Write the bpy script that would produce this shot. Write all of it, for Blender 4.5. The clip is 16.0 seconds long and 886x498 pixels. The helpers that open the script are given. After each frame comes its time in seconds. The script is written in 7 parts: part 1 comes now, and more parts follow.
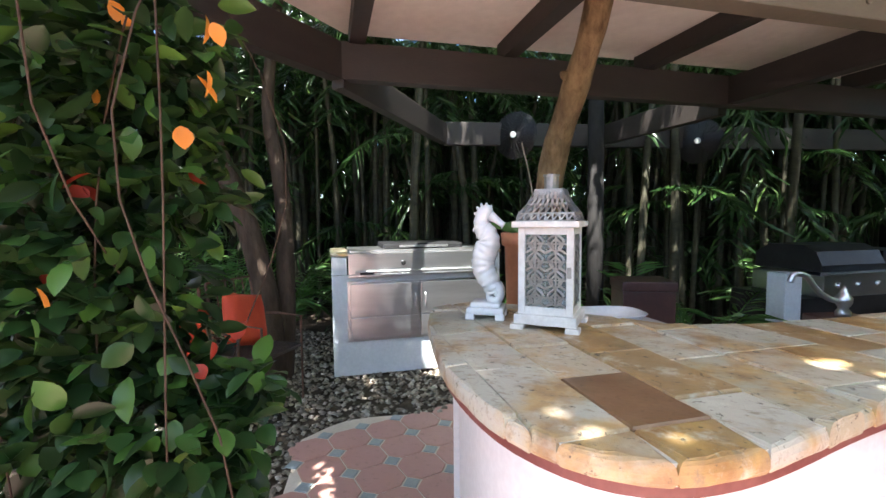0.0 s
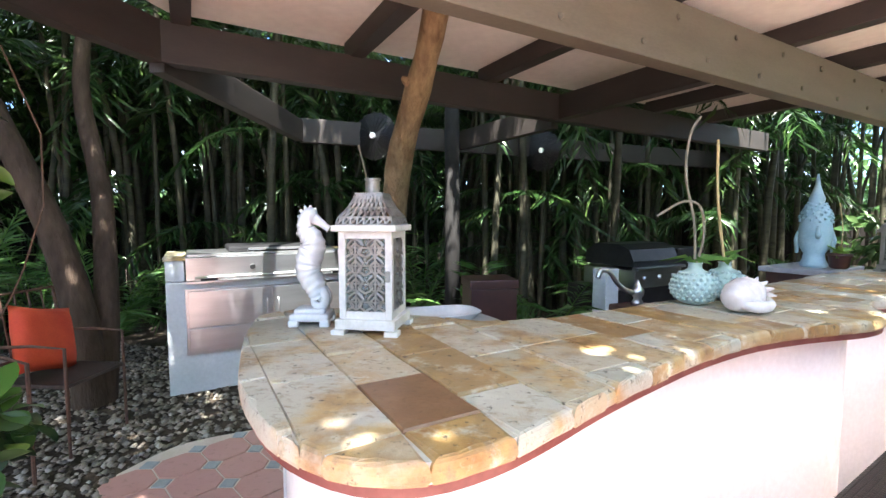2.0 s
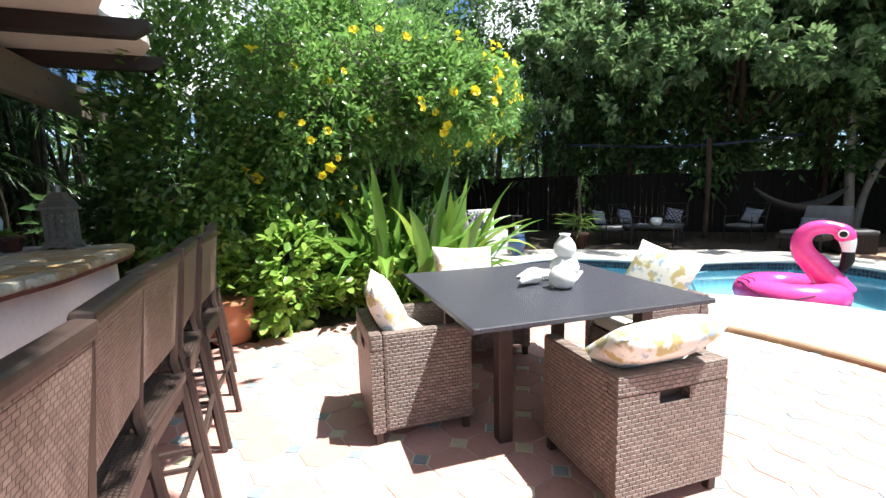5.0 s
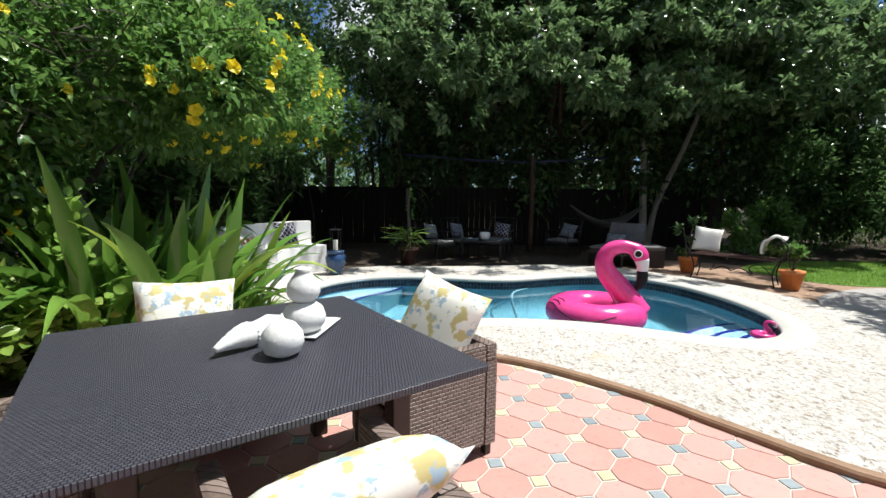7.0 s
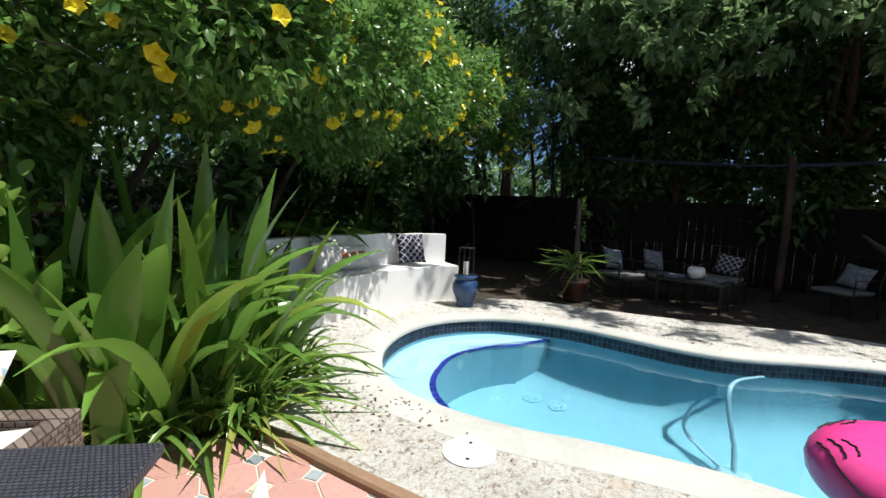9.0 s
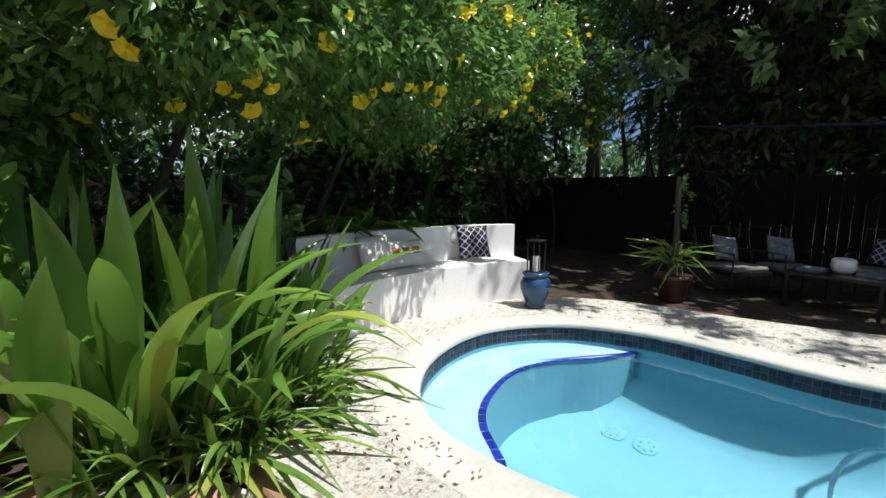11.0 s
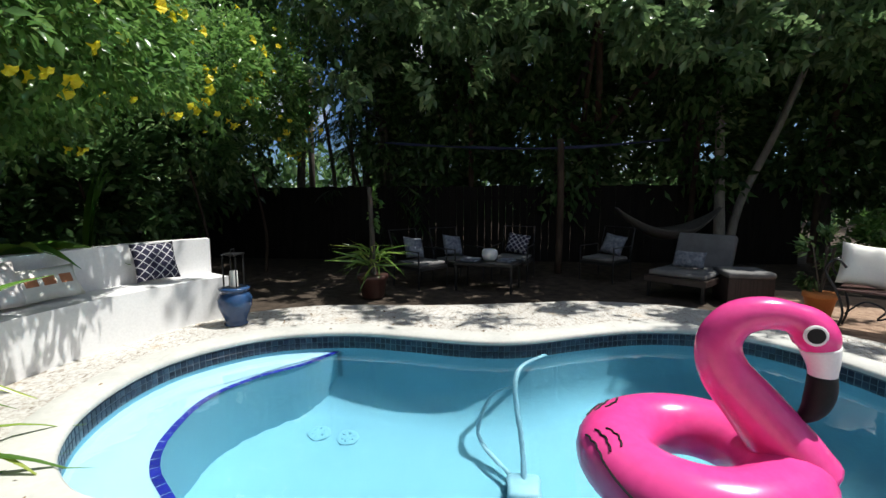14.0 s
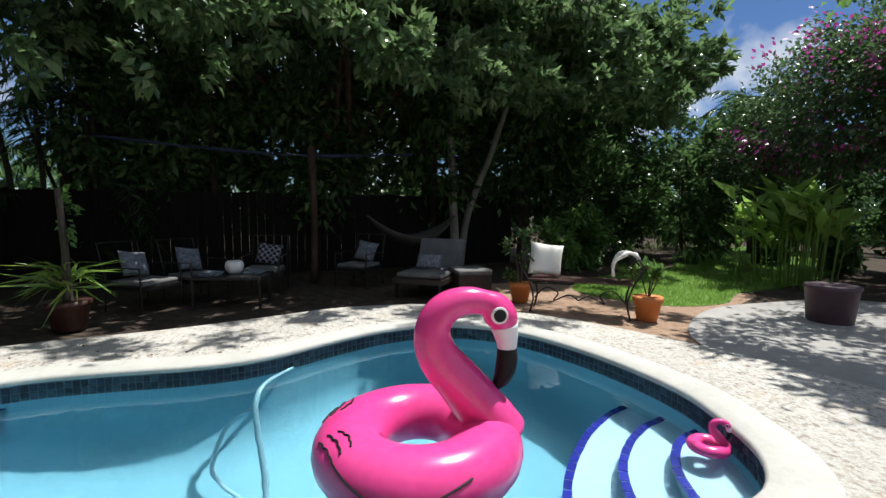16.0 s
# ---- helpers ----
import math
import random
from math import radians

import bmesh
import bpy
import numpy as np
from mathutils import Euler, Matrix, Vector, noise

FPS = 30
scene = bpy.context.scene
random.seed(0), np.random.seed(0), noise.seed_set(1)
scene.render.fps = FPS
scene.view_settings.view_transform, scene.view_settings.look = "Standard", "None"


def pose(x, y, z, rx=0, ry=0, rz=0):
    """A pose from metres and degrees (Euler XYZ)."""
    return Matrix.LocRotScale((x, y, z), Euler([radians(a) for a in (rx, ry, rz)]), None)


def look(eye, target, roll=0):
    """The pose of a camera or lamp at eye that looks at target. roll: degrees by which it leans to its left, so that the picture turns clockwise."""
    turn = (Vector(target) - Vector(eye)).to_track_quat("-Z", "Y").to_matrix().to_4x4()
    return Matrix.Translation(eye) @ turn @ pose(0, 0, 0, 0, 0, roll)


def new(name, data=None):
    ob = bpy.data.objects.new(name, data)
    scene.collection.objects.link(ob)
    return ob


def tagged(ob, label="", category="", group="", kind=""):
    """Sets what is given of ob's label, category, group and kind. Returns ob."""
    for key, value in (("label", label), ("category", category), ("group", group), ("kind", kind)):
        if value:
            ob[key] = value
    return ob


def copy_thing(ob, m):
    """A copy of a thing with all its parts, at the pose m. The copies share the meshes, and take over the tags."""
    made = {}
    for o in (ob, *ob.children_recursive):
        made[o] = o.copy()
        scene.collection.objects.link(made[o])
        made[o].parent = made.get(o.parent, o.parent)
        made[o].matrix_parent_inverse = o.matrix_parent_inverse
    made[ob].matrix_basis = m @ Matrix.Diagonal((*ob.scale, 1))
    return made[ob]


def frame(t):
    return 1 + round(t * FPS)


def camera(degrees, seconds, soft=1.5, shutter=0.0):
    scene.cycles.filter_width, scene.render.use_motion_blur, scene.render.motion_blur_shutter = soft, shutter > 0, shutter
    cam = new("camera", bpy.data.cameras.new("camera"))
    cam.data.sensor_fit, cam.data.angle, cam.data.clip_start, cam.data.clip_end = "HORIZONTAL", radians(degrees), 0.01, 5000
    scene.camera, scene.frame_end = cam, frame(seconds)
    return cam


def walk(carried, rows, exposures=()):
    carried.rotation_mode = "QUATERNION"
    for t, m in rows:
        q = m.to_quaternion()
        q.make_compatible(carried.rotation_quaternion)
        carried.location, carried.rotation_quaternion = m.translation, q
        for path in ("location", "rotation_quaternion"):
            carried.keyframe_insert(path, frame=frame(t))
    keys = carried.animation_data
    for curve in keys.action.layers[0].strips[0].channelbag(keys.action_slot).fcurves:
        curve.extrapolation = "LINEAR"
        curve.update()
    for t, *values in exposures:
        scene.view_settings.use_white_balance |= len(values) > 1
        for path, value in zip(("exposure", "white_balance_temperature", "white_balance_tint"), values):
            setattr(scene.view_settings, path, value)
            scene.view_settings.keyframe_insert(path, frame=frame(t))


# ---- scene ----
cam = camera(89.5, 16.0)
PATH = [
    (0, (0.96, -0.869, 1.394), (0.093, 0.928, 1.254), -0.5),
    (0.5, (0.993, -0.853, 1.397), (0.22, 0.986, 1.255), -0.4),
    (1, (1.032, -0.832, 1.4), (0.375, 1.052, 1.257), 0.1),
    (1.5, (1.078, -0.812, 1.403), (0.56, 1.114, 1.26), 0.2),
    (2, (1.133, -0.796, 1.406), (0.775, 1.166, 1.263), 0.0),
    (2.5, (1.185, -0.785, 1.406), (1.02, 1.203, 1.264), -0.5),
    (3, (1.247, -0.79, 1.408), (1.299, 1.204, 1.26), -1.1),
    (3.5, (1.329, -0.808, 1.413), (1.667, 1.157, 1.251), -1.4),
    (4, (1.466, -0.855, 1.43), (2.387, 0.909, 1.23), -1.9),
    (4.5, (1.542, -0.779, 1.435), (3.082, 0.468, 1.168), -2.2),
    (5, (1.669, -0.859, 1.406), (3.519, -0.155, 1.124), -1.4),
    (5.2, (1.739, -0.901, 1.392), (3.623, -0.286, 1.115), -1.3),
    (7.3, (3.076, -1.392, 1.411), (5.06, -1.318, 1.166), 0.8),
    (7.5, (3.296, -1.456, 1.401), (5.28, -1.344, 1.175), 1.2),
    (8, (3.872, -1.617, 1.403), (5.844, -1.351, 1.209), 2.5),
    (8.5, (4.461, -1.65, 1.391), (6.371, -1.088, 1.204), 3.4),
    (9, (4.996, -1.621, 1.376), (6.74, -0.666, 1.162), 2.8),
    (9.2, (5.159, -1.612, 1.385), (6.8, -0.492, 1.158), 2.9),
    (11.3, (5.748, -1.533, 1.389), (7.257, -0.251, 1.106), 0.3),
    (11.5, (5.738, -1.537, 1.386), (7.29, -0.309, 1.102), 0.3),
    (12, (5.763, -1.607, 1.397), (7.42, -0.526, 1.109), 0.3),
    (12.5, (5.777, -1.687, 1.39), (7.539, -0.783, 1.11), 0.0),
    (13, (5.805, -1.762, 1.381), (7.657, -1.056, 1.113), -0.2),
    (13.5, (5.807, -1.822, 1.382), (7.732, -1.34, 1.13), -0.1),
    (14, (5.848, -1.895, 1.38), (7.819, -1.65, 1.144), -0.2),
    (14.5, (5.874, -1.942, 1.389), (7.862, -1.962, 1.167), 0.0),
    (15, (5.907, -1.993, 1.374), (7.876, -2.279, 1.166), 0.1),
    (15.5, (5.925, -2.046, 1.383), (7.842, -2.581, 1.176), 0.4),
    (16, (5.885, -2.127, 1.336), (7.73, -2.876, 1.15), 0.5),
]
EXPOSURES = [(0.0, 3.1), (1.5, 3.45), (3.5, 3.4), (4.5, 2.55), (5.2, 1.35), (7.3, 0.55), (9.0, 0.42), (16.0, 0.42)]
walk(cam, [(t, look(eye, target, roll)) for t, eye, target, roll in PATH], EXPOSURES)

# ---- light ----
SUN_DIR = Vector((0.10, -0.40, 1.0)).normalized()
world = bpy.data.worlds.new("sky")
scene.world = world
world.use_nodes = True
wn = world.node_tree
sky = wn.nodes.new("ShaderNodeTexSky")
sky.sky_type = "NISHITA"
sky.sun_disc = False
sky.sun_elevation = math.asin(SUN_DIR.z)
sky.sun_rotation = math.atan2(SUN_DIR.x, SUN_DIR.y)
sky.air_density, sky.dust_density, sky.ozone_density = 1.0, 0.3, 1.5
wbg = wn.nodes["Background"]
wbg.inputs["Strength"].default_value = 0.05
wco = wn.nodes.new("ShaderNodeTexCoord")
wno = wn.nodes.new("ShaderNodeTexNoise")
wno.inputs["Scale"].default_value = 5.0
wno.inputs["Detail"].default_value = 6.0
wn.links.new(wco.outputs["Generated"], wno.inputs["Vector"])
wra = wn.nodes.new("ShaderNodeValToRGB")
wra.color_ramp.elements[0].position, wra.color_ramp.elements[1].position = 0.45, 0.60
wn.links.new(wno.outputs["Fac"], wra.inputs[0])
wmx = wn.nodes.new("ShaderNodeMix")
wmx.data_type = "RGBA"
wn.links.new(wra.outputs[0], wmx.inputs[0])
wtint = wn.nodes.new("ShaderNodeMix")
wtint.data_type = "RGBA"
wtint.blend_type = "MULTIPLY"
wtint.inputs[0].default_value = 1.0
wtint.inputs[7].default_value = (0.68, 0.92, 1.26, 1.0)
wn.links.new(sky.outputs[0], wtint.inputs[6])
wn.links.new(wtint.outputs[2], wmx.inputs[6])
wmx.inputs[7].default_value = (12.0, 12.6, 13.5, 1.0)
wn.links.new(wmx.outputs[2], wbg.inputs["Color"])
sun = new("sun", bpy.data.lights.new("sun", "SUN"))
sun.data.energy = 5.0
sun.data.angle = radians(0.53)
sun.data.color = (0.985, 0.975, 0.925)
sun.matrix_world = look(SUN_DIR * 30, (0, 0, 0))


# ---- materials ----
def rgb(c):
    return (*c, 1.0)


class Mat:
    """A small builder of node materials."""

    def __init__(self, name):
        self.m = bpy.data.materials.new(name)
        self.m.use_nodes = True
        self.t = self.m.node_tree
        self.b = self.t.nodes["Principled BSDF"]
        self.out = self.t.nodes["Material Output"]
        self.pos = None

    def n(self, kind, **kw):
        nd = self.t.nodes.new(kind)
        for k, v in kw.items():
            nd.inputs[k].default_value = v
        return nd

    def l(self, a, b):
        self.t.links.new(a, b)

    def co(self, scale=1.0, stretch=(1, 1, 1)):
        g = self.t.nodes.new("ShaderNodeNewGeometry")
        mp = self.t.nodes.new("ShaderNodeMapping")
        mp.inputs["Scale"].default_value = [scale * k for k in stretch]
        self.l(g.outputs["Position"], mp.inputs["Vector"])
        return mp.outputs[0]

    def noise(self, scale, detail=4.0, rough=0.55, stretch=(1, 1, 1)):
        nd = self.n("ShaderNodeTexNoise", Scale=1.0, Detail=detail, Roughness=rough)
        self.l(self.co(scale, stretch), nd.inputs["Vector"])
        return nd.outputs["Fac"]

    def ramp(self, fac, stops):
        r = self.t.nodes.new("ShaderNodeValToRGB")
        el = r.color_ramp.elements
        while len(el) > len(stops):
            el.remove(el[-1])
        while len(el) < len(stops):
            el.new(0.5)
        for e, (p, c) in zip(el, stops):
            e.position = p
            e.color = rgb(c) if len(c) == 3 else c
        self.l(fac, r.inputs[0])
        return r.outputs[0]

    def mix(self, fac, a, b, mode="MIX"):
        x = self.t.nodes.new("ShaderNodeMix")
        x.data_type = "RGBA"
        x.blend_type = mode
        for sock, v in ((x.inputs[0], fac), (x.inputs[6], a), (x.inputs[7], b)):
            if isinstance(v, (int, float)):
                sock.default_value = v
            elif isinstance(v, tuple):
                sock.default_value = rgb(v)
            else:
                self.l(v, sock)
        return x.outputs[2]

    def island(self):
        return self.t.nodes.new("ShaderNodeNewGeometry").outputs["Random Per Island"]

    def obrand(self):
        return self.t.nodes.new("ShaderNodeObjectInfo").outputs["Random"]

    def bump(self, h, strength=0.3, dist=0.01):
        b = self.n("ShaderNodeBump", Strength=strength, Distance=dist)
        self.l(h, b.inputs["Height"])
        self.l(b.outputs[0], self.b.inputs["Normal"])
        return b

    def done(self, color=None, rough=0.6, metal=0.0, spec=0.5):
        if color is not None:
            if isinstance(color, tuple):
                self.b.inputs["Base Color"].default_value = rgb(color)
            else:
                self.l(color, self.b.inputs["Base Color"])
        if isinstance(rough, (int, float)):
            self.b.inputs["Roughness"].default_value = rough
        else:
            self.l(rough, self.b.inputs["Roughness"])
        self.b.inputs["Metallic"].default_value = metal
        self.b.inputs["Specular IOR Level"].default_value = spec
        return self.m


def plain(name, c1, c2, scale=8.0, rough=0.6, metal=0.0, bump=0.15, bd=0.004, fine=60.0, stretch=(1, 1, 1), spec=0.5):
    """Two-tone noise at a coarse and a fine scale, with relief."""
    k = Mat(name)
    a = k.noise(scale, 4, stretch=stretch)
    b = k.noise(fine, 3, stretch=stretch)
    col = k.ramp(a, [(0.3, c1), (0.7, c2)])
    dark = tuple(0.72 * x for x in c1)
    f = k.ramp(b, [(0.35, (0, 0, 0)), (0.75, (1, 1, 1))])
    col = k.mix(0.25, col, k.mix(f, dark, c2))
    if bump:
        k.bump(b, bump, bd)
    return k.done(col, rough, metal, spec)


def leaf_mat(name, dark, light, yellow=None, gloss=0.35, trans=0.3, single=False, spec=0.5):
    """Leaves that vary from one to the next and let some light through."""
    k = Mat(name)
    stops = [(0.0, dark), (0.75, light)]
    if yellow:
        stops.append((1.0, yellow))
    col = k.ramp(k.obrand() if single else k.island(), stops)
    col = k.mix(0.25, col, k.ramp(k.noise(3.0, 3), [(0.3, dark), (0.7, light)]))
    k.done(col, gloss, 0.0, spec)
    tr = k.n("ShaderNodeBsdfTranslucent")
    k.l(k.mix(0.5, col, tuple(min(1, 1.6 * x) for x in light)), tr.inputs["Color"])
    mx = k.t.nodes.new("ShaderNodeMixShader")
    mx.inputs[0].default_value = trans
    k.l(k.b.outputs[0], mx.inputs[1])
    k.l(tr.outputs[0], mx.inputs[2])
    k.l(mx.outputs[0], k.out.inputs["Surface"])
    return k.m


def tile_mat(name, stops, rough=0.45, vein=14.0, mixv=0.35, bump=0.25):
    """Stone or clay pieces: each of its own tone, with stains inside."""
    k = Mat(name)
    base = k.ramp(k.obrand(), stops)
    v = k.noise(vein, 6, 0.65)
    col = k.mix(mixv, base, k.ramp(v, [(0.3, stops[0][1]), (0.55, stops[len(stops) // 2][1]), (0.75, stops[-1][1])]))
    f = k.noise(vein * 6, 4)
    col = k.mix(k.ramp(f, [(0.28, (0.35, 0.35, 0.35)), (0.42, (0, 0, 0))]), col, tuple(0.45 * x for x in stops[0][1]))
    k.bump(k.noise(vein * 3, 5), bump, 0.004)
    return k.done(col, rough)


def travertine():
    """Split stone: grey-green, cream and rust-gold pieces, stained and pitted."""
    k = Mat("travertine")
    base = k.ramp(k.obrand(), [(0.0, (0.27, 0.165, 0.075)), (0.16, (0.37, 0.26, 0.13)), (0.3, (0.40, 0.36, 0.26)), (0.55, (0.40, 0.39, 0.325)), (0.8, (0.48, 0.45, 0.37)), (1.0, (0.41, 0.30, 0.165))])
    st_ = k.ramp(k.noise(5.5, 6, 0.62), [(0.47, (0, 0, 0)), (0.62, (0.85, 0.85, 0.85))])
    col = k.mix(st_, base, k.ramp(k.noise(13.0, 4), [(0.3, (0.22, 0.10, 0.03)), (0.6, (0.46, 0.29, 0.10)), (0.8, (0.50, 0.40, 0.22))]))
    col = k.mix(k.ramp(k.noise(9.0, 7, 0.7), [(0.56, (0, 0, 0)), (0.66, (0.7, 0.7, 0.7))]), col, (0.56, 0.54, 0.45))
    p = k.noise(38.0, 6, 0.7)
    pits = k.ramp(p, [(0.34, (0.9, 0.9, 0.9)), (0.41, (0, 0, 0))])
    col = k.mix(k.ramp(k.noise(21.0, 7, 0.75, (1, 1.8, 1)), [(0.34, (0.75, 0.75, 0.75)), (0.46, (0, 0, 0))]), col, (0.20, 0.145, 0.085))
    col = k.mix(pits, col, (0.06, 0.045, 0.03))
    k.bump(k.mix(0.5, p, k.noise(10.0, 6, 0.65)), 0.6, 0.008)
    return k.done(col, k.ramp(k.noise(16.0, 4), [(0.3, (0.32, 0.32, 0.32)), (0.7, (0.58, 0.58, 0.58))]))


M = {}
M["stucco"] = plain("white_stucco", (0.74, 0.73, 0.72), (0.80, 0.79, 0.78), 3.0, 0.85, bump=0.25, fine=45.0)
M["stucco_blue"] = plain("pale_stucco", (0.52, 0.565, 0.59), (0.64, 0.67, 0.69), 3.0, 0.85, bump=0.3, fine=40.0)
M["counter_tile"] = travertine()
M["counter_brown"] = tile_mat("brown_travertine", [(0.0, (0.11, 0.055, 0.03)), (0.5, (0.19, 0.10, 0.05)), (1.0, (0.30, 0.18, 0.10))], 0.4, 12.0, 0.5)
M["mortar"] = plain("mortar", (0.50, 0.47, 0.41), (0.60, 0.57, 0.50), 20.0, 0.9, fine=90.0)
M["red_edge"] = plain("red_edge", (0.13, 0.028, 0.024), (0.22, 0.075, 0.06), 9.0, 0.55)
M["terracotta"] = tile_mat("terracotta", [(0.0, (0.42, 0.215, 0.180)), (0.5, (0.48, 0.265, 0.228)), (1.0, (0.54, 0.32, 0.285))], 0.6, 5.0, 0.3)
M["dot"] = tile_mat("glazed_dot", [(0.0, (0.16, 0.20, 0.22)), (0.45, (0.24, 0.28, 0.28)), (0.55, (0.55, 0.44, 0.24)), (1.0, (0.62, 0.52, 0.32))], 0.35, 20.0, 0.2)
M["grout"] = plain("grout", (0.58, 0.50, 0.42), (0.68, 0.60, 0.52), 6.0, 0.9)
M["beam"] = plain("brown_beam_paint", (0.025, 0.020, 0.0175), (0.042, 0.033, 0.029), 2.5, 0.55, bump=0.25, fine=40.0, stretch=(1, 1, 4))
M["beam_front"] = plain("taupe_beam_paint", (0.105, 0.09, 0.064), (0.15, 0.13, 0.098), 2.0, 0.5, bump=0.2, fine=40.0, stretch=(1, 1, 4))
M["ceiling"] = plain("pinkish_plaster", (0.70, 0.625, 0.56), (0.80, 0.74, 0.675), 1.3, 0.85, bump=0.3, fine=14.0)
M["bark"] = plain("bark", (0.085, 0.048, 0.028), (0.20, 0.12, 0.07), 9.0, 0.9, bump=0.8, bd=0.02, fine=34.0, stretch=(1, 1, 0.4), spec=0.15)
# post timber with the canopy's shade put into its colour
M["post_shaded"] = plain("shaded_grey_timber", (0.012, 0.011, 0.011), (0.032, 0.030, 0.029), 8.0, 0.85, bump=0.6, bd=0.01, fine=30.0, stretch=(1, 1, 0.3), spec=0.15)
M["bark_dark"] = plain("dark_bark", (0.035, 0.024, 0.018), (0.09, 0.062, 0.045), 8.0, 0.9, bump=0.8, bd=0.02, fine=30.0, stretch=(1, 1, 0.35), spec=0.15)
M["bark_grey"] = plain("grey_bark", (0.05, 0.043, 0.036), (0.12, 0.105, 0.09), 7.0, 0.9, bump=0.7, bd=0.02, fine=30.0, stretch=(1, 1, 0.4), spec=0.15)
M["bark_pale"] = plain("pale_bark", (0.14, 0.125, 0.105), (0.30, 0.27, 0.235), 6.0, 0.85, bump=0.7, bd=0.02, fine=30.0, stretch=(1, 1, 0.4))
M["bark_lichen"] = plain("lichened_bark", (0.12, 0.07, 0.035), (0.36, 0.25, 0.13), 15.0, 0.9, bump=0.9, bd=0.02, fine=50.0, stretch=(1, 1, 0.5))
# canes darkened in colour for the gloom behind the bar
M["cane"] = plain("shaded_palm_cane", (0.03, 0.029, 0.020), (0.085, 0.078, 0.052), 5.0, 0.6, bump=0.3, fine=25.0, stretch=(1, 1, 3), spec=0.15)
# spread from near-black to pale stands in for shade and sun sparkle
M["leaf_dark"] = leaf_mat("dark_leaves", (0.014, 0.036, 0.015), (0.10, 0.19, 0.065), (0.26, 0.36, 0.14), gloss=0.22, trans=0.35, spec=0.28)
M["leaf_mid"] = leaf_mat("green_leaves", (0.04, 0.10, 0.03), (0.15, 0.29, 0.07), (0.30, 0.40, 0.12), gloss=0.25, trans=0.42)
M["leaf_light"] = leaf_mat("bright_leaves", (0.10, 0.22, 0.04), (0.27, 0.43, 0.09), (0.42, 0.52, 0.13), gloss=0.3, trans=0.45)
# palm green lowered to hold the shade behind the bar
M["leaf_palm_shaded"] = leaf_mat("palm_leaves", (0.010, 0.029, 0.009), (0.032, 0.075, 0.019), (0.09, 0.145, 0.04), gloss=0.32, trans=0.3, spec=0.3)
M["leaf_strap"] = leaf_mat("strap_leaves", (0.05, 0.12, 0.025), (0.18, 0.30, 0.055), (0.42, 0.42, 0.10), gloss=0.27)
M["leaf_vine"] = leaf_mat("vine_leaves", (0.008, 0.020, 0.008), (0.026, 0.066, 0.016), (0.10, 0.21, 0.035), gloss=0.36, trans=0.15, spec=0.3)
M["orange_leaf"] = leaf_mat("orange_leaves", (0.62, 0.16, 0.02), (0.75, 0.28, 0.04), gloss=0.45)
M["red_leaf"] = leaf_mat("red_leaves", (0.16, 0.015, 0.012), (0.36, 0.04, 0.02), gloss=0.4)
M["yellow"] = leaf_mat("yellow_petals", (0.72, 0.52, 0.01), (0.85, 0.68, 0.03), gloss=0.5)
M["purple"] = leaf_mat("magenta_bracts", (0.38, 0.03, 0.24), (0.52, 0.08, 0.38), gloss=0.5)
M["dry_leaf"] = leaf_mat("dry_leaves", (0.10, 0.055, 0.025), (0.26, 0.16, 0.08), (0.36, 0.26, 0.14), gloss=0.7, trans=0.15)
M["soil"] = plain("leaf_litter", (0.028, 0.021, 0.016), (0.10, 0.077, 0.058), 6.0, 0.95, bump=0.9, bd=0.02, fine=26.0, spec=0.15)
M["gravel"] = tile_mat("river_gravel", [(0.0, (0.16, 0.13, 0.10)), (0.4, (0.30, 0.25, 0.19)), (0.7, (0.42, 0.36, 0.28)), (1.0, (0.55, 0.50, 0.42))], 0.7, 10.0, 0.2)
M["grass"] = plain("grass", (0.07, 0.16, 0.02), (0.14, 0.26, 0.04), 5.0, 0.9, bump=0.8, bd=0.02, fine=60.0)
# near-black boards: the deep shade under the trees is in this colour
M["fence"] = plain("shaded_weathered_fence", (0.007, 0.006, 0.005), (0.017, 0.014, 0.012), 3.0, 0.85, bump=0.4, fine=30.0, stretch=(4, 4, 0.5), spec=0.15)


def coral():
    k = Mat("coral_deck")
    a = k.noise(1.1, 5)
    col = k.ramp(a, [(0.3, (0.46, 0.445, 0.41)), (0.7, (0.60, 0.588, 0.556))])
    p = k.noise(17.0, 8, 0.78, (1, 1.4, 1))
    big = k.noise(1.6, 3)
    pits = k.ramp(p, [(0.40, (0.95, 0.95, 0.95)), (0.46, (0, 0, 0))])
    col = k.mix(k.ramp(k.noise(34.0, 6, 0.75), [(0.40, (0.85, 0.85, 0.85)), (0.52, (0, 0, 0))]), col, (0.33, 0.28, 0.225))
    col = k.mix(k.ramp(k.noise(48.0, 4, 0.7), [(0.56, (0, 0, 0)), (0.66, (0.8, 0.8, 0.8))]), col, (0.66, 0.64, 0.60))
    col = k.mix(pits, col, (0.20, 0.155, 0.115))
    col = k.mix(k.ramp(k.noise(3.0, 6, 0.65), [(0.58, (0, 0, 0)), (0.72, (0.6, 0.6, 0.6))]), col, (0.50, 0.38, 0.25))
    col = k.mix(k.ramp(big, [(0.55, (0, 0, 0)), (0.75, (0.4, 0.4, 0.4))]), col, (0.58, 0.56, 0.51))
    k.bump(k.mix(0.4, p, k.noise(40.0, 4, 0.7)), 1.0, 0.02)
    return k.done(col, 0.9)


M["coral"] = coral()


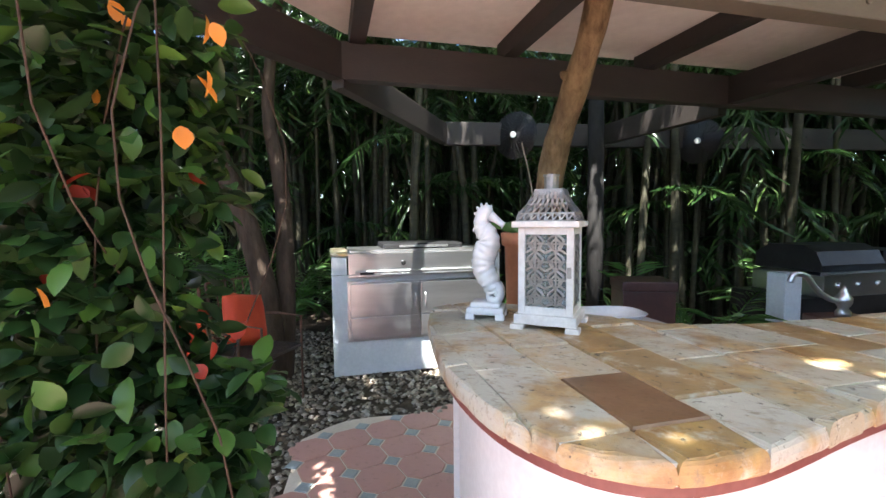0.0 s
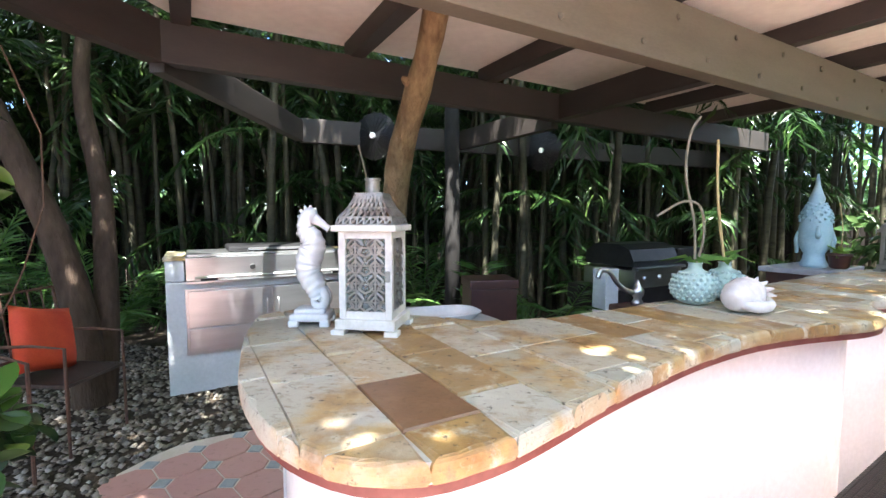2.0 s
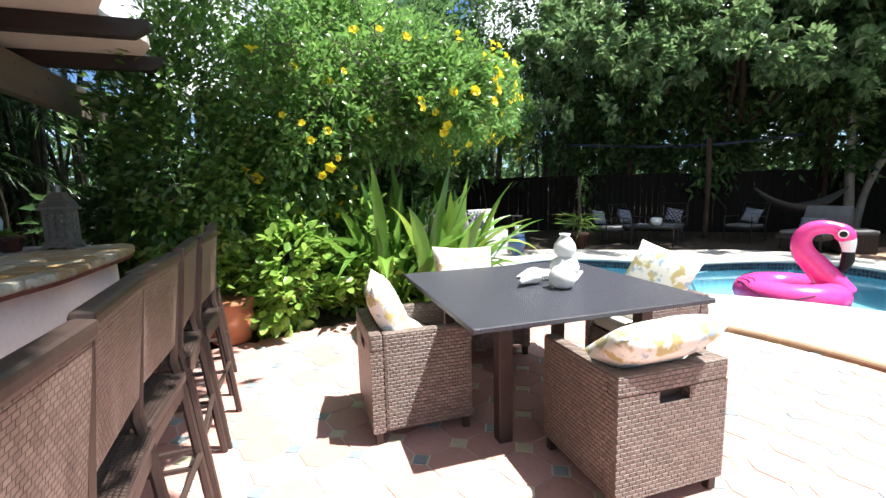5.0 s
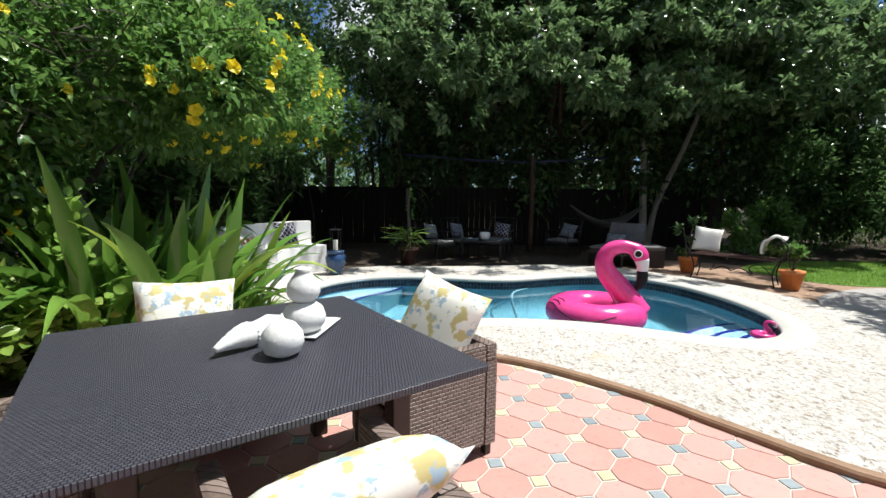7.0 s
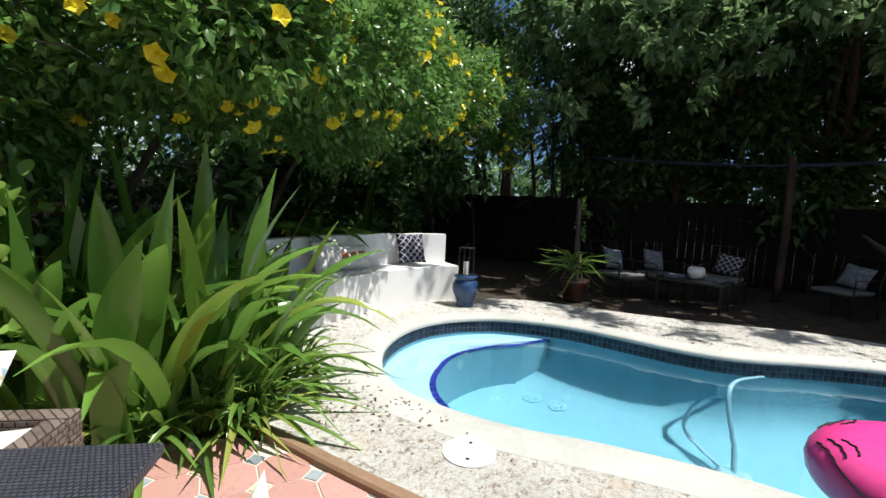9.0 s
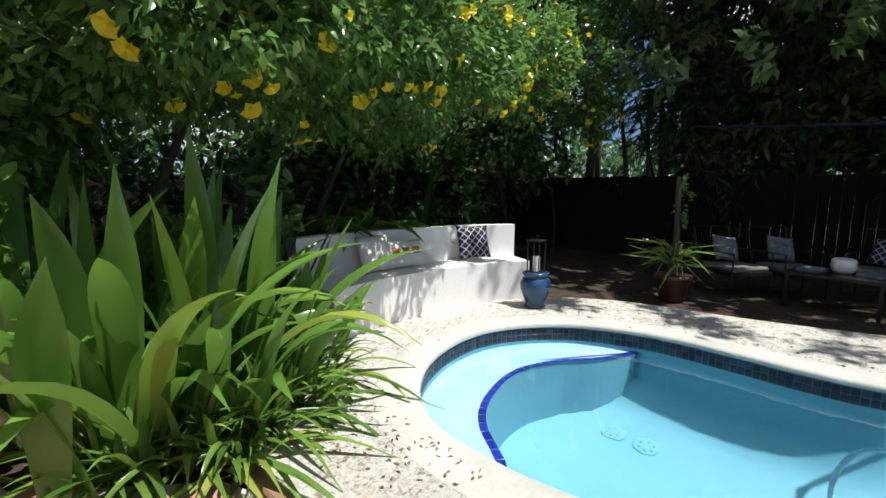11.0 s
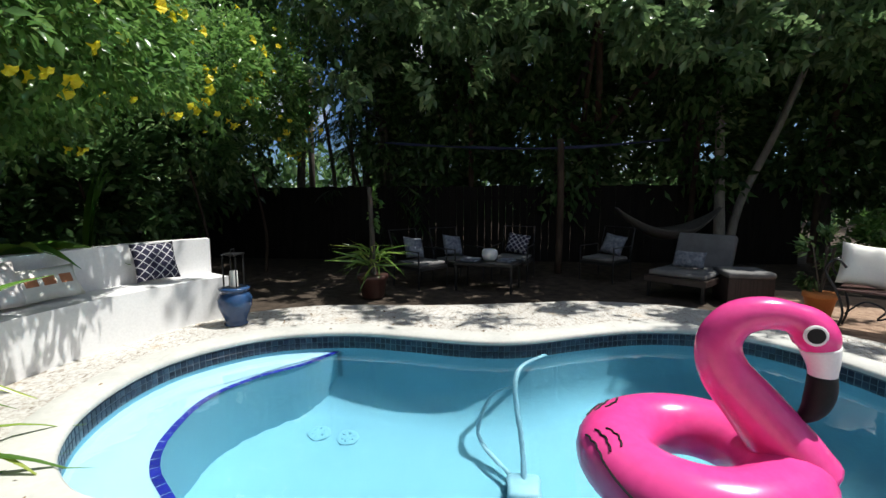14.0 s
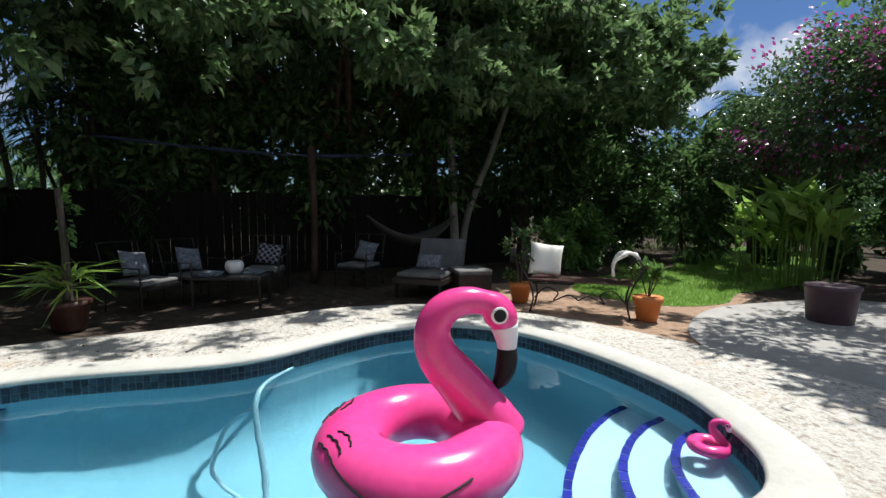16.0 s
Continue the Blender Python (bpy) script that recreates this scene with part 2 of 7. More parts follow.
def water():
    k = Mat("pool_water")
    k.b.inputs["Transmission Weight"].default_value = 1.0
    k.b.inputs["IOR"].default_value = 1.33
    h = k.mix(0.5, k.noise(2.2, 2), k.noise(6.0, 2))
    k.bump(h, 0.10, 0.05)
    return k.done((0.80, 0.97, 1.0), 0.0)


M["water"] = water()
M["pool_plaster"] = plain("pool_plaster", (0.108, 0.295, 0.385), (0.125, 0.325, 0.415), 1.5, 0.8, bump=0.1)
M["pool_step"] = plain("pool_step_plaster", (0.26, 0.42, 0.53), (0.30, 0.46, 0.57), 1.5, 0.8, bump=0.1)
M["navy_tile"] = tile_mat("navy_tile", [(0.0, (0.006, 0.010, 0.022)), (0.6, (0.012, 0.022, 0.05)), (1.0, (0.03, 0.06, 0.10))], 0.15, 20.0, 0.2)
M["blue_tile"] = tile_mat("cobalt_tile", [(0.0, (0.008, 0.012, 0.13)), (1.0, (0.015, 0.02, 0.24))], 0.2, 20.0, 0.2)


def weave(name, c1, c2, course=0.012, flat=False):
    """Woven resin strands laid in staggered courses, in the thing's own frame."""
    k = Mat(name)
    tc = k.t.nodes.new("ShaderNodeTexCoord")
    sep = k.t.nodes.new("ShaderNodeSeparateXYZ")
    k.l(tc.outputs["Object"], sep.inputs[0])
    com = k.t.nodes.new("ShaderNodeCombineXYZ")
    if flat:
        k.l(sep.outputs[0], com.inputs[0])
        k.l(sep.outputs[1], com.inputs[1])
    else:
        ad = k.t.nodes.new("ShaderNodeMath")
        k.l(sep.outputs[0], ad.inputs[0])
        k.l(sep.outputs[1], ad.inputs[1])
        k.l(ad.outputs[0], com.inputs[0])
        k.l(sep.outputs[2], com.inputs[1])
    br = k.n("ShaderNodeTexBrick", Scale=1.0)
    br.inputs["Color1"].default_value = rgb(c1)
    br.inputs["Color2"].default_value = rgb(c2)
    br.inputs["Mortar"].default_value = rgb(tuple(0.4 * x for x in c1))
    br.inputs["Mortar Size"].default_value = course * 0.17
    br.inputs["Mortar Smooth"].default_value = 0.9
    br.inputs["Brick Width"].default_value = course * (1.0 if flat else 1.7)
    br.inputs["Row Height"].default_value = course
    k.l(com.outputs[0], br.inputs["Vector"])
    col = k.mix(0.35, br.outputs["Color"], k.ramp(k.noise(30.0, 3), [(0.3, c1), (0.7, c2)]))
    b = k.n("ShaderNodeBump", Strength=1.0, Distance=0.008)
    b.invert = True
    k.l(br.outputs["Fac"], b.inputs["Height"])
    k.l(b.outputs[0], k.b.inputs["Normal"])
    return k.done(col, 0.45)


M["wicker"] = weave("brown_wicker", (0.11, 0.08, 0.066), (0.24, 0.185, 0.16), 0.020)
M["wicker_back"] = weave("brown_back_weave", (0.10, 0.066, 0.052), (0.20, 0.145, 0.12), 0.012)
M["wicker_dark"] = weave("dark_wicker", (0.030, 0.018, 0.015), (0.075, 0.05, 0.042), 0.014, True)
M["table_weave"] = weave("charcoal_weave", (0.046, 0.046, 0.062), (0.068, 0.068, 0.09), 0.0125, True)
M["dot_grey"] = tile_mat("grey_glazed_dot", [(0.0, (0.16, 0.20, 0.23)), (0.5, (0.26, 0.30, 0.32)), (1.0, (0.36, 0.40, 0.42))], 0.35, 30.0, 0.4)
M["dot_cream"] = tile_mat("cream_glazed_dot", [(0.0, (0.46, 0.40, 0.26)), (0.5, (0.54, 0.48, 0.33)), (1.0, (0.60, 0.55, 0.42))], 0.35, 30.0, 0.4)
M["grout_pool"] = plain("pale_grout", (0.09, 0.11, 0.13), (0.15, 0.175, 0.195), 6.0, 0.8)
M["dark_wood"] = plain("dark_frame", (0.028, 0.016, 0.013), (0.055, 0.034, 0.027), 6.0, 0.5, fine=60.0)


# ---- builders ----
def link(name, bm, material, parent=None, label="", smooth=False):
    me = bpy.data.meshes.new(name)
    bm.to_mesh(me)
    bm.free()
    if material is not None:
        me.materials.append(material)
    if smooth:
        me.shade_smooth()
    ob = new(name, me)
    if parent is not None:
        ob.parent = parent
    if label:
        ob["label"] = label
    return ob


def part(name, bm, material, parent, label="", smooth=False):
    return link(name, bm, material, parent, label, smooth)


def empty(name, m=None):
    e = new(name)
    if m is not None:
        e.matrix_world = m
    return e


def shared(name, me, m, parent=None):
    ob = new(name, me)
    ob.parent = parent
    ob.matrix_basis = m
    return ob


def box(bm, x0, y0, z0, x1, y1, z1, bevel=0.0, m=None):
    r = bmesh.ops.create_cube(bm, size=1.0)
    vs = r["verts"]
    bmesh.ops.scale(bm, vec=(x1 - x0, y1 - y0, z1 - z0), verts=vs)
    bmesh.ops.translate(bm, vec=((x0 + x1) / 2, (y0 + y1) / 2, (z0 + z1) / 2), verts=vs)
    if bevel:
        es = list({e for v in vs for e in v.link_edges})
        g = bmesh.ops.bevel(bm, geom=es, offset=bevel, segments=2, affect="EDGES", profile=0.6)
        vs = list({v for f in g["faces"] for v in f.verts} | {v for v in vs if v.is_valid})
    if m is not None:
        bmesh.ops.transform(bm, matrix=m, verts=[v for v in vs if v.is_valid])
    return vs


def boxbm(*a, bevel=0.0, m=None):
    bm = bmesh.new()
    box(bm, *a, bevel=bevel, m=m)
    return bm


def tube(bm, pts, radii, seg=8, cap=True):
    """A bent tube along points; radii one number or one for each point."""
    pts = [Vector(p) for p in pts]
    if isinstance(radii, (int, float)):
        radii = [radii] * len(pts)
    rings = []
    side = None
    for i, p in enumerate(pts):
        d = (pts[min(i + 1, len(pts) - 1)] - pts[max(i - 1, 0)]).normalized()
        if side is None:
            side = d.orthogonal().normalized()
        side = (side - d * side.dot(d)).normalized()
        up = d.cross(side)
        rings.append([bm.verts.new(p + radii[i] * (math.cos(a) * side + math.sin(a) * up)) for a in (2 * math.pi * k / seg for k in range(seg))])
    for a, b in zip(rings, rings[1:]):
        for k in range(seg):
            bm.faces.new((a[k], a[(k + 1) % seg], b[(k + 1) % seg], b[k]))
    if cap:
        bm.faces.new(rings[0][::-1])
        bm.faces.new(rings[-1])
    return rings


def smooth_path(pts, n=8, closed=False):
    """Catmull-Rom through points."""
    P = [Vector(p) for p in pts]
    out = []
    m = len(P)
    for i in range(m if closed else m - 1):
        if closed:
            a, b, c, d = P[i - 1], P[i], P[(i + 1) % m], P[(i + 2) % m]
        else:
            a, b, c, d = P[max(i - 1, 0)], P[i], P[i + 1], P[min(i + 2, m - 1)]
        for k in range(n):
            t = k / n
            out.append(0.5 * ((2 * b) + (c - a) * t + (2 * a - 5 * b + 4 * c - d) * t * t + (3 * b - a - 3 * c + d) * t ** 3))
    if not closed:
        out.append(P[-1])
    return out


def lathe(bm, prof, seg=24, center=(0, 0, 0)):
    """A turned body: (radius, height) from bottom to top."""
    c = Vector(center)
    rings = [[bm.verts.new(c + Vector((r * math.cos(a), r * math.sin(a), z))) for a in (2 * math.pi * k / seg for k in range(seg))] for r, z in prof]
    for a, b in zip(rings, rings[1:]):
        for k in range(seg):
            bm.faces.new((a[k], a[(k + 1) % seg], b[(k + 1) % seg], b[k]))
    bm.faces.new(rings[0][::-1])
    bm.faces.new(rings[-1])
    return bm


def lathebm(prof, seg=24, center=(0, 0, 0)):
    return lathe(bmesh.new(), prof, seg, center)


def prism(outline, z0, z1):
    """A slab with that outline."""
    bm = bmesh.new()
    lo = [bm.verts.new((x, y, z0)) for x, y in outline]
    hi = [bm.verts.new((x, y, z1)) for x, y in outline]
    n = len(lo)
    for i in range(n):
        bm.faces.new((lo[i], lo[(i + 1) % n], hi[(i + 1) % n], hi[i]))
    bm.faces.new(hi)
    bm.faces.new(lo[::-1])
    bmesh.ops.recalc_face_normals(bm, faces=bm.faces)
    return bm


def ring_slab(outer, inner, z0, z1):
    """A flat slab between two closed outlines."""
    bm = bmesh.new()
    tops = []
    for z in (z0, z1):
        eo = [bm.verts.new((x, y, z)) for x, y in outer]
        ei = [bm.verts.new((x, y, z)) for x, y in inner]
        edges = [bm.edges.new((r[i], r[(i + 1) % len(r)])) for r in (eo, ei) for i in range(len(r))]
        bmesh.ops.triangle_fill(bm, use_beauty=True, use_dissolve=False, edges=edges)
        tops.append((eo, ei))
    (lo, li), (ho, hi) = tops
    for a, b in ((lo, ho), (li, hi)):
        for i in range(len(a)):
            j = (i + 1) % len(a)
            bm.faces.new((a[i], a[j], b[j], b[i]))
    bmesh.ops.recalc_face_normals(bm, faces=bm.faces)
    return bm


def inside(p, poly):
    x, y = p
    c = False
    for (x0, y0), (x1, y1) in zip(poly, poly[1:] + poly[:1]):
        if (y0 > y) != (y1 > y) and x < (x1 - x0) * (y - y0) / (y1 - y0) + x0:
            c = not c
    return c


def xy(pts):
    return [(v.x, v.y) for v in pts]


def offset_path(poly, d):
    """The closed outline moved sideways by d (outwards for an anticlockwise one)."""
    n = len(poly)
    out = []
    for i in range(n):
        a, b = Vector(poly[i - 1]), Vector(poly[(i + 1) % n])
        t = (b - a).normalized()
        out.append((poly[i][0] + d * t.y, poly[i][1] - d * t.x))
    return out


rng = np.random.default_rng(7)


def leaf_mesh(name, pos, dirs, length, width, material, parent=None, fold=0.18, droop=0.25, label=""):
    """Many small folded leaves, each of five corners, in one mesh."""
    pos, dirs = np.asarray(pos, float), np.asarray(dirs, float)
    n = len(pos)
    dirs /= np.linalg.norm(dirs, axis=1, keepdims=True) + 1e-9
    ref = rng.normal(size=(n, 3))
    ref[:, 2] += 1.2
    side = np.cross(dirs, ref)
    side /= np.linalg.norm(side, axis=1, keepdims=True) + 1e-9
    nor = np.cross(side, dirs)
    nor *= np.sign(nor[:, 2:3] + 1e-6)
    L = length * rng.uniform(0.65, 1.25, (n, 1))
    W = width * rng.uniform(0.7, 1.2, (n, 1)) * 0.5
    mid = pos + dirs * L * 0.45
    tip = pos + dirs * L - nor * L * droop
    V = np.stack([pos, mid + side * W + nor * W * fold, tip, mid - side * W + nor * W * fold, mid - nor * W * fold], axis=1).reshape(-1, 3)
    base = (np.arange(n) * 5)[:, None]
    F = np.concatenate([base + np.array([[0, 1, 4]]), base + np.array([[1, 2, 4]]), base + np.array([[2, 3, 4]]), base + np.array([[3, 0, 4]])], axis=1).reshape(-1, 3)
    me = bpy.data.meshes.new(name)
    me.vertices.add(len(V))
    me.vertices.foreach_set("co", V.ravel())
    me.loops.add(F.size)
    me.loops.foreach_set("vertex_index", F.ravel().astype(np.int32))
    me.polygons.add(len(F))
    me.polygons.foreach_set("loop_start", np.arange(0, F.size, 3, dtype=np.int32))
    me.update(calc_edges=True)
    me.materials.append(material)
    ob = new(name, me)
    ob.parent = parent
    if label:
        ob["label"] = label
    return ob


def oval_leaves(name, pos, dirs, length, width, material, parent=None, label=""):
    """Rounded leaves with a folded midrib and a drooping tip, for plants seen close by."""
    pos, dirs = np.asarray(pos, float), np.asarray(dirs, float)
    n = len(pos)
    dirs /= np.linalg.norm(dirs, axis=1, keepdims=True) + 1e-9
    ref = rng.normal(scale=.5, size=(n, 3))
    ref[:, 2] += 1.0
    side = np.cross(dirs, ref)
    side /= np.linalg.norm(side, axis=1, keepdims=True) + 1e-9
    nor = np.cross(side, dirs)
    L = length * rng.uniform(.6, 1.25, (n, 1))
    W = width * rng.uniform(.8, 1.2, (n, 1)) * .5
    dr = rng.uniform(.05, .35, (n, 1))
    ts, ws = (0.0, .14, .34, .56, .76, .91, 1.0), (.06, .55, .92, 1.0, .78, .38, .02)
    V = []
    for t, w in zip(ts, ws):
        c = pos + dirs * L * t - nor * L * dr * t * t
        V += [c - side * W * w + nor * W * .30 * w, c, c + side * W * w + nor * W * .30 * w]
    V = np.stack(V, axis=1).reshape(-1, 3)
    q = []
    for i in range(6):
        b = 3 * i
        q += [(b, b + 1, b + 4, b + 3), (b + 1, b + 2, b + 5, b + 4)]
    F = ((np.arange(n) * 21)[:, None, None] + np.array(q)[None]).reshape(-1, 4)
    me = bpy.data.meshes.new(name)
    me.from_pydata(V.tolist(), [], F.tolist())
    me.materials.append(material)
    me.shade_smooth()
    ob = new(name, me)
    ob.parent = parent
    if label:
        ob["label"] = label
    return ob


def blob(n, center, radii, hollow=0.55, clump=70):
    """Points scattered through the outer part of an ellipsoid, in clumps."""
    k = max(6, n // clump)
    cl = rng.normal(size=(k, 3))
    cl /= np.linalg.norm(cl, axis=1, keepdims=True)
    cl *= rng.uniform(hollow, 1.0, (k, 1))
    idx = rng.integers(0, k, n)
    p = cl[idx] + rng.normal(scale=0.10, size=(n, 3))
    out = p / (np.linalg.norm(p, axis=1, keepdims=True) + 1e-9)
    return np.array(center) + p * np.array(radii), out


def crown(name, blobs, length, width, material, parent, per=1.0, up=0.1, label="", clump=70, **kw):
    P, D = [], []
    for n, c, r in blobs:
        p, o = blob(int(n * per), c, r, clump=clump)
        P.append(p)
        d = o + rng.normal(scale=0.7, size=o.shape)
        d[:, 2] += up
        D.append(d)
    return leaf_mesh(name, np.concatenate(P), np.concatenate(D), length, width, material, parent, label=label, **kw)


def frond_points(base, az, length, rise, sag, leaflets=26, spread=0.9):
    """A feather palm leaf: the line of its rib, and its leaflets' roots and ways."""
    h = np.array([math.cos(az), math.sin(az), 0])
    t = np.linspace(0, 1, leaflets)
    rib = np.array(base) + np.outer(t * length, h) + np.outer(rise * t - sag * t * t, [0, 0, 1])
    tan = np.gradient(rib, axis=0)
    tan /= np.linalg.norm(tan, axis=1, keepdims=True)
    s = np.cross(tan, [0, 0, 1])
    s /= np.linalg.norm(s, axis=1, keepdims=True) + 1e-9
    k = t > 0.12
    P = np.concatenate([rib[k], rib[k]])
    D = np.concatenate([tan[k] * 0.7 + s[k] * spread, tan[k] * 0.7 - s[k] * spread])
    D[:, 2] -= 0.15
    return rib, P, D


# ---- ground and pool ----
POOL = xy(smooth_path([(7.45, -.5, 0), (7.49, -.1, 0), (7.58, .15, 0), (7.8, .43, 0), (8.2, .69, 0), (8.72, .82, 0), (9.2, .76, 0), (9.64, .47, 0), (9.9, .07, 0), (10.02, -.5, 0), (9.97, -1.05, 0), (9.9, -1.5, 0), (9.89, -1.9, 0), (9.98, -2.25, 0), (10.22, -2.75, 0), (10.42, -3.3, 0), (10.44, -3.85, 0), (10.2, -4.32, 0), (9.8, -4.62, 0), (9.3, -4.8, 0), (8.74, -4.9, 0), (8.13, -4.9, 0), (7.72, -4.77, 0), (7.36, -4.58, 0), (7.14, -4.28, 0), (7.12, -3.9, 0), (7.24, -3.5, 0), (7.43, -3.05, 0), (7.58, -2.5, 0), (7.63, -1.9, 0), (7.57, -1.3, 0), (7.48, -.9, 0)], 4, True))[::-1]
DECK = xy(smooth_path([(6.72, .55, 0), (7.2, 1.0, 0), (7.6, 1.5, 0), (8.4, 1.75, 0), (9.2, 1.72, 0), (10.0, 1.5, 0), (10.5, 1.1, 0), (10.95, .45, 0), (11.12, -.2, 0), (11.16, -.8, 0), (11.25, -1.45, 0), (11.45, -2.3, 0), (11.62, -3.1, 0), (11.4, -4.2, 0), (10.6, -5.07, 0), (10.1, -5.45, 0), (9.5, -5.75, 0), (8.8, -6.0, 0), (7.4, -6.3, 0), (6.0, -6.2, 0), (5.0, -5.4, 0), (4.75, -4.3, 0), (4.9, -3.5, 0), (5.44, -2.94, 0), (5.74, -2.68, 0), (6.0, -2.4, 0), (6.22, -2.12, 0), (6.43, -1.78, 0), (6.55, -1.4, 0), (6.6, -.9, 0), (6.63, -.3, 0), (6.66, .1, 0)], 4, True))[::-1]
PATIO = xy(smooth_path([(-1.05, 1.2, 0), (-.95, 1.55, 0), (-.6, 1.82, 0), (-.3, 2.0, 0), (0.6, 2.4, 0), (2.2, 3.6, 0), (3.6, 3.4, 0), (4.3, 2.5, 0), (4.75, 2.2, 0), (5.15, 2.0, 0), (5.55, 1.6, 0), (5.9, 1.15, 0), (6.2, .85, 0), (6.55, .5, 0)], 3)) + [(6.68, .1), (6.65, -.3), (6.62, -.9), (6.57, -1.4), (6.45, -1.78), (6.24, -2.12), (6.02, -2.4), (5.76, -2.68), (5.46, -2.94), (4.9, -3.5), (4.0, -4.6), (1.0, -4.2), (-1.2, -2.4), (-.5, -.6), (-.45, .1), (-.72, .72)]
bm = bmesh.new()
outer = [(-60, -60), (80, -60), (80, 60), (-60, 60)]
hole = [(x, y) for x, y in offset_path(POOL, 0.35)]
vs = [bm.verts.new((x, y, -0.02)) for x, y in outer]
vi = [bm.verts.new((x, y, -0.02)) for x, y in hole]
ed = [bm.edges.new((r[i], r[(i + 1) % len(r)])) for r in (vs, vi) for i in range(len(r))]
bmesh.ops.triangle_fill(bm, use_beauty=True, edges=ed)
bmesh.ops.recalc_face_normals(bm, faces=bm.faces)
for f in bm.faces:
    if f.normal.z < 0:
        f.normal_flip()
tagged(link("ground", bm, M["soil"]), "dark leaf litter and soil under the trees", "ground", kind="structure")

deck = tagged(link("pool_deck", ring_slab(DECK, POOL, -0.06, 0.04), M["coral"]), "pale pitted coral-stone deck round the pool", "deck", kind="structure")
patio = tagged(link("patio", prism(PATIO, -0.03, -0.004), M["grout"]), "terracotta octagon-tiled patio with small glazed dots", "patio", kind="structure")

# coping: a rounded lip round the water
bm = bmesh.new()
pin, pout = offset_path(POOL, -0.015), offset_path(POOL, 0.28)
prof = [(pin, 0.005), (offset_path(POOL, -0.02), 0.03), (offset_path(POOL, 0.0), 0.052), (offset_path(POOL, 0.24), 0.05), (pout, 0.041)]
rings = [[bm.verts.new((x, y, z)) for x, y in ol] for ol, z in prof]
for a, b in zip(rings, rings[1:]):
    for i in range(len(a)):
        j = (i + 1) % len(a)
        bm.faces.new((a[i], a[j], b[j], b[i]))
bmesh.ops.recalc_face_normals(bm, faces=bm.faces)
M["coping"] = plain("coping", (0.44, 0.435, 0.40), (0.55, 0.54, 0.50), 3.0, 0.8, bump=0.3, fine=30.0)
part("coping", bm, M["coping"], deck, "pale smooth concrete coping", True)

WATER_Z = -0.10
FLOOR_Z = -1.35
bm = bmesh.new()
n = len(POOL)
prof = [(POOL, 0.01), (POOL, -0.9), (offset_path(POOL, -0.12), -1.2), (offset_path(POOL, -0.35), FLOOR_Z)]
rings = [[bm.verts.new((x, y, z)) for x, y in ol] for ol, z in prof]
for a, b in zip(rings, rings[1:]):
    for i in range(n):
        bm.faces.new((a[i], b[i], b[(i + 1) % n], a[(i + 1) % n]))
ed = [bm.edges.get((rings[-1][i], rings[-1][(i + 1) % n])) for i in range(n)]
bmesh.ops.triangle_fill(bm, use_beauty=True, edges=ed)
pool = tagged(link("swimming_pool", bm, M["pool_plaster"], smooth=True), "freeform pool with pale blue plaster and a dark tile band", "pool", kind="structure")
part("water_surface", prism(offset_path(POOL, 0.003), WATER_Z - 0.0, WATER_Z + 0.001), M["water"], pool)
pw = [o for o in pool.children if o.name.startswith("water")][0]
bm = bmesh.new()
bm.faces.new([bm.verts.new((x, y, WATER_Z)) for x, y in POOL])
bmesh.ops.triangulate(bm, faces=bm.faces)
for f in bm.faces:
    if f.normal.z < 0:
        f.normal_flip()
bm.to_mesh(pw.data)
bm.free()
pw.visible_shadow = False
tagged(pw, "clear rippled turquoise water")

# ---- bar: counter, wall and roof ----
U, N = Vector((0.766, 0.643, 0)), Vector((0.643, -0.766, 0))
COUNTER = xy(smooth_path([(.13, .74, 0), (.21, .55, 0), (.345, .325, 0), (.465, .14, 0), (.592, -.008, 0), (.725, -.115, 0), (.87, -.165, 0), (.99, -.145, 0), (1.095, -.07, 0), (1.19, .037, 0), (1.305, .187, 0), (1.45, .36, 0), (1.66, .59, 0), (1.9, .80, 0), (2.15, .95, 0), (2.38, 1.06, 0), (2.53, 1.2, 0), (2.60, 1.4, 0), (2.72, 1.53, 0), (3.02, 1.67, 0), (3.4, 1.95, 0), (3.7, 2.18, 0), (3.9, 2.4, 0), (3.95, 2.6, 0), (3.82, 2.78, 0), (3.55, 2.9, 0)], 3)) + [(3.15, 2.61), (2.53, 2.05), (1.78, 1.36), (1.46, 1.10), (1.22, .92), (1.0, .80), (.70, .86), (.45, .95), (.22, .92)]
WALL = offset_path(COUNTER, -0.115)
bar = empty("bar_counter")
tagged(bar, "curved white stucco bar with a travertine tile top and red edge", "bar counter")
part("base_wall", prism(WALL, 0.0, 0.963), M["stucco"], bar, "white painted stucco")
part("edge_band", prism(offset_path(COUNTER, -0.012), 0.963, 0.985), M["red_edge"], bar, "worn dark red edge under the stone top")
part("bedding", prism(offset_path(COUNTER, -0.008), 0.985, 1.0225), M["mortar"], bar)

TOP = 1.03
ROOF = empty("pergola_roof")
tagged(ROOF, "brown timber bar roof with rafters and a plaster soffit", "pergola")


def st(s, t, z):
    p = U * s + N * t
    return Vector((p.x, p.y, z))


def beam(name, a, b, z0, z1, w, mat, parent, label="", over=0.0):
    a, b = Vector(a), Vector(b)
    d = (b - a)
    L = d.length
    ang = math.atan2(d.y, d.x)
    bm = boxbm(-over, -w / 2, z0, L + over, w / 2, z1, bevel=0.006)
    bmesh.ops.transform(bm, matrix=Matrix.Translation((a.x, a.y, 0)) @ Matrix.Rotation(ang, 4, "Z"), verts=bm.verts)
    return part(name, bm, mat, parent, label)


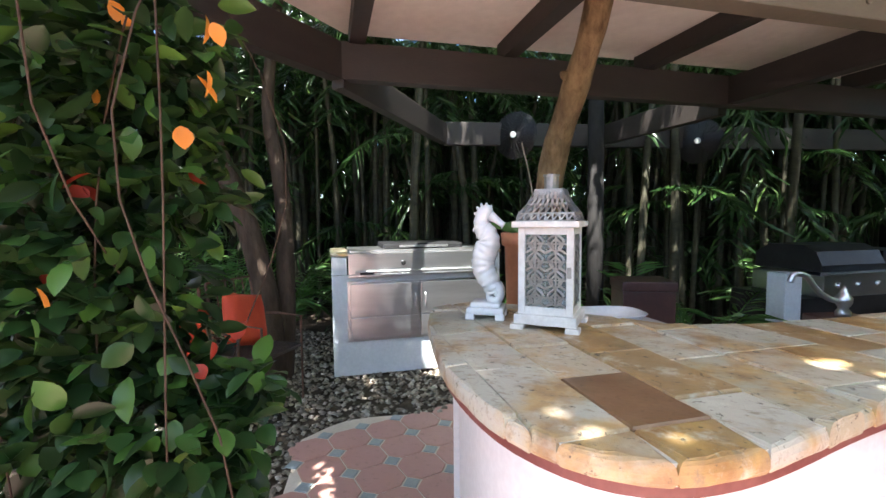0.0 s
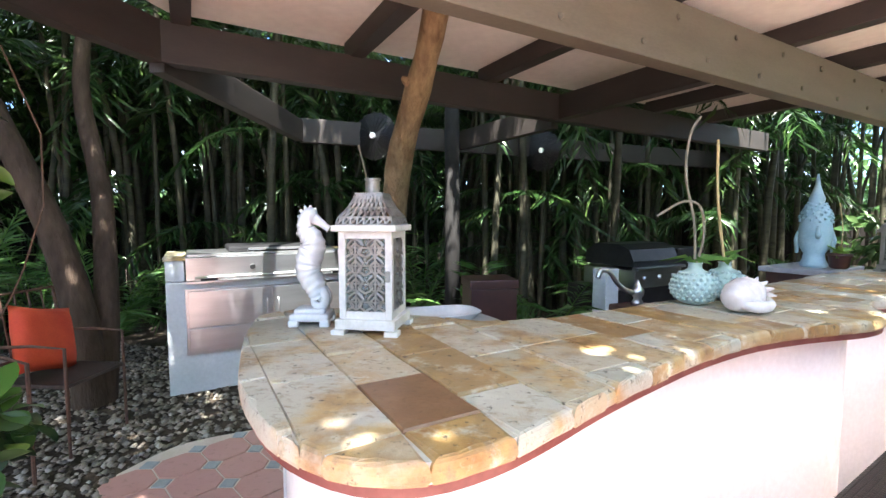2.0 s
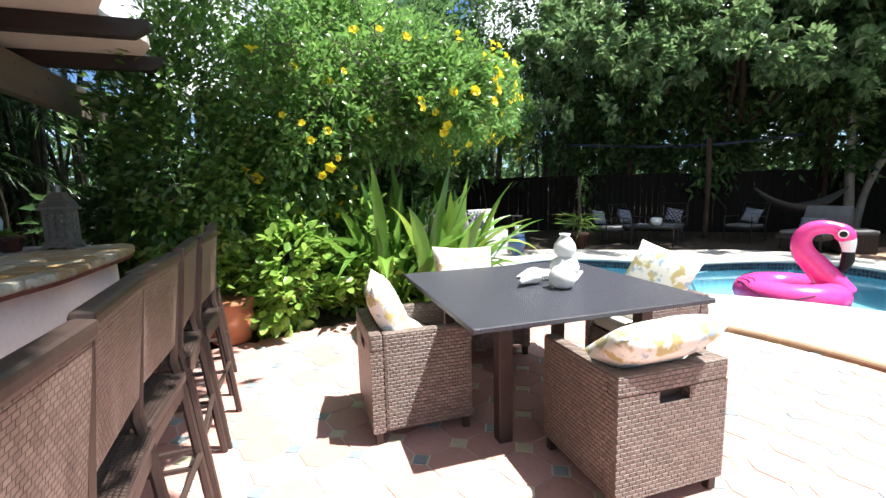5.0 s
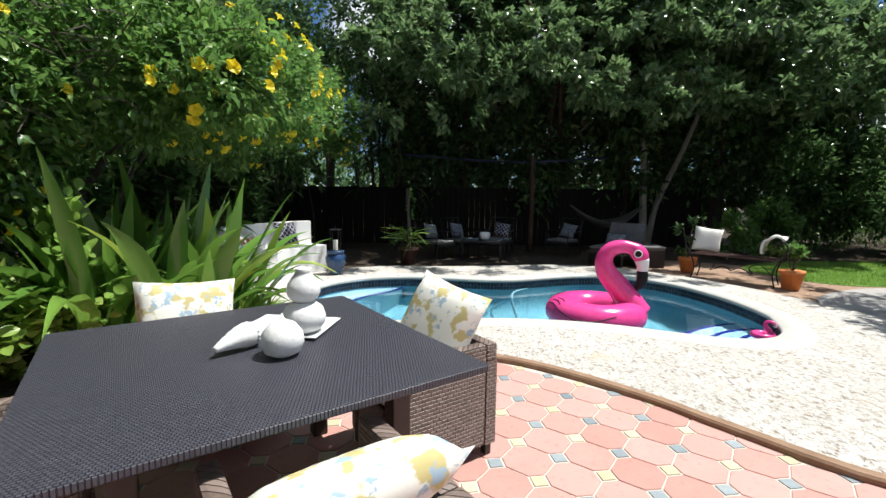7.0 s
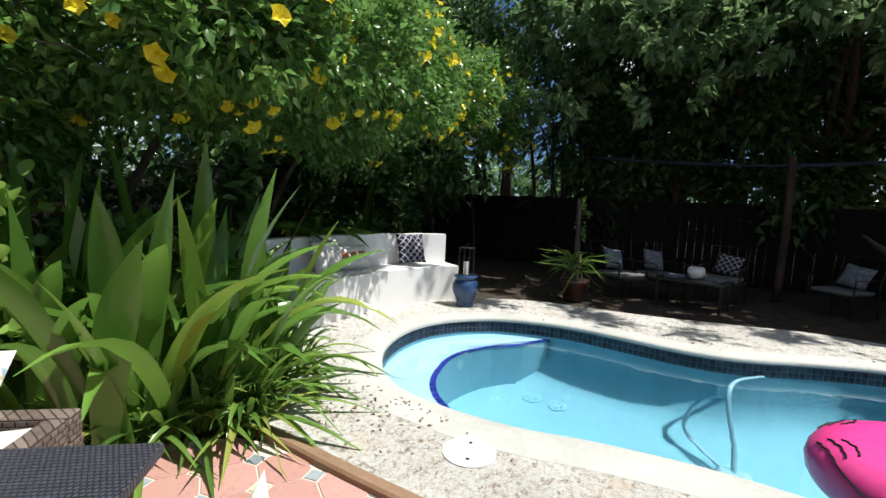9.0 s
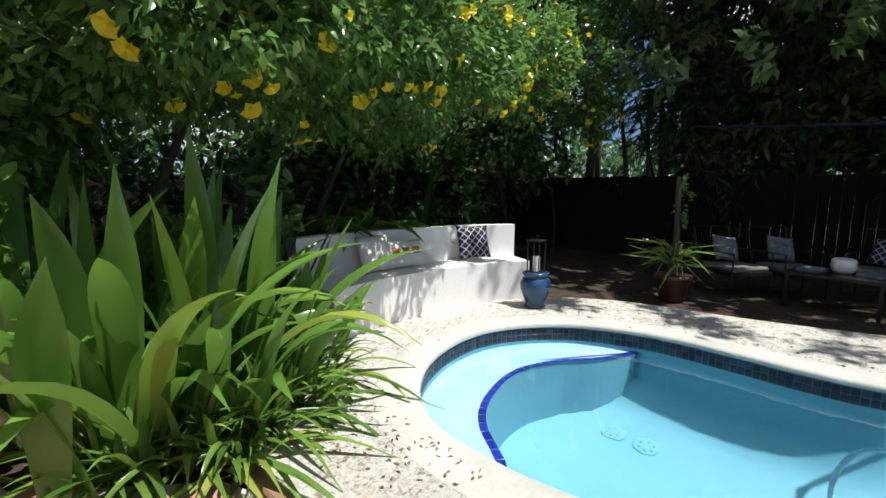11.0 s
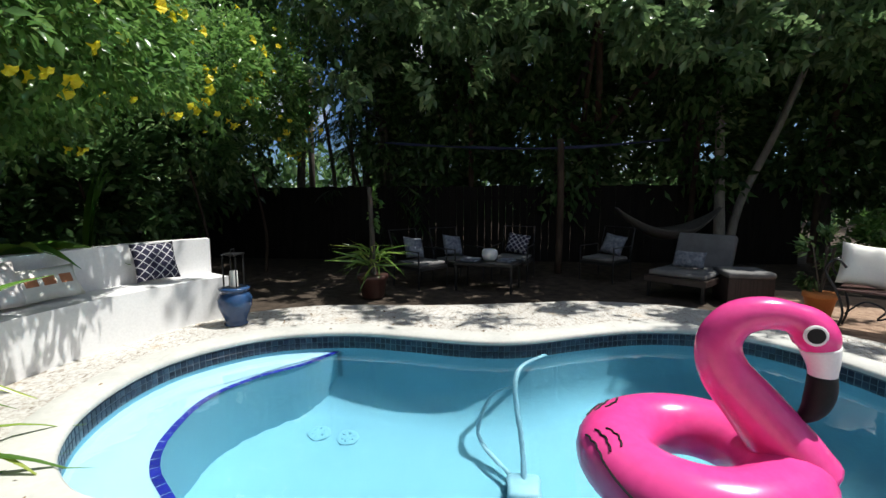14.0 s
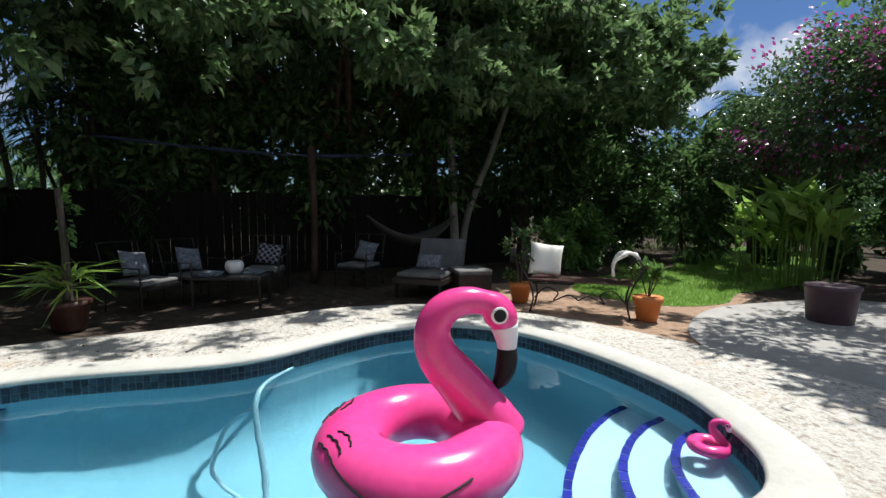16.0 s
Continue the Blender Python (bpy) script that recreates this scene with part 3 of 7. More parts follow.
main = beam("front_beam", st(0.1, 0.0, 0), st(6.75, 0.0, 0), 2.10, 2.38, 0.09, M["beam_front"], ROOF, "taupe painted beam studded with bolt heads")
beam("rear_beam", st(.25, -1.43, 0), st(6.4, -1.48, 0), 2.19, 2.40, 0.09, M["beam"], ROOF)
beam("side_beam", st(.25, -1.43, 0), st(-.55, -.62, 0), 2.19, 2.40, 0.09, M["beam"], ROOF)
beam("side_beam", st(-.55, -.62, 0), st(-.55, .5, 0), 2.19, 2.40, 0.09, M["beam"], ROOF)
far = [(-1.03, 3.3, 0), (4.4, 6.85, 0)]
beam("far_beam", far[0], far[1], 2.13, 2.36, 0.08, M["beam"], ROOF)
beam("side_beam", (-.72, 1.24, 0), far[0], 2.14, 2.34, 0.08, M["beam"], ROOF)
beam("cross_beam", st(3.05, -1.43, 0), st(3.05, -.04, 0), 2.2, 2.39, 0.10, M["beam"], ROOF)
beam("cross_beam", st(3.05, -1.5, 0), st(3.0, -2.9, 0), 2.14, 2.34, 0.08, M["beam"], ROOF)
for s, tip in ((0.36, .55), (1.3, .9), (2.32, .95), (3.42, .98), (4.25, .98), (5.15, .88)):
    bm = bmesh.new()
    a, b = st(s, -1.5, 0), st(s, tip, 0)
    L = (b - a).length
    pr = [(0, 2.39), (L - .1, 2.39), (L, 2.45), (L, 2.50), (0, 2.50)]
    lo = [bm.verts.new((x, -.045, z)) for x, z in pr]
    hi = [bm.verts.new((x, .045, z)) for x, z in pr]
    for i in range(5):
        bm.faces.new((lo[i], lo[(i + 1) % 5], hi[(i + 1) % 5], hi[i]))
    bm.faces.new(lo[::-1])
    bm.faces.new(hi)
    bmesh.ops.recalc_face_normals(bm, faces=bm.faces)
    d = b - a
    bmesh.ops.transform(bm, matrix=Matrix.Translation((a.x, a.y, 0)) @ Matrix.Rotation(math.atan2(d.y, d.x), 4, "Z"), verts=bm.verts)
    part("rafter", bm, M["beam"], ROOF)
edge = []
for s in np.linspace(-.15, 5.6, 60):
    edge.append(st(s, .78 + .07 * math.cos(2 * math.pi * s / 0.95), 0))
back = [st(5.75, -1.2, 0), st(5.6, -1.55, 0), st(.3, -1.55, 0), st(-.15, -1.05, 0), st(-.3, -.2, 0)]
tagged(link("ceiling", prism(xy(edge + back), 2.502, 2.56), M["ceiling"]), "pinkish white plaster soffit with scalloped edges", "ceiling", kind="structure")

# ---- table and chairs on the patio ----
TA = math.radians(-51.5)
TC = Vector((4.585, -0.40, 0))


def table():
    t = empty("dining_table", Matrix.Translation(TC) @ Matrix.Rotation(TA, 4, "Z"))
    part("tabletop", boxbm(-.73, -.715, .715, .73, .715, .745, bevel=0.006), M["table_weave"], t, "charcoal woven resin top")
    part("apron", boxbm(-.45, -.45, .66, .45, .45, .714, bevel=0.004), M["dark_wood"], t)
    for sx in (-1, 1):
        for sy in (-1, 1):
            part("leg", boxbm(sx * .46 - .04, sy * .46 - .04, 0, sx * .46 + .04, sy * .46 + .04, .66, bevel=0.006), M["dark_wood"], t)
    return tagged(t, "square charcoal woven outdoor dining table on dark legs", "table")


table()
M["cushion_white"] = plain("cream_canvas", (0.70, 0.68, 0.62), (0.80, 0.78, 0.72), 5.0, 0.85, bump=0.2, fine=120.0)


def shells():
    """Cream cloth with blots of ochre and grey-blue."""
    k = Mat("printed_cloth")
    base = k.ramp(k.noise(5.0, 3), [(0.3, (0.70, 0.69, 0.62)), (0.7, (0.80, 0.79, 0.73))])
    base = k.mix(k.ramp(k.noise(12.0, 4, 0.5), [(0.53, (0, 0, 0)), (0.58, (0.95, 0.95, 0.95))]), base, (0.50, 0.42, 0.17))
    base = k.mix(k.ramp(k.noise(15.0, 4, 0.6, (1.3, 0.8, 1)), [(0.57, (0, 0, 0)), (0.62, (0.95, 0.95, 0.95))]), base, (0.30, 0.42, 0.52))
    k.bump(k.noise(140.0, 2), 0.2, 0.002)
    return k.done(base, 0.85)


M["cushion_print"] = shells()


def pillow_bm(w, h, d, m=None, nseg=10):
    """A stuffed square cushion, thick in the middle, with pinched corners."""
    bm = bmesh.new()
    for s in (-1, 1):
        grid = []
        for i in range(nseg + 1):
            row = []
            for j in range(nseg + 1):
                u, v = 2 * i / nseg - 1, 2 * j / nseg - 1
                e = max(0.0, (1 - u ** 4) * (1 - v ** 4)) ** 0.55
                pin = 1 - 0.07 * (1 - abs(u) ** 2) * abs(v) ** 3 - 0.07 * (1 - abs(v) ** 2) * abs(u) ** 3
                row.append(bm.verts.new((u * w / 2 * pin, s * (d / 2 * e + 0.002), v * h / 2 * pin)))
            grid.append(row)
        for i in range(nseg):
            for j in range(nseg):
                q = (grid[i][j], grid[i + 1][j], grid[i + 1][j + 1], grid[i][j + 1])
                bm.faces.new(q if s < 0 else q[::-1])
    bmesh.ops.remove_doubles(bm, verts=bm.verts, dist=0.0045)
    bmesh.ops.recalc_face_normals(bm, faces=bm.faces)
    if m is not None:
        bmesh.ops.transform(bm, matrix=m, verts=bm.verts)
    return bm


def cube_chair():
    """A tub chair of woven resin: y points to its back."""
    c = empty("wicker_armchair")
    w, d, h = .29, .29, .63
    bm = bmesh.new()
    box(bm, -w, d - .07, .07, w, d, h - .15)
    box(bm, -w, d - .07, h - .0945, w, d, h, bevel=0.012)
    for sx in (-1, 1):
        box(bm, min(sx * w, sx * .08), d - .07, h - .1501, max(sx * w, sx * .08), d, h - .0946)
    part("back", bm, M["wicker"], c, "woven brown resin back with a slot handle")
    part("arm", boxbm(-w, -d, .07, -w + .07, d - .071, h, bevel=0.018), M["wicker"], c)
    part("arm", boxbm(w - .07, -d, .07, w, d - .071, h, bevel=0.018), M["wicker"], c)
    part("seat_base", boxbm(-w + .071, -d + .01, .10, w - .071, d - .071, .33, bevel=0.01), M["wicker"], c)
    # the slot is an open hole; this added block gives its darkness
    part("slot_lining", boxbm(-.0795, d - .069, h - .1495, .0795, d - .045, h - .095), M["dark_wood"], c, "dark block standing in for the shade inside the slot handle")
    for sx in (-1, 1):
        for sy in (-1, 1):
            part("leg", boxbm(sx * (w - .035) - .02, sy * (d - .035) - .02, 0, sx * (w - .035) + .02, sy * (d - .035) + .02, .08, bevel=0.004), M["dark_wood"], c)
    part("seat_cushion", boxbm(-w + .075, -d + .01, .335, w - .075, d - .075, .44, bevel=0.035), M["cushion_white"], c, "cream seat cushion", True)
    return tagged(c, "brown woven resin armchair pushed under the table", "chair", "chairs round the table")


proto = cube_chair()
chairs, seats = [], []
for k, (a, r) in enumerate([(0, .88), (90, .86), (180, .88), (270, .88)]):
    R = Matrix.Translation(TC) @ Matrix.Rotation(TA + radians(a), 4, "Z") @ Matrix.Translation((0, r, 0))
    seats.append(R)
    if k == 0:
        proto.matrix_world = R
        chairs.append(proto)
    else:
        chairs.append(copy_thing(proto, R))


def cushion(name, m, w, h, d, mat, label, cat="cushion", group=""):
    ob = link(name, pillow_bm(w, h, d), mat, smooth=True)
    ob.matrix_world = m
    return tagged(ob, label, cat, group)


for k, B in enumerate(seats):
    tilt = {3: pose(0, .10, .68, -26, 9, 6), 0: pose(-.13, .13, .63, -24, 3, -4), 2: pose(.02, .12, .665, -56, 4, -4)}.get(k, pose(0, .12, .65, -24, 4 - 3 * k, -8))
    cushion("throw_cushion", B @ tilt, .54, .52, .17, M["cushion_print"], "cream scatter cushion printed with ochre shells, on an armchair", group="cushions on the armchairs")
    cushion("throw_cushion", B @ pose(.02, .0, .52, -62, 0, 4), .44, .40, .13, M["cushion_white"], "plain cream cushion lying on an armchair", group="cushions on the armchairs")


# ---- bar stools ----
def stool():
    """A bar stool with woven seat and back; y points away from the bar."""
    s = empty("bar_stool")
    w = .225
    part("seat", boxbm(-w, -w, .655, w, w, .70, bevel=0.012), M["wicker_dark"], s, "dark woven seat")
    part("seat_frame", boxbm(-w + .01, -w + .01, .60, w - .01, w - .01, .654, bevel=0.004), M["dark_wood"], s)
    for sx in (-1, 1):
        bm = bmesh.new()
        tube(bm, [(sx * (w - .02), -w + .02, .65), (sx * (w - .005), -w - .005, 0)], .017, 6)
        part("leg", bm, M["dark_wood"], s)
        bm = bmesh.new()
        tube(bm, [(sx * (w - .01), w + .05, 0), (sx * (w - .015), w - .015, .62), (sx * (w - .015), w - .04, .75), (sx * (w - .015), w + .0, 1.14)], .018, 6)
        part("leg", bm, M["dark_wood"], s)
        bm = bmesh.new()
        tube(bm, [(sx * (w - .012), -w, .28), (sx * (w - .012), w + .015, .28)], .012, 6)
        part("stretcher", bm, M["dark_wood"], s)
    for y, z in ((-w, .22), (w + .02, .34)):
        bm = bmesh.new()
        tube(bm, [(-w + .012, y, z), (w - .012, y, z)], .012, 6)
        part("stretcher", bm, M["dark_wood"], s)
    m = pose(0, w - .045, .78, -7)
    part("backrest", boxbm(-w + .005, -.018, .03, w - .005, .018, .37, bevel=0.012, m=m), M["wicker_back"], s, "woven brown back")
    bm = bmesh.new()
    box(bm, -w - .005, -.024, .36, w + .005, .024, .40, bevel=0.012, m=m)
    part("top_rail", bm, M["dark_wood"], s, "weathered dark rail")
    return tagged(s, "tall dark woven bar stool drawn up to the bar", "bar stool", "stools along the bar")


first = stool()
for k, (x, y) in enumerate(((1.87, .10), (2.22, .43), (2.58, .76), (3.0, 1.13), (3.38, 1.43), (3.85, 1.92))):
    m = pose(x, y, 0, 0, 0, 220 + (3 if k % 2 else -2))
    if k == 0:
        first.matrix_world = m
    else:
        copy_thing(first, m)

# ---- curved bench by the pool ----
FR = [(7.92, 1.50, 0), (8.08, 1.56, 0), (8.40, 1.60, 0), (9.06, 1.56, 0), (9.66, 1.42, 0), (10.10, 1.28, 0), (10.42, 1.08, 0)]
BK = [(7.92, 2.05, 0), (8.1, 2.08, 0), (8.45, 2.09, 0), (9.0, 2.05, 0), (9.55, 1.93, 0), (10.12, 1.76, 0), (10.62, 1.42, 0)]
B2 = [(7.92, 2.2, 0), (8.1, 2.23, 0), (8.48, 2.24, 0), (9.05, 2.2, 0), (9.62, 2.07, 0), (10.2, 1.88, 0), (10.72, 1.52, 0)]
bench = empty("garden_bench")
fr, bk, b2 = (xy(smooth_path(p, 5)) for p in (FR, BK, B2))
part("seat", prism(fr + bk[::-1], 0.0, 0.50), M["stucco"], bench)
part("back", prism(bk + b2[::-1], 0.0, 0.90), M["stucco"], bench)
tagged(bench, "curved white stucco garden bench by the pool", "bench")


# ---- trees, hedges and fences ----
def areca(center, n, hmin, hmax, spread=0.5):
    """A clump of cane palms with arching feather leaves."""
    t = empty("areca_palm")
    sp = np.array(center) + rng.normal(scale=spread, size=(n, 2))
    bm = bmesh.new()
    P, D = [], []
    for x, y in sp:
        h = rng.uniform(hmin, hmax)
        lx, ly = rng.normal(scale=0.30, size=2)
        rr = 0.033 * rng.uniform(0.7, 1.6)
        tube(bm, [(x, y, -0.02), (x + .25 * lx, y + .25 * ly, h * .4), (x + lx, y + ly, h * .85)], [rr * 1.2, rr, rr * .7], 6, cap=False)
        for k in range(6):
            f = rng.uniform(.62, 1.05) if k else rng.uniform(.12, .5)
            _, p, d = frond_points((x + lx * f, y + ly * f, h * f), rng.uniform(0, 6.28), rng.uniform(.8, 1.5), rng.uniform(.2, .9), rng.uniform(.5, 1.3))
            P.append(p)
            D.append(d)
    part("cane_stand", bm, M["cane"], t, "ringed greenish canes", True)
    leaf_mesh("foliage", np.concatenate(P), np.concatenate(D), .34, .032, M["leaf_palm_shaded"], t, droop=.35)
    return tagged(t, "clump of tall areca palms with thin canes", "palm", "palms behind the bar")


for x, y in [(-5.2, 3.6), (-4.3, 4.4), (-3.4, 4.9), (-2.5, 5.6), (-1.5, 6.0), (-.4, 6.4), (0.6, 6.8), (1.5, 7.2), (2.6, 7.7), (3.6, 8.2), (4.8, 8.2), (5.8, 7.6), (-5.6, 2.2), (0.9, 5.7), (-2.0, 4.7), (2.0, 6.0), (4.2, 6.6), (-5.9, 1.0), (-4.9, .2)]:
    areca((x, y), 17, 3.6, 5.6, .5)
areca((15.9, .9), 16, 3.4, 4.8, .3)
thicket = empty("palm_thicket")
P_, D_ = [], []
for x, y in ((-6.4, 2.6), (-5.4, 4.0), (-4.6, 5.3), (-3.6, 6.4), (-2.5, 7.4), (-1.2, 8.0), (.3, 8.5), (1.9, 8.9), (3.5, 9.4), (5.0, 9.6), (6.6, 9.2)):
    for z in (1.9, 2.9):
        p, o = blob(650, (x, y, z), (1.0, .8, .75), .2, 30)
        P_.append(p)
        D_.append(o + rng.normal(scale=.6, size=o.shape) + [0, 0, -.3])
leaf_mesh("foliage", np.concatenate(P_), np.concatenate(D_), .34, .09, M["leaf_palm_shaded"], thicket, droop=.3)
for x, y in ((-5.4, 4.0), (-3.6, 6.4), (-1.2, 8.0), (1.9, 8.9), (5.0, 9.6)):
    bm = bmesh.new()
    tube(bm, [(x, y, -.02), (x + .1, y, 1.6), (x, y + .1, 3.2)], [.05, .045, .03], 6, cap=False)
    part("stem", bm, M["cane"], thicket)
tagged(thicket, "dense dark palm growth along the boundary", "hedge")
# lighter copy of the palm green, standing in for sun on the fronds
M["leaf_young_lit"] = leaf_mat("young_palm_leaves", (0.03, 0.09, 0.025), (0.09, 0.20, 0.05), (0.20, 0.32, 0.10), gloss=0.3, trans=0.4)
for x, y, n_, h in ((1.35, 3.35, 10, .55), (.75, 3.3, 7, .75), (-.75, 3.9, 9, .6), (-2.75, 2.75, 10, .8), (-3.1, 1.7, 9, .9), (-2.3, 3.4, 9, .7), (2.2, 4.9, 9, .7), (-.1, 4.6, 8, .9), (-3.6, 2.8, 9, 1.2)):
    yp = empty("young_palm", pose(x, y, 0))
    P_, D_ = [], []
    for k in range(n_):
        a = rng.uniform(0, 6.28)
        rib, p, d = frond_points((0, 0, .1), a, rng.uniform(.4, .75), h * rng.uniform(1.2, 2.0), h * rng.uniform(.5, 1.0), 22, .8)
        P_.append(p)
        D_.append(d)
        bm = bmesh.new()
        tube(bm, [tuple(q) for q in rib[::3]], .005, 4, cap=False)
        part("rib", bm, M["leaf_mid"], yp)
    leaf_mesh("foliage", np.concatenate(P_), np.concatenate(D_), .24, .026, M["leaf_young_lit"], yp, droop=.25)
    tagged(yp, "young feathery palm, its leaves coloured lighter for dappled sun", "palm", "young palms behind the bar")


def tree(name, limbs, blobs, leaf, mat, bark, label, per=1.0, cat="tree", group="", clump=70):
    t = empty(name)
    bm = bmesh.new()
    for pts, r in limbs:
        pts = smooth_path(pts, 4)
        rad = [r * (1 - .55 * i / (len(pts) - 1)) for i in range(len(pts))]
        tube(bm, pts, rad, 8, cap=False)
    part("trunk", bm, bark, t, "", True)
    if blobs:
        crown("crown", blobs, leaf[0], leaf[1], mat, t, per, clump=clump)
    return tagged(t, label, cat, group)


# the shrub with yellow flowers between the bar and the white bench
SHRUB = [(7000, (4.95, 3.0, 1.7), (.7, .75, 1.5)), (6500, (5.9, 2.4, 2.1), (.9, .8, 1.0)), (7000, (6.9, 1.9, 2.55), (1.1, 1.15, .8)), (6000, (8.0, 1.9, 2.6), (1.1, 1.0, .8)), (4600, (9.0, 2.2, 2.5), (.9, .8, .85)), (6000, (6.4, 3.0, 3.6), (1.9, .9, 1.0)), (5000, (8.6, 3.0, 3.7), (1.7, .9, .9)), (3000, (9.9, 2.5, 2.7), (.6, .6, .7)), (3600, (6.9, 1.0, 2.45), (.8, .65, .55)), (2900, (7.9, 1.05, 2.7), (.95, .7, .65)), (2600, (8.9, 1.25, 2.75), (.9, .7, .7)), (2500, (9.8, 1.5, 2.85), (.75, .65, .8)), (2600, (11.1, 1.7, 3.0), (.8, .7, .8)), (3400, (12.5, 1.4, 3.0), (.6, .55, 1.0))]
tree("flowering_shrub", [([(5.9, 2.8, 0), (6.0, 2.6, 1.2), (6.4, 2.0, 2.4)], .05), ([(6.6, 2.7, 0), (7.0, 2.4, 1.4), (7.2, 1.6, 2.4)], .05), ([(7.4, 2.8, 0), (7.9, 2.6, 1.6), (8.4, 2.0, 2.6)], .045), ([(8.4, 3.0, 0), (8.9, 2.8, 1.5), (9.3, 2.3, 2.6)], .045), ([(5.2, 3.1, 0), (5.0, 3.0, 1.3), (5.0, 2.8, 2.4)], .04)],
     SHRUB, (.095, .045), M["leaf_mid"], M["bark_grey"], "sprawling green shrub with yellow trumpet flowers", per=1.35, cat="shrub", clump=45)
low = empty("low_shrub")
P_, D_ = [], []
for n_, c_, r_ in [(1500, (5.30, 2.15, .6), (.6, .42, .65)), (1500, (6.0, 1.8, .6), (.6, .5, .7)), (1100, (6.7, 1.95, .55), (.6, .5, .65)), (1200, (4.78, 2.8, .6), (.5, .45, .65)), (900, (5.1, 2.55, 1.15), (.5, .4, .5))]:
    p, o = blob(n_, c_, r_, .45, 22)
    P_.append(p)
    D_.append(o * [1, 1, .5] + rng.normal(scale=.5, size=o.shape) + [0, 0, .25])
oval_leaves("foliage", np.concatenate(P_), np.concatenate(D_), .115, .068, M["leaf_light"], low)
for x, y in ((5.3, 2.15), (5.1, 2.3), (6.0, 1.75), (6.2, 1.8), (6.7, 1.9), (4.75, 2.75)):
    bm = bmesh.new()
    tube(bm, [(x, y, -.02), (x + .05, y - .04, .4), (x + .1, y + .03, .85)], [.016, .012, .008], 5, cap=False)
    part("stem", bm, M["bark_dark"], low, "", True)
tagged(low, "low bright-leaved shrub along the patio edge", "shrub")

# bright flowers of the shrub
flowers_at = []
for n_, c_, r_ in SHRUB[1:5] + SHRUB[8:]:
    for _ in range(40):
        d_ = rng.normal(size=3)
        d_ /= np.linalg.norm(d_)
        if d_[1] < .1 and d_[2] < .8:
            q_ = np.array(c_) + d_ * np.array(r_) * 1.04
            flowers_at.append((q_, d_))
            if rng.uniform() < .4:
                flowers_at.append((q_ + rng.normal(scale=.07, size=3), d_ + rng.normal(scale=.4, size=3)))
flowers_at = [flowers_at[i] for i in rng.permutation(len(flowers_at))]


def flower_mesh():
    bm = bmesh.new()
    c = bm.verts.new((0, 0, -.045))
    ring = []
    for k in range(10):
        a = 2 * math.pi * k / 10
        r = .048 if k % 2 == 0 else .037
        ring.append(bm.verts.new((r * math.cos(a), r * math.sin(a), .012 if k % 2 else 0.0)))
    mid = [bm.verts.new((.012 * math.cos(2 * math.pi * k / 10), .012 * math.sin(2 * math.pi * k / 10), -.012)) for k in range(10)]
    for k in range(10):
        bm.faces.new((mid[k], ring[k], ring[(k + 1) % 10], mid[(k + 1) % 10]))
        bm.faces.new((c, mid[k], mid[(k + 1) % 10]))
    me = bpy.data.meshes.new("flower")
    bm.to_mesh(me)
    bm.free()
    me.materials.append(M["yellow"])
    return me


fm = flower_mesh()
TW = []
for k in range(260):
    c = np.array([(6.2, 1.6, 2.65), (7.0, 1.3, 2.75), (5.7, 2.1, 2.5), (7.8, 1.4, 2.9)][k % 4]) + rng.normal(scale=(.4, .25, .3), size=3)
    TW.append((c, rng.normal(size=3) * (1, .6, .5)))
shrub_ob = [o for o in scene.objects if o.name == "flowering_shrub"][0]
bm = bmesh.new()
for c, d in TW:
    d = d / np.linalg.norm(d) * rng.uniform(.2, .45)
    tube(bm, [c, c + d * .5 + rng.normal(scale=.03, size=3), c + d], [.006, .005, .003], 4, cap=False)
tagged(part("twig_tangle", bm, M["bark_grey"], shrub_ob, "tangle of bare brown twigs"), "tangle of bare brown twigs", kind="stuff")
for p_, d_ in flowers_at[:230]:
    q = (Vector(d_) + Vector((0, -.3, .1))).to_track_quat("Z", "Y")
    shared("flower", fm, Matrix.LocRotScale(p_, q, Vector((1, 1, 1)) * rng.uniform(.7, 1.5)), shrub_ob)

# dark trees behind the pool and round the garden
for x, y, h in [(12.6, 4.6, 6.0), (15.0, 4.8, 7.5), (16.4, -.6, 8.5), (16.2, -3.2, 9.0), (15.9, -5.8, 9.0), (16.0, -8.6, 8.5), (17.2, -11.6, 7.5), (10.4, 4.8, 5.5)]:
    tree("tree", [([(x, y, 0), (x + .2, y, h * .35), (x - .3, y + .2, h * .8)], .15), ([(x + .1, y, h * .3), (x - .7, y - .8, h * .55), (x - 1.0, y - 1.4, h * .75)], .08)],
         [(9500, (x, y, h * .62), (2.1, 1.9, h * .38)), (5500, (x + .3, y + .1, h * .30), (1.5, 1.6, h * .22)), (3500, (x - .7, y, h * .68), (1.6, 1.5, h * .2))], (.25, .105), M["leaf_dark"], M["bark_grey"], "tall dark leafy tree at the garden's edge", group="trees round the garden")
tree("tree", [([(15.6, 2.6, 0), (15.4, 2.4, 2.6), (14.8, 1.8, 5.5)], .12)], [(7000, (14.6, 1.5, 6.1), (2.0, 1.7, 2.6))], (.17, .075), M["leaf_dark"], M["bark_grey"], "tall dark leafy tree at the garden's edge", group="trees round the garden")
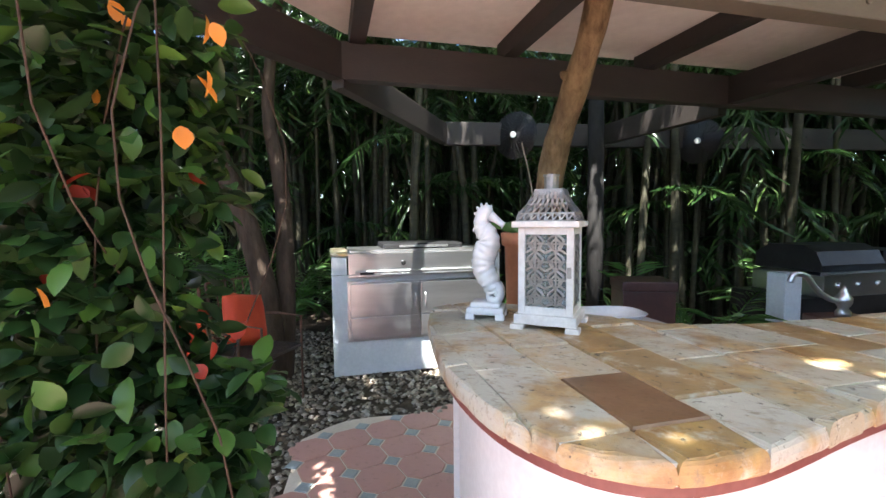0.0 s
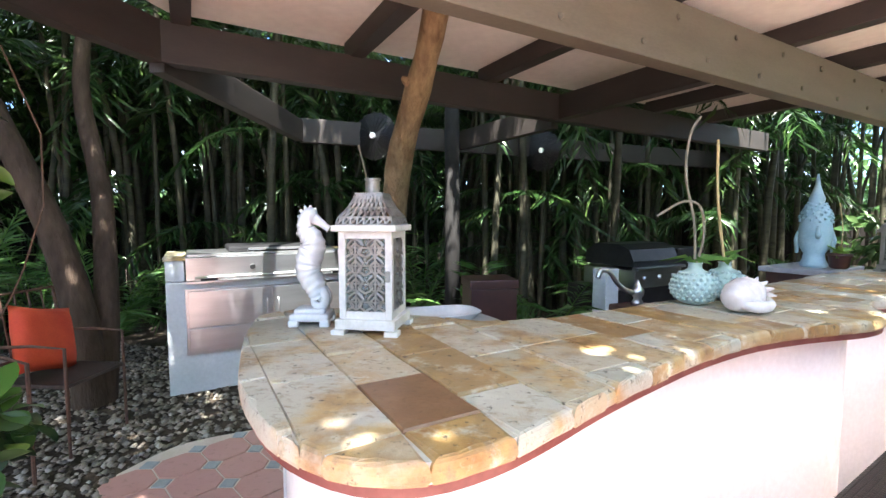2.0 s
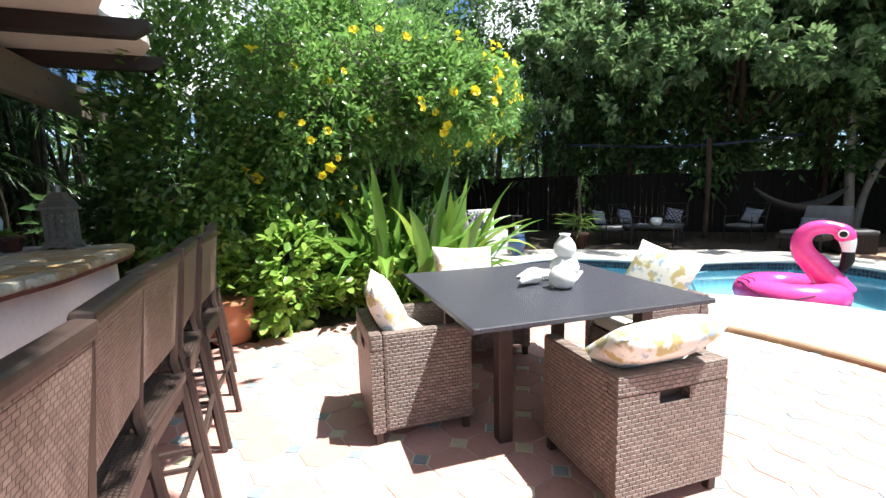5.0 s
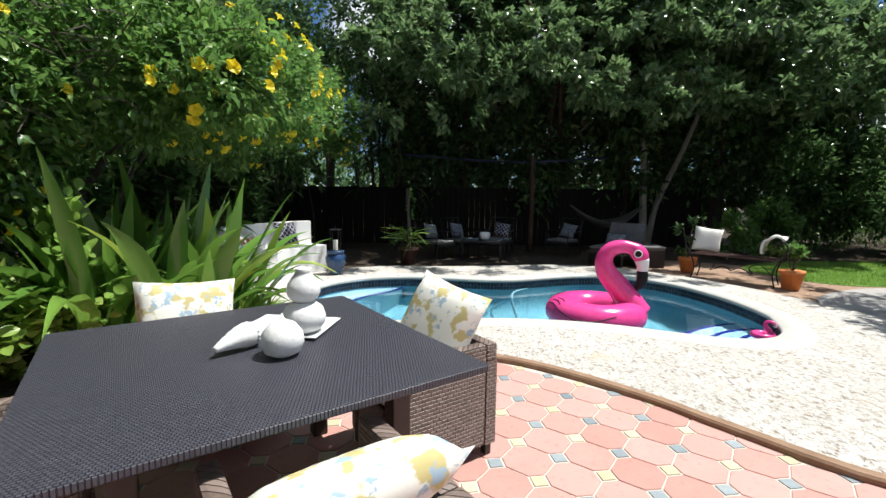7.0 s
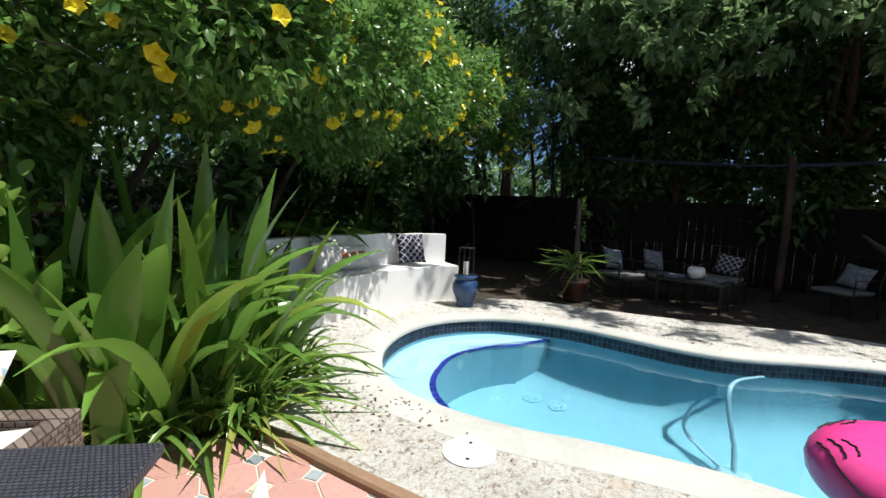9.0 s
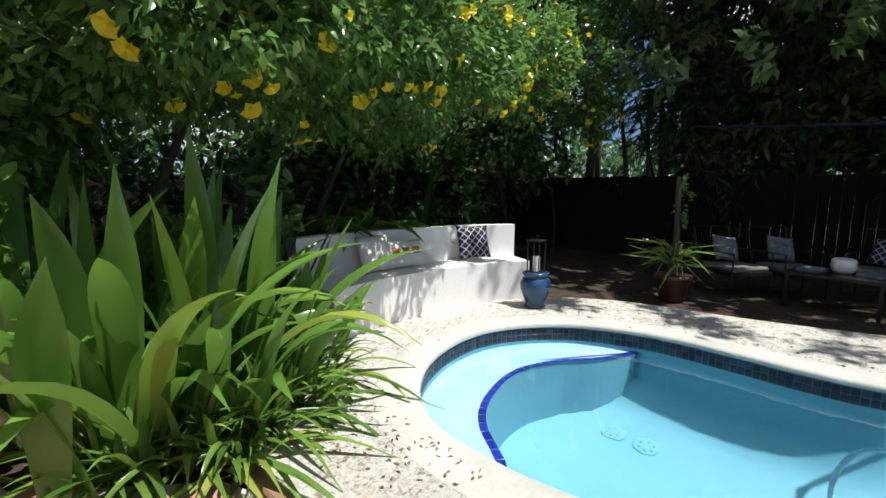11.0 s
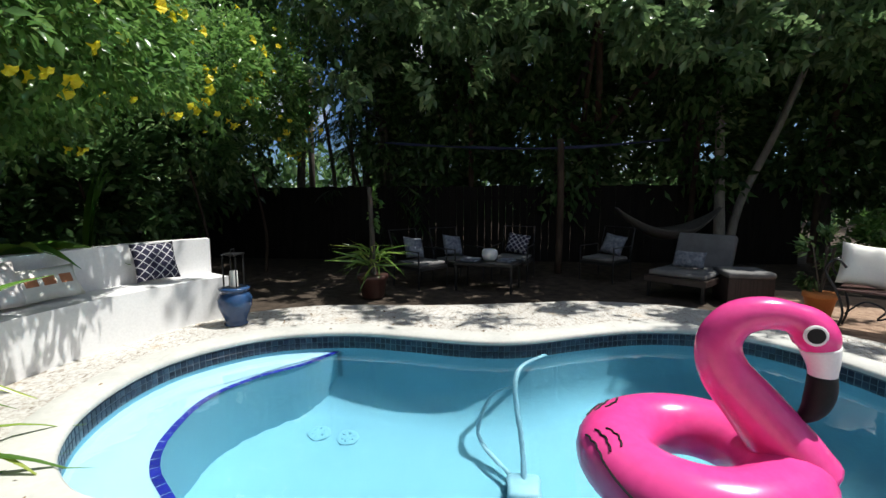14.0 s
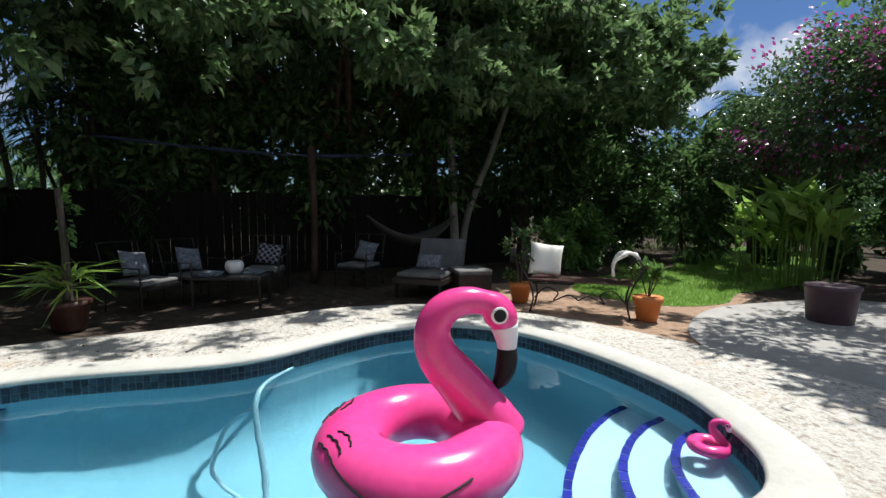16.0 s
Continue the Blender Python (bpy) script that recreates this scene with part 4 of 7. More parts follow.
# boughs over the seating corner
# leaf colour brightened to look sunlit
M["leaf_bough"] = leaf_mat("glossy_sunlit_leaves", (0.03, 0.07, 0.03), (0.17, 0.27, 0.11), (0.34, 0.42, 0.20), gloss=0.18, trans=0.4)
for x, y, z in [(13.5, -.9, 6.9), (13.4, -3.2, 7.1), (13.2, -5.4, 7.2), (13.3, -7.8, 7.2)]:
    tree("tree", [([(x + 2.4, y - .4, 0), (x + 2.0, y - .4, 3.2), (x, y - .6, z)], .07)], [(5000, (x + 2.0, y - 1.2, z + .6), (1.5, 1.6, 1.2)), (750, (x - 1.8, y - 1.4, z + .8), (1.2, 1.5, .5))], (.20, .085), M["leaf_bough"], M["bark_dark"], "slender leafy tree leaning over the seating corner", group="trees over the seating")
# leafy sprays below them, in the brightened leaf colour as if sunlit
sprays = []
for k in range(120):
    y = 1.0 - 12.5 * ((k * .618) % 1.0)
    x = rng.uniform(12.3, 14.2)
    z = rng.uniform(3.0, 5.2) + .5 * (x - 12.3)
    sprays.append((rng.integers(150, 330), (x, y, z), (.55 * rng.uniform(.7, 1.3), .6 * rng.uniform(.7, 1.3), .42 * rng.uniform(.7, 1.4))))
tree("spreading_tree", [([(15.9, -3.9, 0), (15.6, -3.9, 2.6), (14.6, -3.6, 4.8), (13.2, -2.6, 5.6)], .09), ([(15.6, -3.9, 2.6), (14.8, -5.6, 4.4), (13.6, -8.2, 5.4)], .06), ([(15.6, -3.9, 2.4), (15.2, -1.8, 4.0), (14.0, .6, 5.2)], .06)],
     sprays, (.20, .095), M["leaf_bough"], M["bark_dark"], "spreading tree with sunlit leaf sprays behind the pool")
# the forked pale trunk
tree("forked_tree", [([(14.9, -6.1, 0), (14.95, -6.05, 1.2), (15.05, -6.0, 3.0), (15.0, -5.9, 6.0)], .12), ([(14.9, -6.2, 0), (14.95, -6.4, 1.2), (15.0, -7.0, 2.6), (15.1, -7.6, 4.2), (15.1, -8.1, 6.0)], .09)],
     [(5500, (14.6, -6.6, 6.0), (2.2, 2.0, 1.5))], (.17, .075), M["leaf_dark"], M["bark_pale"], "tree with a forked pale trunk behind the lounge chairs")
# the tree over the bar, which dapples the counter and stools
tree("shade_tree", [([(-3.4, -1.6, 0), (-3.0, -1.6, 2.2), (-1.2, -1.7, 4.2), (2.5, -.6, 5.0)], .16)],
     [(2500, (U.x * s + N.x * .45 + .38, U.y * s + N.y * .45 - 1.5, 4.9), (1.05, 1.05, .45)) for s in (-.6, .5, 1.6, 2.7, 3.8, 4.9)] + [(2400, (-.1, -1.1, 4.8), (1.0, .9, .4)), (2400, (-1.0, -.1, 4.9), (1.0, .9, .4)), (2600, (-1.5, -.7, 4.9), (1.2, 1.1, .5)), (1800, (-2.6, .2, 5.0), (1.0, 1.0, .5)), (2200, (-.4, 2.4, 4.9), (1.2, .9, .4)), (2200, (1.1, 3.2, 4.9), (1.2, .9, .4)), (1800, (2.6, 4.2, 4.9), (1.1, .9, .4))], (.17, .085), M["leaf_mid"], M["bark"], "broad leafy tree spreading over the bar", clump=26)
# high crowns over the palms behind the bar, added out of view for shade
for x, y in [(-4.2, 3.6), (-1.6, 6.2), (1.2, 7.6), (4.4, 8.6), (-5.8, .6)]:
    tree("tree", [([(x - .3, y + 1.4, 0), (x, y + 1.2, 3.0), (x, y, 6.0)], .15)], [(7500, (x + .6, y - 2.3, 6.3), (2.4, 2.1, 1.3)), (4500, (x - .4, y + 1.2, 3.6), (2.0, 1.2, 1.8))], (.20, .085), M["leaf_dark"], M["bark_grey"], "tall dark leafy tree at the garden's edge", group="trees round the garden")

# the twisted tree beside the gravel
TA_ = [([(-2.05, 1.95, 0), (-2.08, 1.95, .5), (-2.25, 1.9, 1.3), (-2.6, 1.75, 2.3), (-3.0, 1.6, 3.4)], .13), ([(-2.02, 2.0, 0), (-2.05, 2.1, .6), (-2.25, 2.3, 1.6), (-2.45, 2.35, 2.5), (-2.4, 2.5, 3.6)], .10)]
tree("twisted_tree", TA_, [(2500, (-2.9, 1.9, 3.9), (1.5, 1.2, .9))], (.14, .06), M["leaf_dark"], M["bark_dark"], "twisted brown tree rising from the gravel")

fence = empty("fence")
fbm = boxbm(0, -.012, 0, .146, .012, 1.62, bevel=.003)
fme = bpy.data.meshes.new("board")
fbm.to_mesh(fme)
fbm.free()
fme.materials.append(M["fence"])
for a, b in (((15.3, 8.0), (15.6, -8.0)), ((-6.8, 1.5), (-1.5, 8.2)), ((-1.5, 8.2), (6.0, 10.2)), ((6.0, 10.2), (15.3, 8.0))):
    a, b = Vector(a), Vector(b)
    L = (b - a).length
    m = Matrix.Translation((a.x, a.y, 0)) @ Matrix.Rotation(math.atan2(b.y - a.y, b.x - a.x), 4, "Z")
    for i in range(int(L / .15)):
        shared("board", fme, m @ Matrix.Translation((i * .15, .006 * (i % 2), -.03 + .02 * rng.uniform(-1, 1))), fence)
    bm = bmesh.new()
    for z in (.35, 1.3):
        box(bm, 0, .0195, z, L, .05, z + .08, m=m)
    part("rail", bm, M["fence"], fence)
tagged(fence, "weathered board fence behind the planting, its colour darkened for tree shade", "fence", kind="structure")

under = empty("understory_shrub")
crown("foliage", [(5000, (7.6, 3.7, 1.2), (2.4, .6, 1.2)), (3500, (5.6, 4.1, 1.3), (1.3, .6, 1.3)), (4000, (11.0, 3.3, 1.2), (1.5, .7, 1.3)), (2500, (12.2, 2.6, 2.6), (.8, .6, 1.2)), (2500, (13.6, 2.4, 3.6), (1.2, .7, 1.8)), (2200, (15.2, .6, 3.4), (.7, .8, 1.6)), (2600, (16.9, -1.4, 2.7), (.7, 1.6, 1.5)), (2600, (16.9, -4.4, 2.7), (.7, 1.6, 1.5)), (2600, (16.9, -7.2, 2.7), (.7, 1.6, 1.5)), (3200, (15.0, -11.0, 1.9), (.8, .9, 1.9)), (3200, (14.4, -9.6, 1.5), (.6, .8, 1.5)), (3000, (16.0, -13.0, 3.6), (.9, 1.2, 1.6))], .17, .08, M["leaf_dark"], under)
for x, y in ((6.8, 3.7), (7.6, 3.8), (8.4, 3.6), (5.6, 4.1), (11.0, 3.3), (12.2, 2.6), (13.6, 2.4), (15.9, .6)):
    bm = bmesh.new()
    tube(bm, smooth_path([(x, y, -.02), (x + .1, y, .7), (x - .1, y + .1, 1.8)], 3), [.03, .028, .026, .024, .022, .02, .018], 6, cap=False)
    part("stem", bm, M["bark_dark"], under, "", True)
tagged(under, "dark shrubs filling the space behind the bench", "shrub")
tree("side_tree", [([(6.4, -11.0, 0), (6.8, -10.6, 2.4), (7.9, -9.4, 4.4)], .14)], [(5200, (8.3, -9.3, 4.8), (1.9, 1.6, .9)), (2600, (7.0, -8.4, 4.9), (1.6, 1.2, .7))], (.16, .075), M["leaf_mid"], M["bark_grey"], "leafy tree shading the path beside the pool")
# distant greenery all round
a_ = rng.uniform(0, 2 * math.pi, 26000)
r_ = rng.uniform(24, 31, 26000)
z_ = rng.uniform(0, 1, 26000) * (3.2 + 1.3 * np.sin(a_ * 7) + .8 * np.sin(a_ * 17))
P_ = np.stack([5 + r_ * np.cos(a_), -2 + r_ * np.sin(a_), z_], axis=1)
far_green = leaf_mesh("far_trees", P_, rng.normal(size=P_.shape), .75, .34, M["leaf_dark"])
tagged(far_green, "distant belt of garden trees", "trees", kind="stuff")


# ---- things on and round the bar ----
M["white_glaze"] = plain("white_glaze", (0.72, 0.73, 0.72), (0.80, 0.80, 0.79), 6.0, 0.25, bump=0.05)
M["white_wood"] = plain("distressed_white_wood", (0.58, 0.55, 0.50), (0.76, 0.74, 0.70), 14.0, 0.7, bump=0.3, fine=70.0)
M["pewter"] = plain("aged_pewter", (0.22, 0.205, 0.19), (0.36, 0.34, 0.31), 25.0, 0.45, 0.7, bump=0.2)
M["steel"] = plain("brushed_steel", (0.46, 0.47, 0.48), (0.60, 0.61, 0.62), 2.0, 0.28, 0.95, bump=0.05, fine=90.0, stretch=(1, 1, 8))
M["black_metal"] = plain("black_metal", (0.012, 0.012, 0.013), (0.03, 0.03, 0.032), 10.0, 0.4, 0.4)
M["clay"] = plain("clay_pot", (0.36, 0.13, 0.06), (0.48, 0.20, 0.10), 6.0, 0.75)
M["box_brown"] = plain("oxblood_wood", (0.045, 0.018, 0.015), (0.085, 0.035, 0.028), 5.0, 0.45)
M["grey_stone"] = plain("grey_granite", (0.30, 0.30, 0.31), (0.44, 0.44, 0.45), 12.0, 0.4, fine=80.0)
M["celadon"] = plain("celadon_glaze", (0.34, 0.47, 0.44), (0.50, 0.62, 0.58), 8.0, 0.3, bump=0.1)
M["shell"] = plain("shell", (0.66, 0.58, 0.55), (0.78, 0.75, 0.74), 12.0, 0.55, bump=0.4, fine=50.0)
M["statue_blue"] = plain("weathered_blue_paint", (0.34, 0.52, 0.58), (0.50, 0.66, 0.70), 9.0, 0.6, bump=0.2)
M["stem"] = plain("dry_stem", (0.16, 0.13, 0.09), (0.30, 0.26, 0.18), 20.0, 0.7)
M["yellow_cane"] = plain("yellow_stake", (0.42, 0.30, 0.12), (0.55, 0.42, 0.2), 20.0, 0.6)
M["red_cloth"] = plain("red_canvas", (0.52, 0.045, 0.02), (0.66, 0.09, 0.03), 6.0, 0.8, bump=0.2, fine=120.0)


def pebble_mat():
    k = Mat("river_pebbles")
    col = k.ramp(k.island(), [(0.0, (0.06, 0.05, 0.04)), (0.35, (0.16, 0.13, 0.095)), (0.7, (0.26, 0.22, 0.165)), (1.0, (0.46, 0.42, 0.36))])
    col = k.mix(0.25, col, k.ramp(k.noise(40.0, 4), [(0.3, (0.10, 0.085, 0.07)), (0.7, (0.45, 0.40, 0.33))]))
    return k.done(col, 0.6)


M["pebble"] = pebble_mat()


def glass_mat(name, col=(0.75, 0.85, 0.85), rough=0.05):
    k = Mat(name)
    k.b.inputs["Transmission Weight"].default_value = 0.85
    k.b.inputs["IOR"].default_value = 1.45
    return k.done(col, rough)


M["glass"] = glass_mat("lantern_glass")


def seahorse(m):
    """One plain cast figure: footed block, coiled tail, ringed belly, bent neck, long snout."""
    bm = bmesh.new()
    path = smooth_path([(.035, 0, .10), (.02, 0, .14), (-.01, 0, .19), (-.012, 0, .24), (.008, 0, .29), (.004, 0, .325), (-.022, 0, .355), (-.022, 0, .39), (.0, 0, .41), (.02, 0, .402)], 8)
    n = len(path)
    rad = []
    for i in range(n):
        u = i / (n - 1)
        r = float(np.interp(u, (0, .15, .35, .5, .62, .72, .82, .92, 1), (.036, .048, .056, .052, .040, .034, .036, .036, .022)))
        rad.append(r + (.0035 if i % 4 < 2 and u < .74 else 0))
    tube(bm, path, rad, 16)
    tube(bm, [(.012, 0, .405), (.045, 0, .388), (.075, 0, .368), (.082, 0, .362)], [.026, .016, .013, .017], 10)
    for k in range(6):
        a = radians(50 + 30 * k)
        c = Vector((-.008, 0, .402))
        e = Vector((math.cos(a), 0, math.sin(a)))
        tube(bm, [c + e * .03, c + e * .052], [.013, .005], 6)
    for k in range(8):
        z = .17 + .025 * k
        x = float(np.interp(z, (.14, .19, .24, .29, .325, .355), (.02, -.01, -.012, .008, .004, -.022)))
        tube(bm, [(x - .045, 0, z), (x - .066 + .002 * k, 0, z + .006)], [.011, .004], 6)
    for s in (-1, 1):
        coil = [(.035 + .038 * (1 - .8 * t) * math.cos(2.2 - 9 * t), s * (.012 + .012 * t), .095 + .038 * (1 - .8 * t) * math.sin(2.2 - 9 * t)) for t in np.linspace(0, 1, 22)]
        tube(bm, coil, [.026 - .016 * i / 21 for i in range(22)], 8)
    for sx in (-1, 1):
        for sy in (-1, 1):
            box(bm, sx * .07 - .022, sy * .045 - .018, 0, sx * .07 + .022, sy * .045 + .018, .026, bevel=.006)
    box(bm, -.088, -.06, .018, .088, .06, .048, bevel=.01)
    box(bm, -.07, -.05, .044, .07, .05, .066, bevel=.01)
    ob = link("seahorse_figurine", bm, M["white_glaze"], smooth=True)
    ob.matrix_world = m
    return tagged(ob, "white glazed seahorse figurine on a footed base", "figurine")


seahorse(pose(.40, .655, TOP, 0, 0, 12) @ Matrix.Diagonal((.76, 1.0, .92, 1)))


def lattice(bm, w, h, x0, z0, y, d=0.004):
    """Cut-out scrollwork: rows of crossed arcs and buds within a w by h field."""
    nx, nz = 2, 4
    cw, chh = w / nx, h / nz
    for i in range(nx):
        for j in range(nz):
            cx, cz = x0 + cw * (i + .5), z0 + chh * (j + .5)
            for sx in (-1, 1):
                pts = [(cx + sx * cw * .5, y, cz - chh * .5), (cx + sx * cw * .12, y, cz - chh * .2), (cx + sx * cw * .38, y, cz + chh * .15), (cx + sx * cw * .05, y, cz + chh * .5)]
                tube(bm, smooth_path(pts, 3), d, 4, cap=False)
                pts = [(cx, y, cz - chh * .45), (cx + sx * cw * .3, y, cz - chh * .1), (cx, y, cz + chh * .3)]
                tube(bm, smooth_path(pts, 3), d * .9, 4, cap=False)
            tube(bm, [(cx, y, cz - chh * .5), (cx, y, cz + chh * .5)], d * .9, 4, cap=False)
            tube(bm, [(cx - cw * .5, y, cz), (cx + cw * .5, y, cz)], d * .7, 4, cap=False)
    return bm


def lantern(m, name, w, h, wood, metal, label, door=True):
    """A square garden lantern: feet, four posts, latticed glass sides, a pierced ogee roof."""
    L = empty(name, m)
    b = w / 2
    part("base", boxbm(-b - .012, -b - .012, .018, b + .012, b + .012, .05, bevel=.004), wood, L)
    for sx in (-1, 1):
        for sy in (-1, 1):
            part("foot", boxbm(sx * b - .022, sy * b - .022, 0, sx * b + .022, sy * b + .022, .0178, bevel=.003), wood, L)
            part("post", boxbm(sx * (b - .011) - .011, sy * (b - .011) - .011, .0503, sx * (b - .011) + .011, sy * (b - .011) + .011, h, bevel=.002), wood, L)
    part("cornice", boxbm(-b - .018, -b - .018, h + .0003, b + .018, b + .018, h + .02, bevel=.004), wood, L)
    for k in range(4):
        R = Matrix.Rotation(k * math.pi / 2, 4, "Z")
        p = part("side_frame", boxbm(-b + .0225, -b + .002, .0506, b - .0225, -b + .016, .075, m=R), wood, L)
        part("side_frame", boxbm(-b + .0225, -b + .002, h - .022, b - .0225, -b + .016, h - .0003, m=R), wood, L)
        part("pane", boxbm(-b + .0225, -b + .010, .0755, b - .0225, -b + .012, h - .0225, m=R), M["glass"], L)
        bm = lattice(bmesh.new(), w - .046, h - .10, -b + .023, .077, -b + .006, .0045)
        bmesh.ops.transform(bm, matrix=R, verts=bm.verts)
        part("lattice", bm, metal, L, "cut-out scrollwork")
    bm = bmesh.new()
    prof = [(b + .005, h + .021), (b * .98, h + .045), (b * .72, h + .075), (b * .55, h + .105), (b * .5, h + .12)]
    rings = [[bm.verts.new((sx * r, sy * r, z)) for sx, sy in ((-1, -1), (1, -1), (1, 1), (-1, 1))] for r, z in prof]
    for i in range(4):
        R = Matrix.Rotation(i * math.pi / 2, 4, "Z")
        for (r0, z0), (r1, z1) in zip(prof, prof[1:]):
            for u in np.linspace(-1, 1, 9):
                tube(bm, [R @ Vector((u * r0, -r0, z0)), R @ Vector((u * r1, -r1, z1))], .0038, 4, cap=False)
                tube(bm, [R @ Vector((u * r0, -r0, z0)), R @ Vector((min(1, u + .25) * r1, -r1, z1))], .003, 4, cap=False)
            tube(bm, [R @ Vector((-r0, -r0, z0)), R @ Vector((r0, -r0, z0))], .004, 4, cap=False)
    bmesh.ops.delete(bm, geom=[v for r in rings for v in r], context="VERTS")
    box(bm, -b * .52, -b * .52, h + .116, b * .52, b * .52, h + .124)
    part("roof", bm, metal, L, "pierced metal ogee roof")
    part("chimney", lathebm([(.024, h + .1245), (.024, h + .165), (.027, h + .166), (.027, h + .172), (.02, h + .173)], 16), metal, L)
    if door:
        part("latch", boxbm(b - .02, -b - .006, h * .52, b - .006, -b - .0005, h * .52 + .035, bevel=.002), metal, L)
    return tagged(L, label, "lantern")


lantern(pose(.638, .625, TOP, 0, 0, 1), "lantern", .175, .33, M["white_wood"], M["pewter"], "distressed white wooden lantern with scroll lattice and pewter roof")
lantern(pose(3.65, 2.75, TOP, 0, 0, 35), "lantern", .15, .27, M["pewter"], M["pewter"], "small grey metal lantern at the end of the bar", False)

# terracotta pot behind the seahorse, on the lower worktop
WT = .88
WTOP = [(.42, .99), (.72, .89), (1.0, .83), (1.28, 1.0), (1.0, 1.5), (.75, 1.8), (.2, 1.65), (.1, 1.2)]
wt = empty("lower_worktop")
part("slab", prism(WTOP, WT - .04, WT), M["grey_stone"], wt, "grey granite")
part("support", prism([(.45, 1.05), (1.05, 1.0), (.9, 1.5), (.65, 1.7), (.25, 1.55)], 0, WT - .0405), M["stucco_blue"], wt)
tagged(wt, "low grey granite worktop behind the bar", "worktop")


def pot(name, m, prof, mat, label, cat="pot", seg=24, soil=None):
    p = empty(name, m)
    part("body", lathebm(prof, seg), mat, p, "", True)
    if soil:
        part("soil", lathebm([(soil[0], soil[1] - .02), (soil[0], soil[1])], 16), M["soil"], p)
    return tagged(p, label, cat)


tp = pot("terracotta_pot", pose(.42, 1.15, WT), [(.075, 0), (.095, .02), (.105, .38), (.12, .385), (.125, .44), (.115, .445), (.11, .40)], M["clay"], "tall terracotta pot with a small orchid, on the worktop", soil=(.1, .41))
bm = bmesh.new()
tube(bm, smooth_path([(0, 0, .4), (.02, .01, .6), (-.03, .0, .85)], 4), .004, 5)
part("stem", bm, M["stem"], tp)
leaf_mesh("foliage", [(0, 0, .42)] * 5, [(math.cos(a), math.sin(a), .5) for a in (0.3, 1.5, 2.6, 3.9, 5.1)], .2, .05, M["leaf_mid"], tp, droop=.4)

# shallow white tray
bm = bmesh.new()
ol = [(.20 * math.copysign(abs(math.cos(a)) ** .6, math.cos(a)), .13 * math.copysign(abs(math.sin(a)) ** .6, math.sin(a))) for a in np.linspace(0, 2 * math.pi, 33)[:-1]]
rr = [[bm.verts.new((x * k, y * k, z)) for x, y in ol] for k, z in ((.62, 0), (.8, .012), (1.0, .05), (1.02, .052), (.98, .046), (.78, .018), (.6, .008))]
for a, b in zip(rr, rr[1:]):
    for i in range(32):
        bm.faces.new((a[i], a[(i + 1) % 32], b[(i + 1) % 32], b[i]))
bm.faces.new(rr[0][::-1])
bm.faces.new(rr[-1])
ob = link("serving_tray", bm, M["white_glaze"], smooth=True)
ob.matrix_world = pose(.72, 1.40, WT, 0, 0, 30)
tagged(ob, "shallow white serving tray on the worktop", "tray")

# brown chest behind the worktop
ch = empty("planter_box", pose(.86, 2.72, 0, 0, 0, 20))
part("body", boxbm(-.18, -.16, 0, .18, .16, .86, bevel=.008), M["box_brown"], ch)
part("lid", boxbm(-.19, -.17, .8605, .19, .17, .93, bevel=.01), M["box_brown"], ch, "oxblood lid")
tagged(ch, "dark oxblood wooden box standing behind the bar", "box")


# grill island
def grill_island():
    g = empty("grill_island", Matrix.Translation((-1.577, 2.17, 0)) @ Matrix.Rotation(math.atan2(U.y, U.x), 4, "Z"))
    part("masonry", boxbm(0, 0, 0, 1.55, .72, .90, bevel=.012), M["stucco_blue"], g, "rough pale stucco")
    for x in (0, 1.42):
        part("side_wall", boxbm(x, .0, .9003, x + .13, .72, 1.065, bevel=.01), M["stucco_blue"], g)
        part("coping_stone", boxbm(x - .01, -.01, 1.0653, x + .14, .73, 1.095, bevel=.006), M["counter_tile"], g)
    part("door_frame", boxbm(.13, -.012, .31, 1.42, -.0004, .84, bevel=.004), M["steel"], g)
    for k in range(2):
        x = .15 + k * .63
        d = part("door", boxbm(x, -.030, .53, x + .615, -.0125, .82, bevel=.004), M["steel"], g, "brushed steel door")
        bm = bmesh.new()
        tube(bm, smooth_path([(x + .58 - k * .54, -.03, .60), (x + .58 - k * .54, -.05, .62), (x + .58 - k * .54, -.05, .70), (x + .58 - k * .54, -.03, .72)], 3), .006, 6)
        part("handle", bm, M["steel"], d)
        part("drawer", boxbm(x, -.026, .33, x + .615, -.0125, .52, bevel=.004), M["steel"], g, "brushed steel drawer")
    part("ledge", boxbm(.14, -.05, .882, 1.41, -.0006, .902, bevel=.003), M["steel"], g)
    part("firebox", boxbm(.14, -.035, .9025, 1.41, .6, 1.09, bevel=.006), M["steel"], g, "brushed steel grill front")
    bm = bmesh.new()
    tube(bm, [(.2, -.06, .93), (1.35, -.06, .93)], .01, 6)
    part("front_rail", bm, M["steel"], g)
    for x in (.24, 1.28):
        part("latch", boxbm(x, -.062, .905, x + .12, -.036, .925, bevel=.004), M["black_metal"], g)
    part("knob", lathebm([(.02, 0), (.022, .015), (.016, .02)], 14), M["black_metal"], g).matrix_basis = pose(.62, -.036, 1.0, 90)
    part("lid", boxbm(.15, -.02, 1.0905, 1.40, .58, 1.115, bevel=.01), M["steel"], g)
    part("griddle_cover", boxbm(.45, .05, 1.1155, 1.2, .52, 1.165, bevel=.02), M["black_metal"], g, "dark flat cover with steel trim")
    part("cover_handle", boxbm(.6, .02, 1.13, 1.05, .0495, 1.15, bevel=.005), M["steel"], g)
    return tagged(g, "pale stucco outdoor grill island with steel doors", "grill")


grill_island()


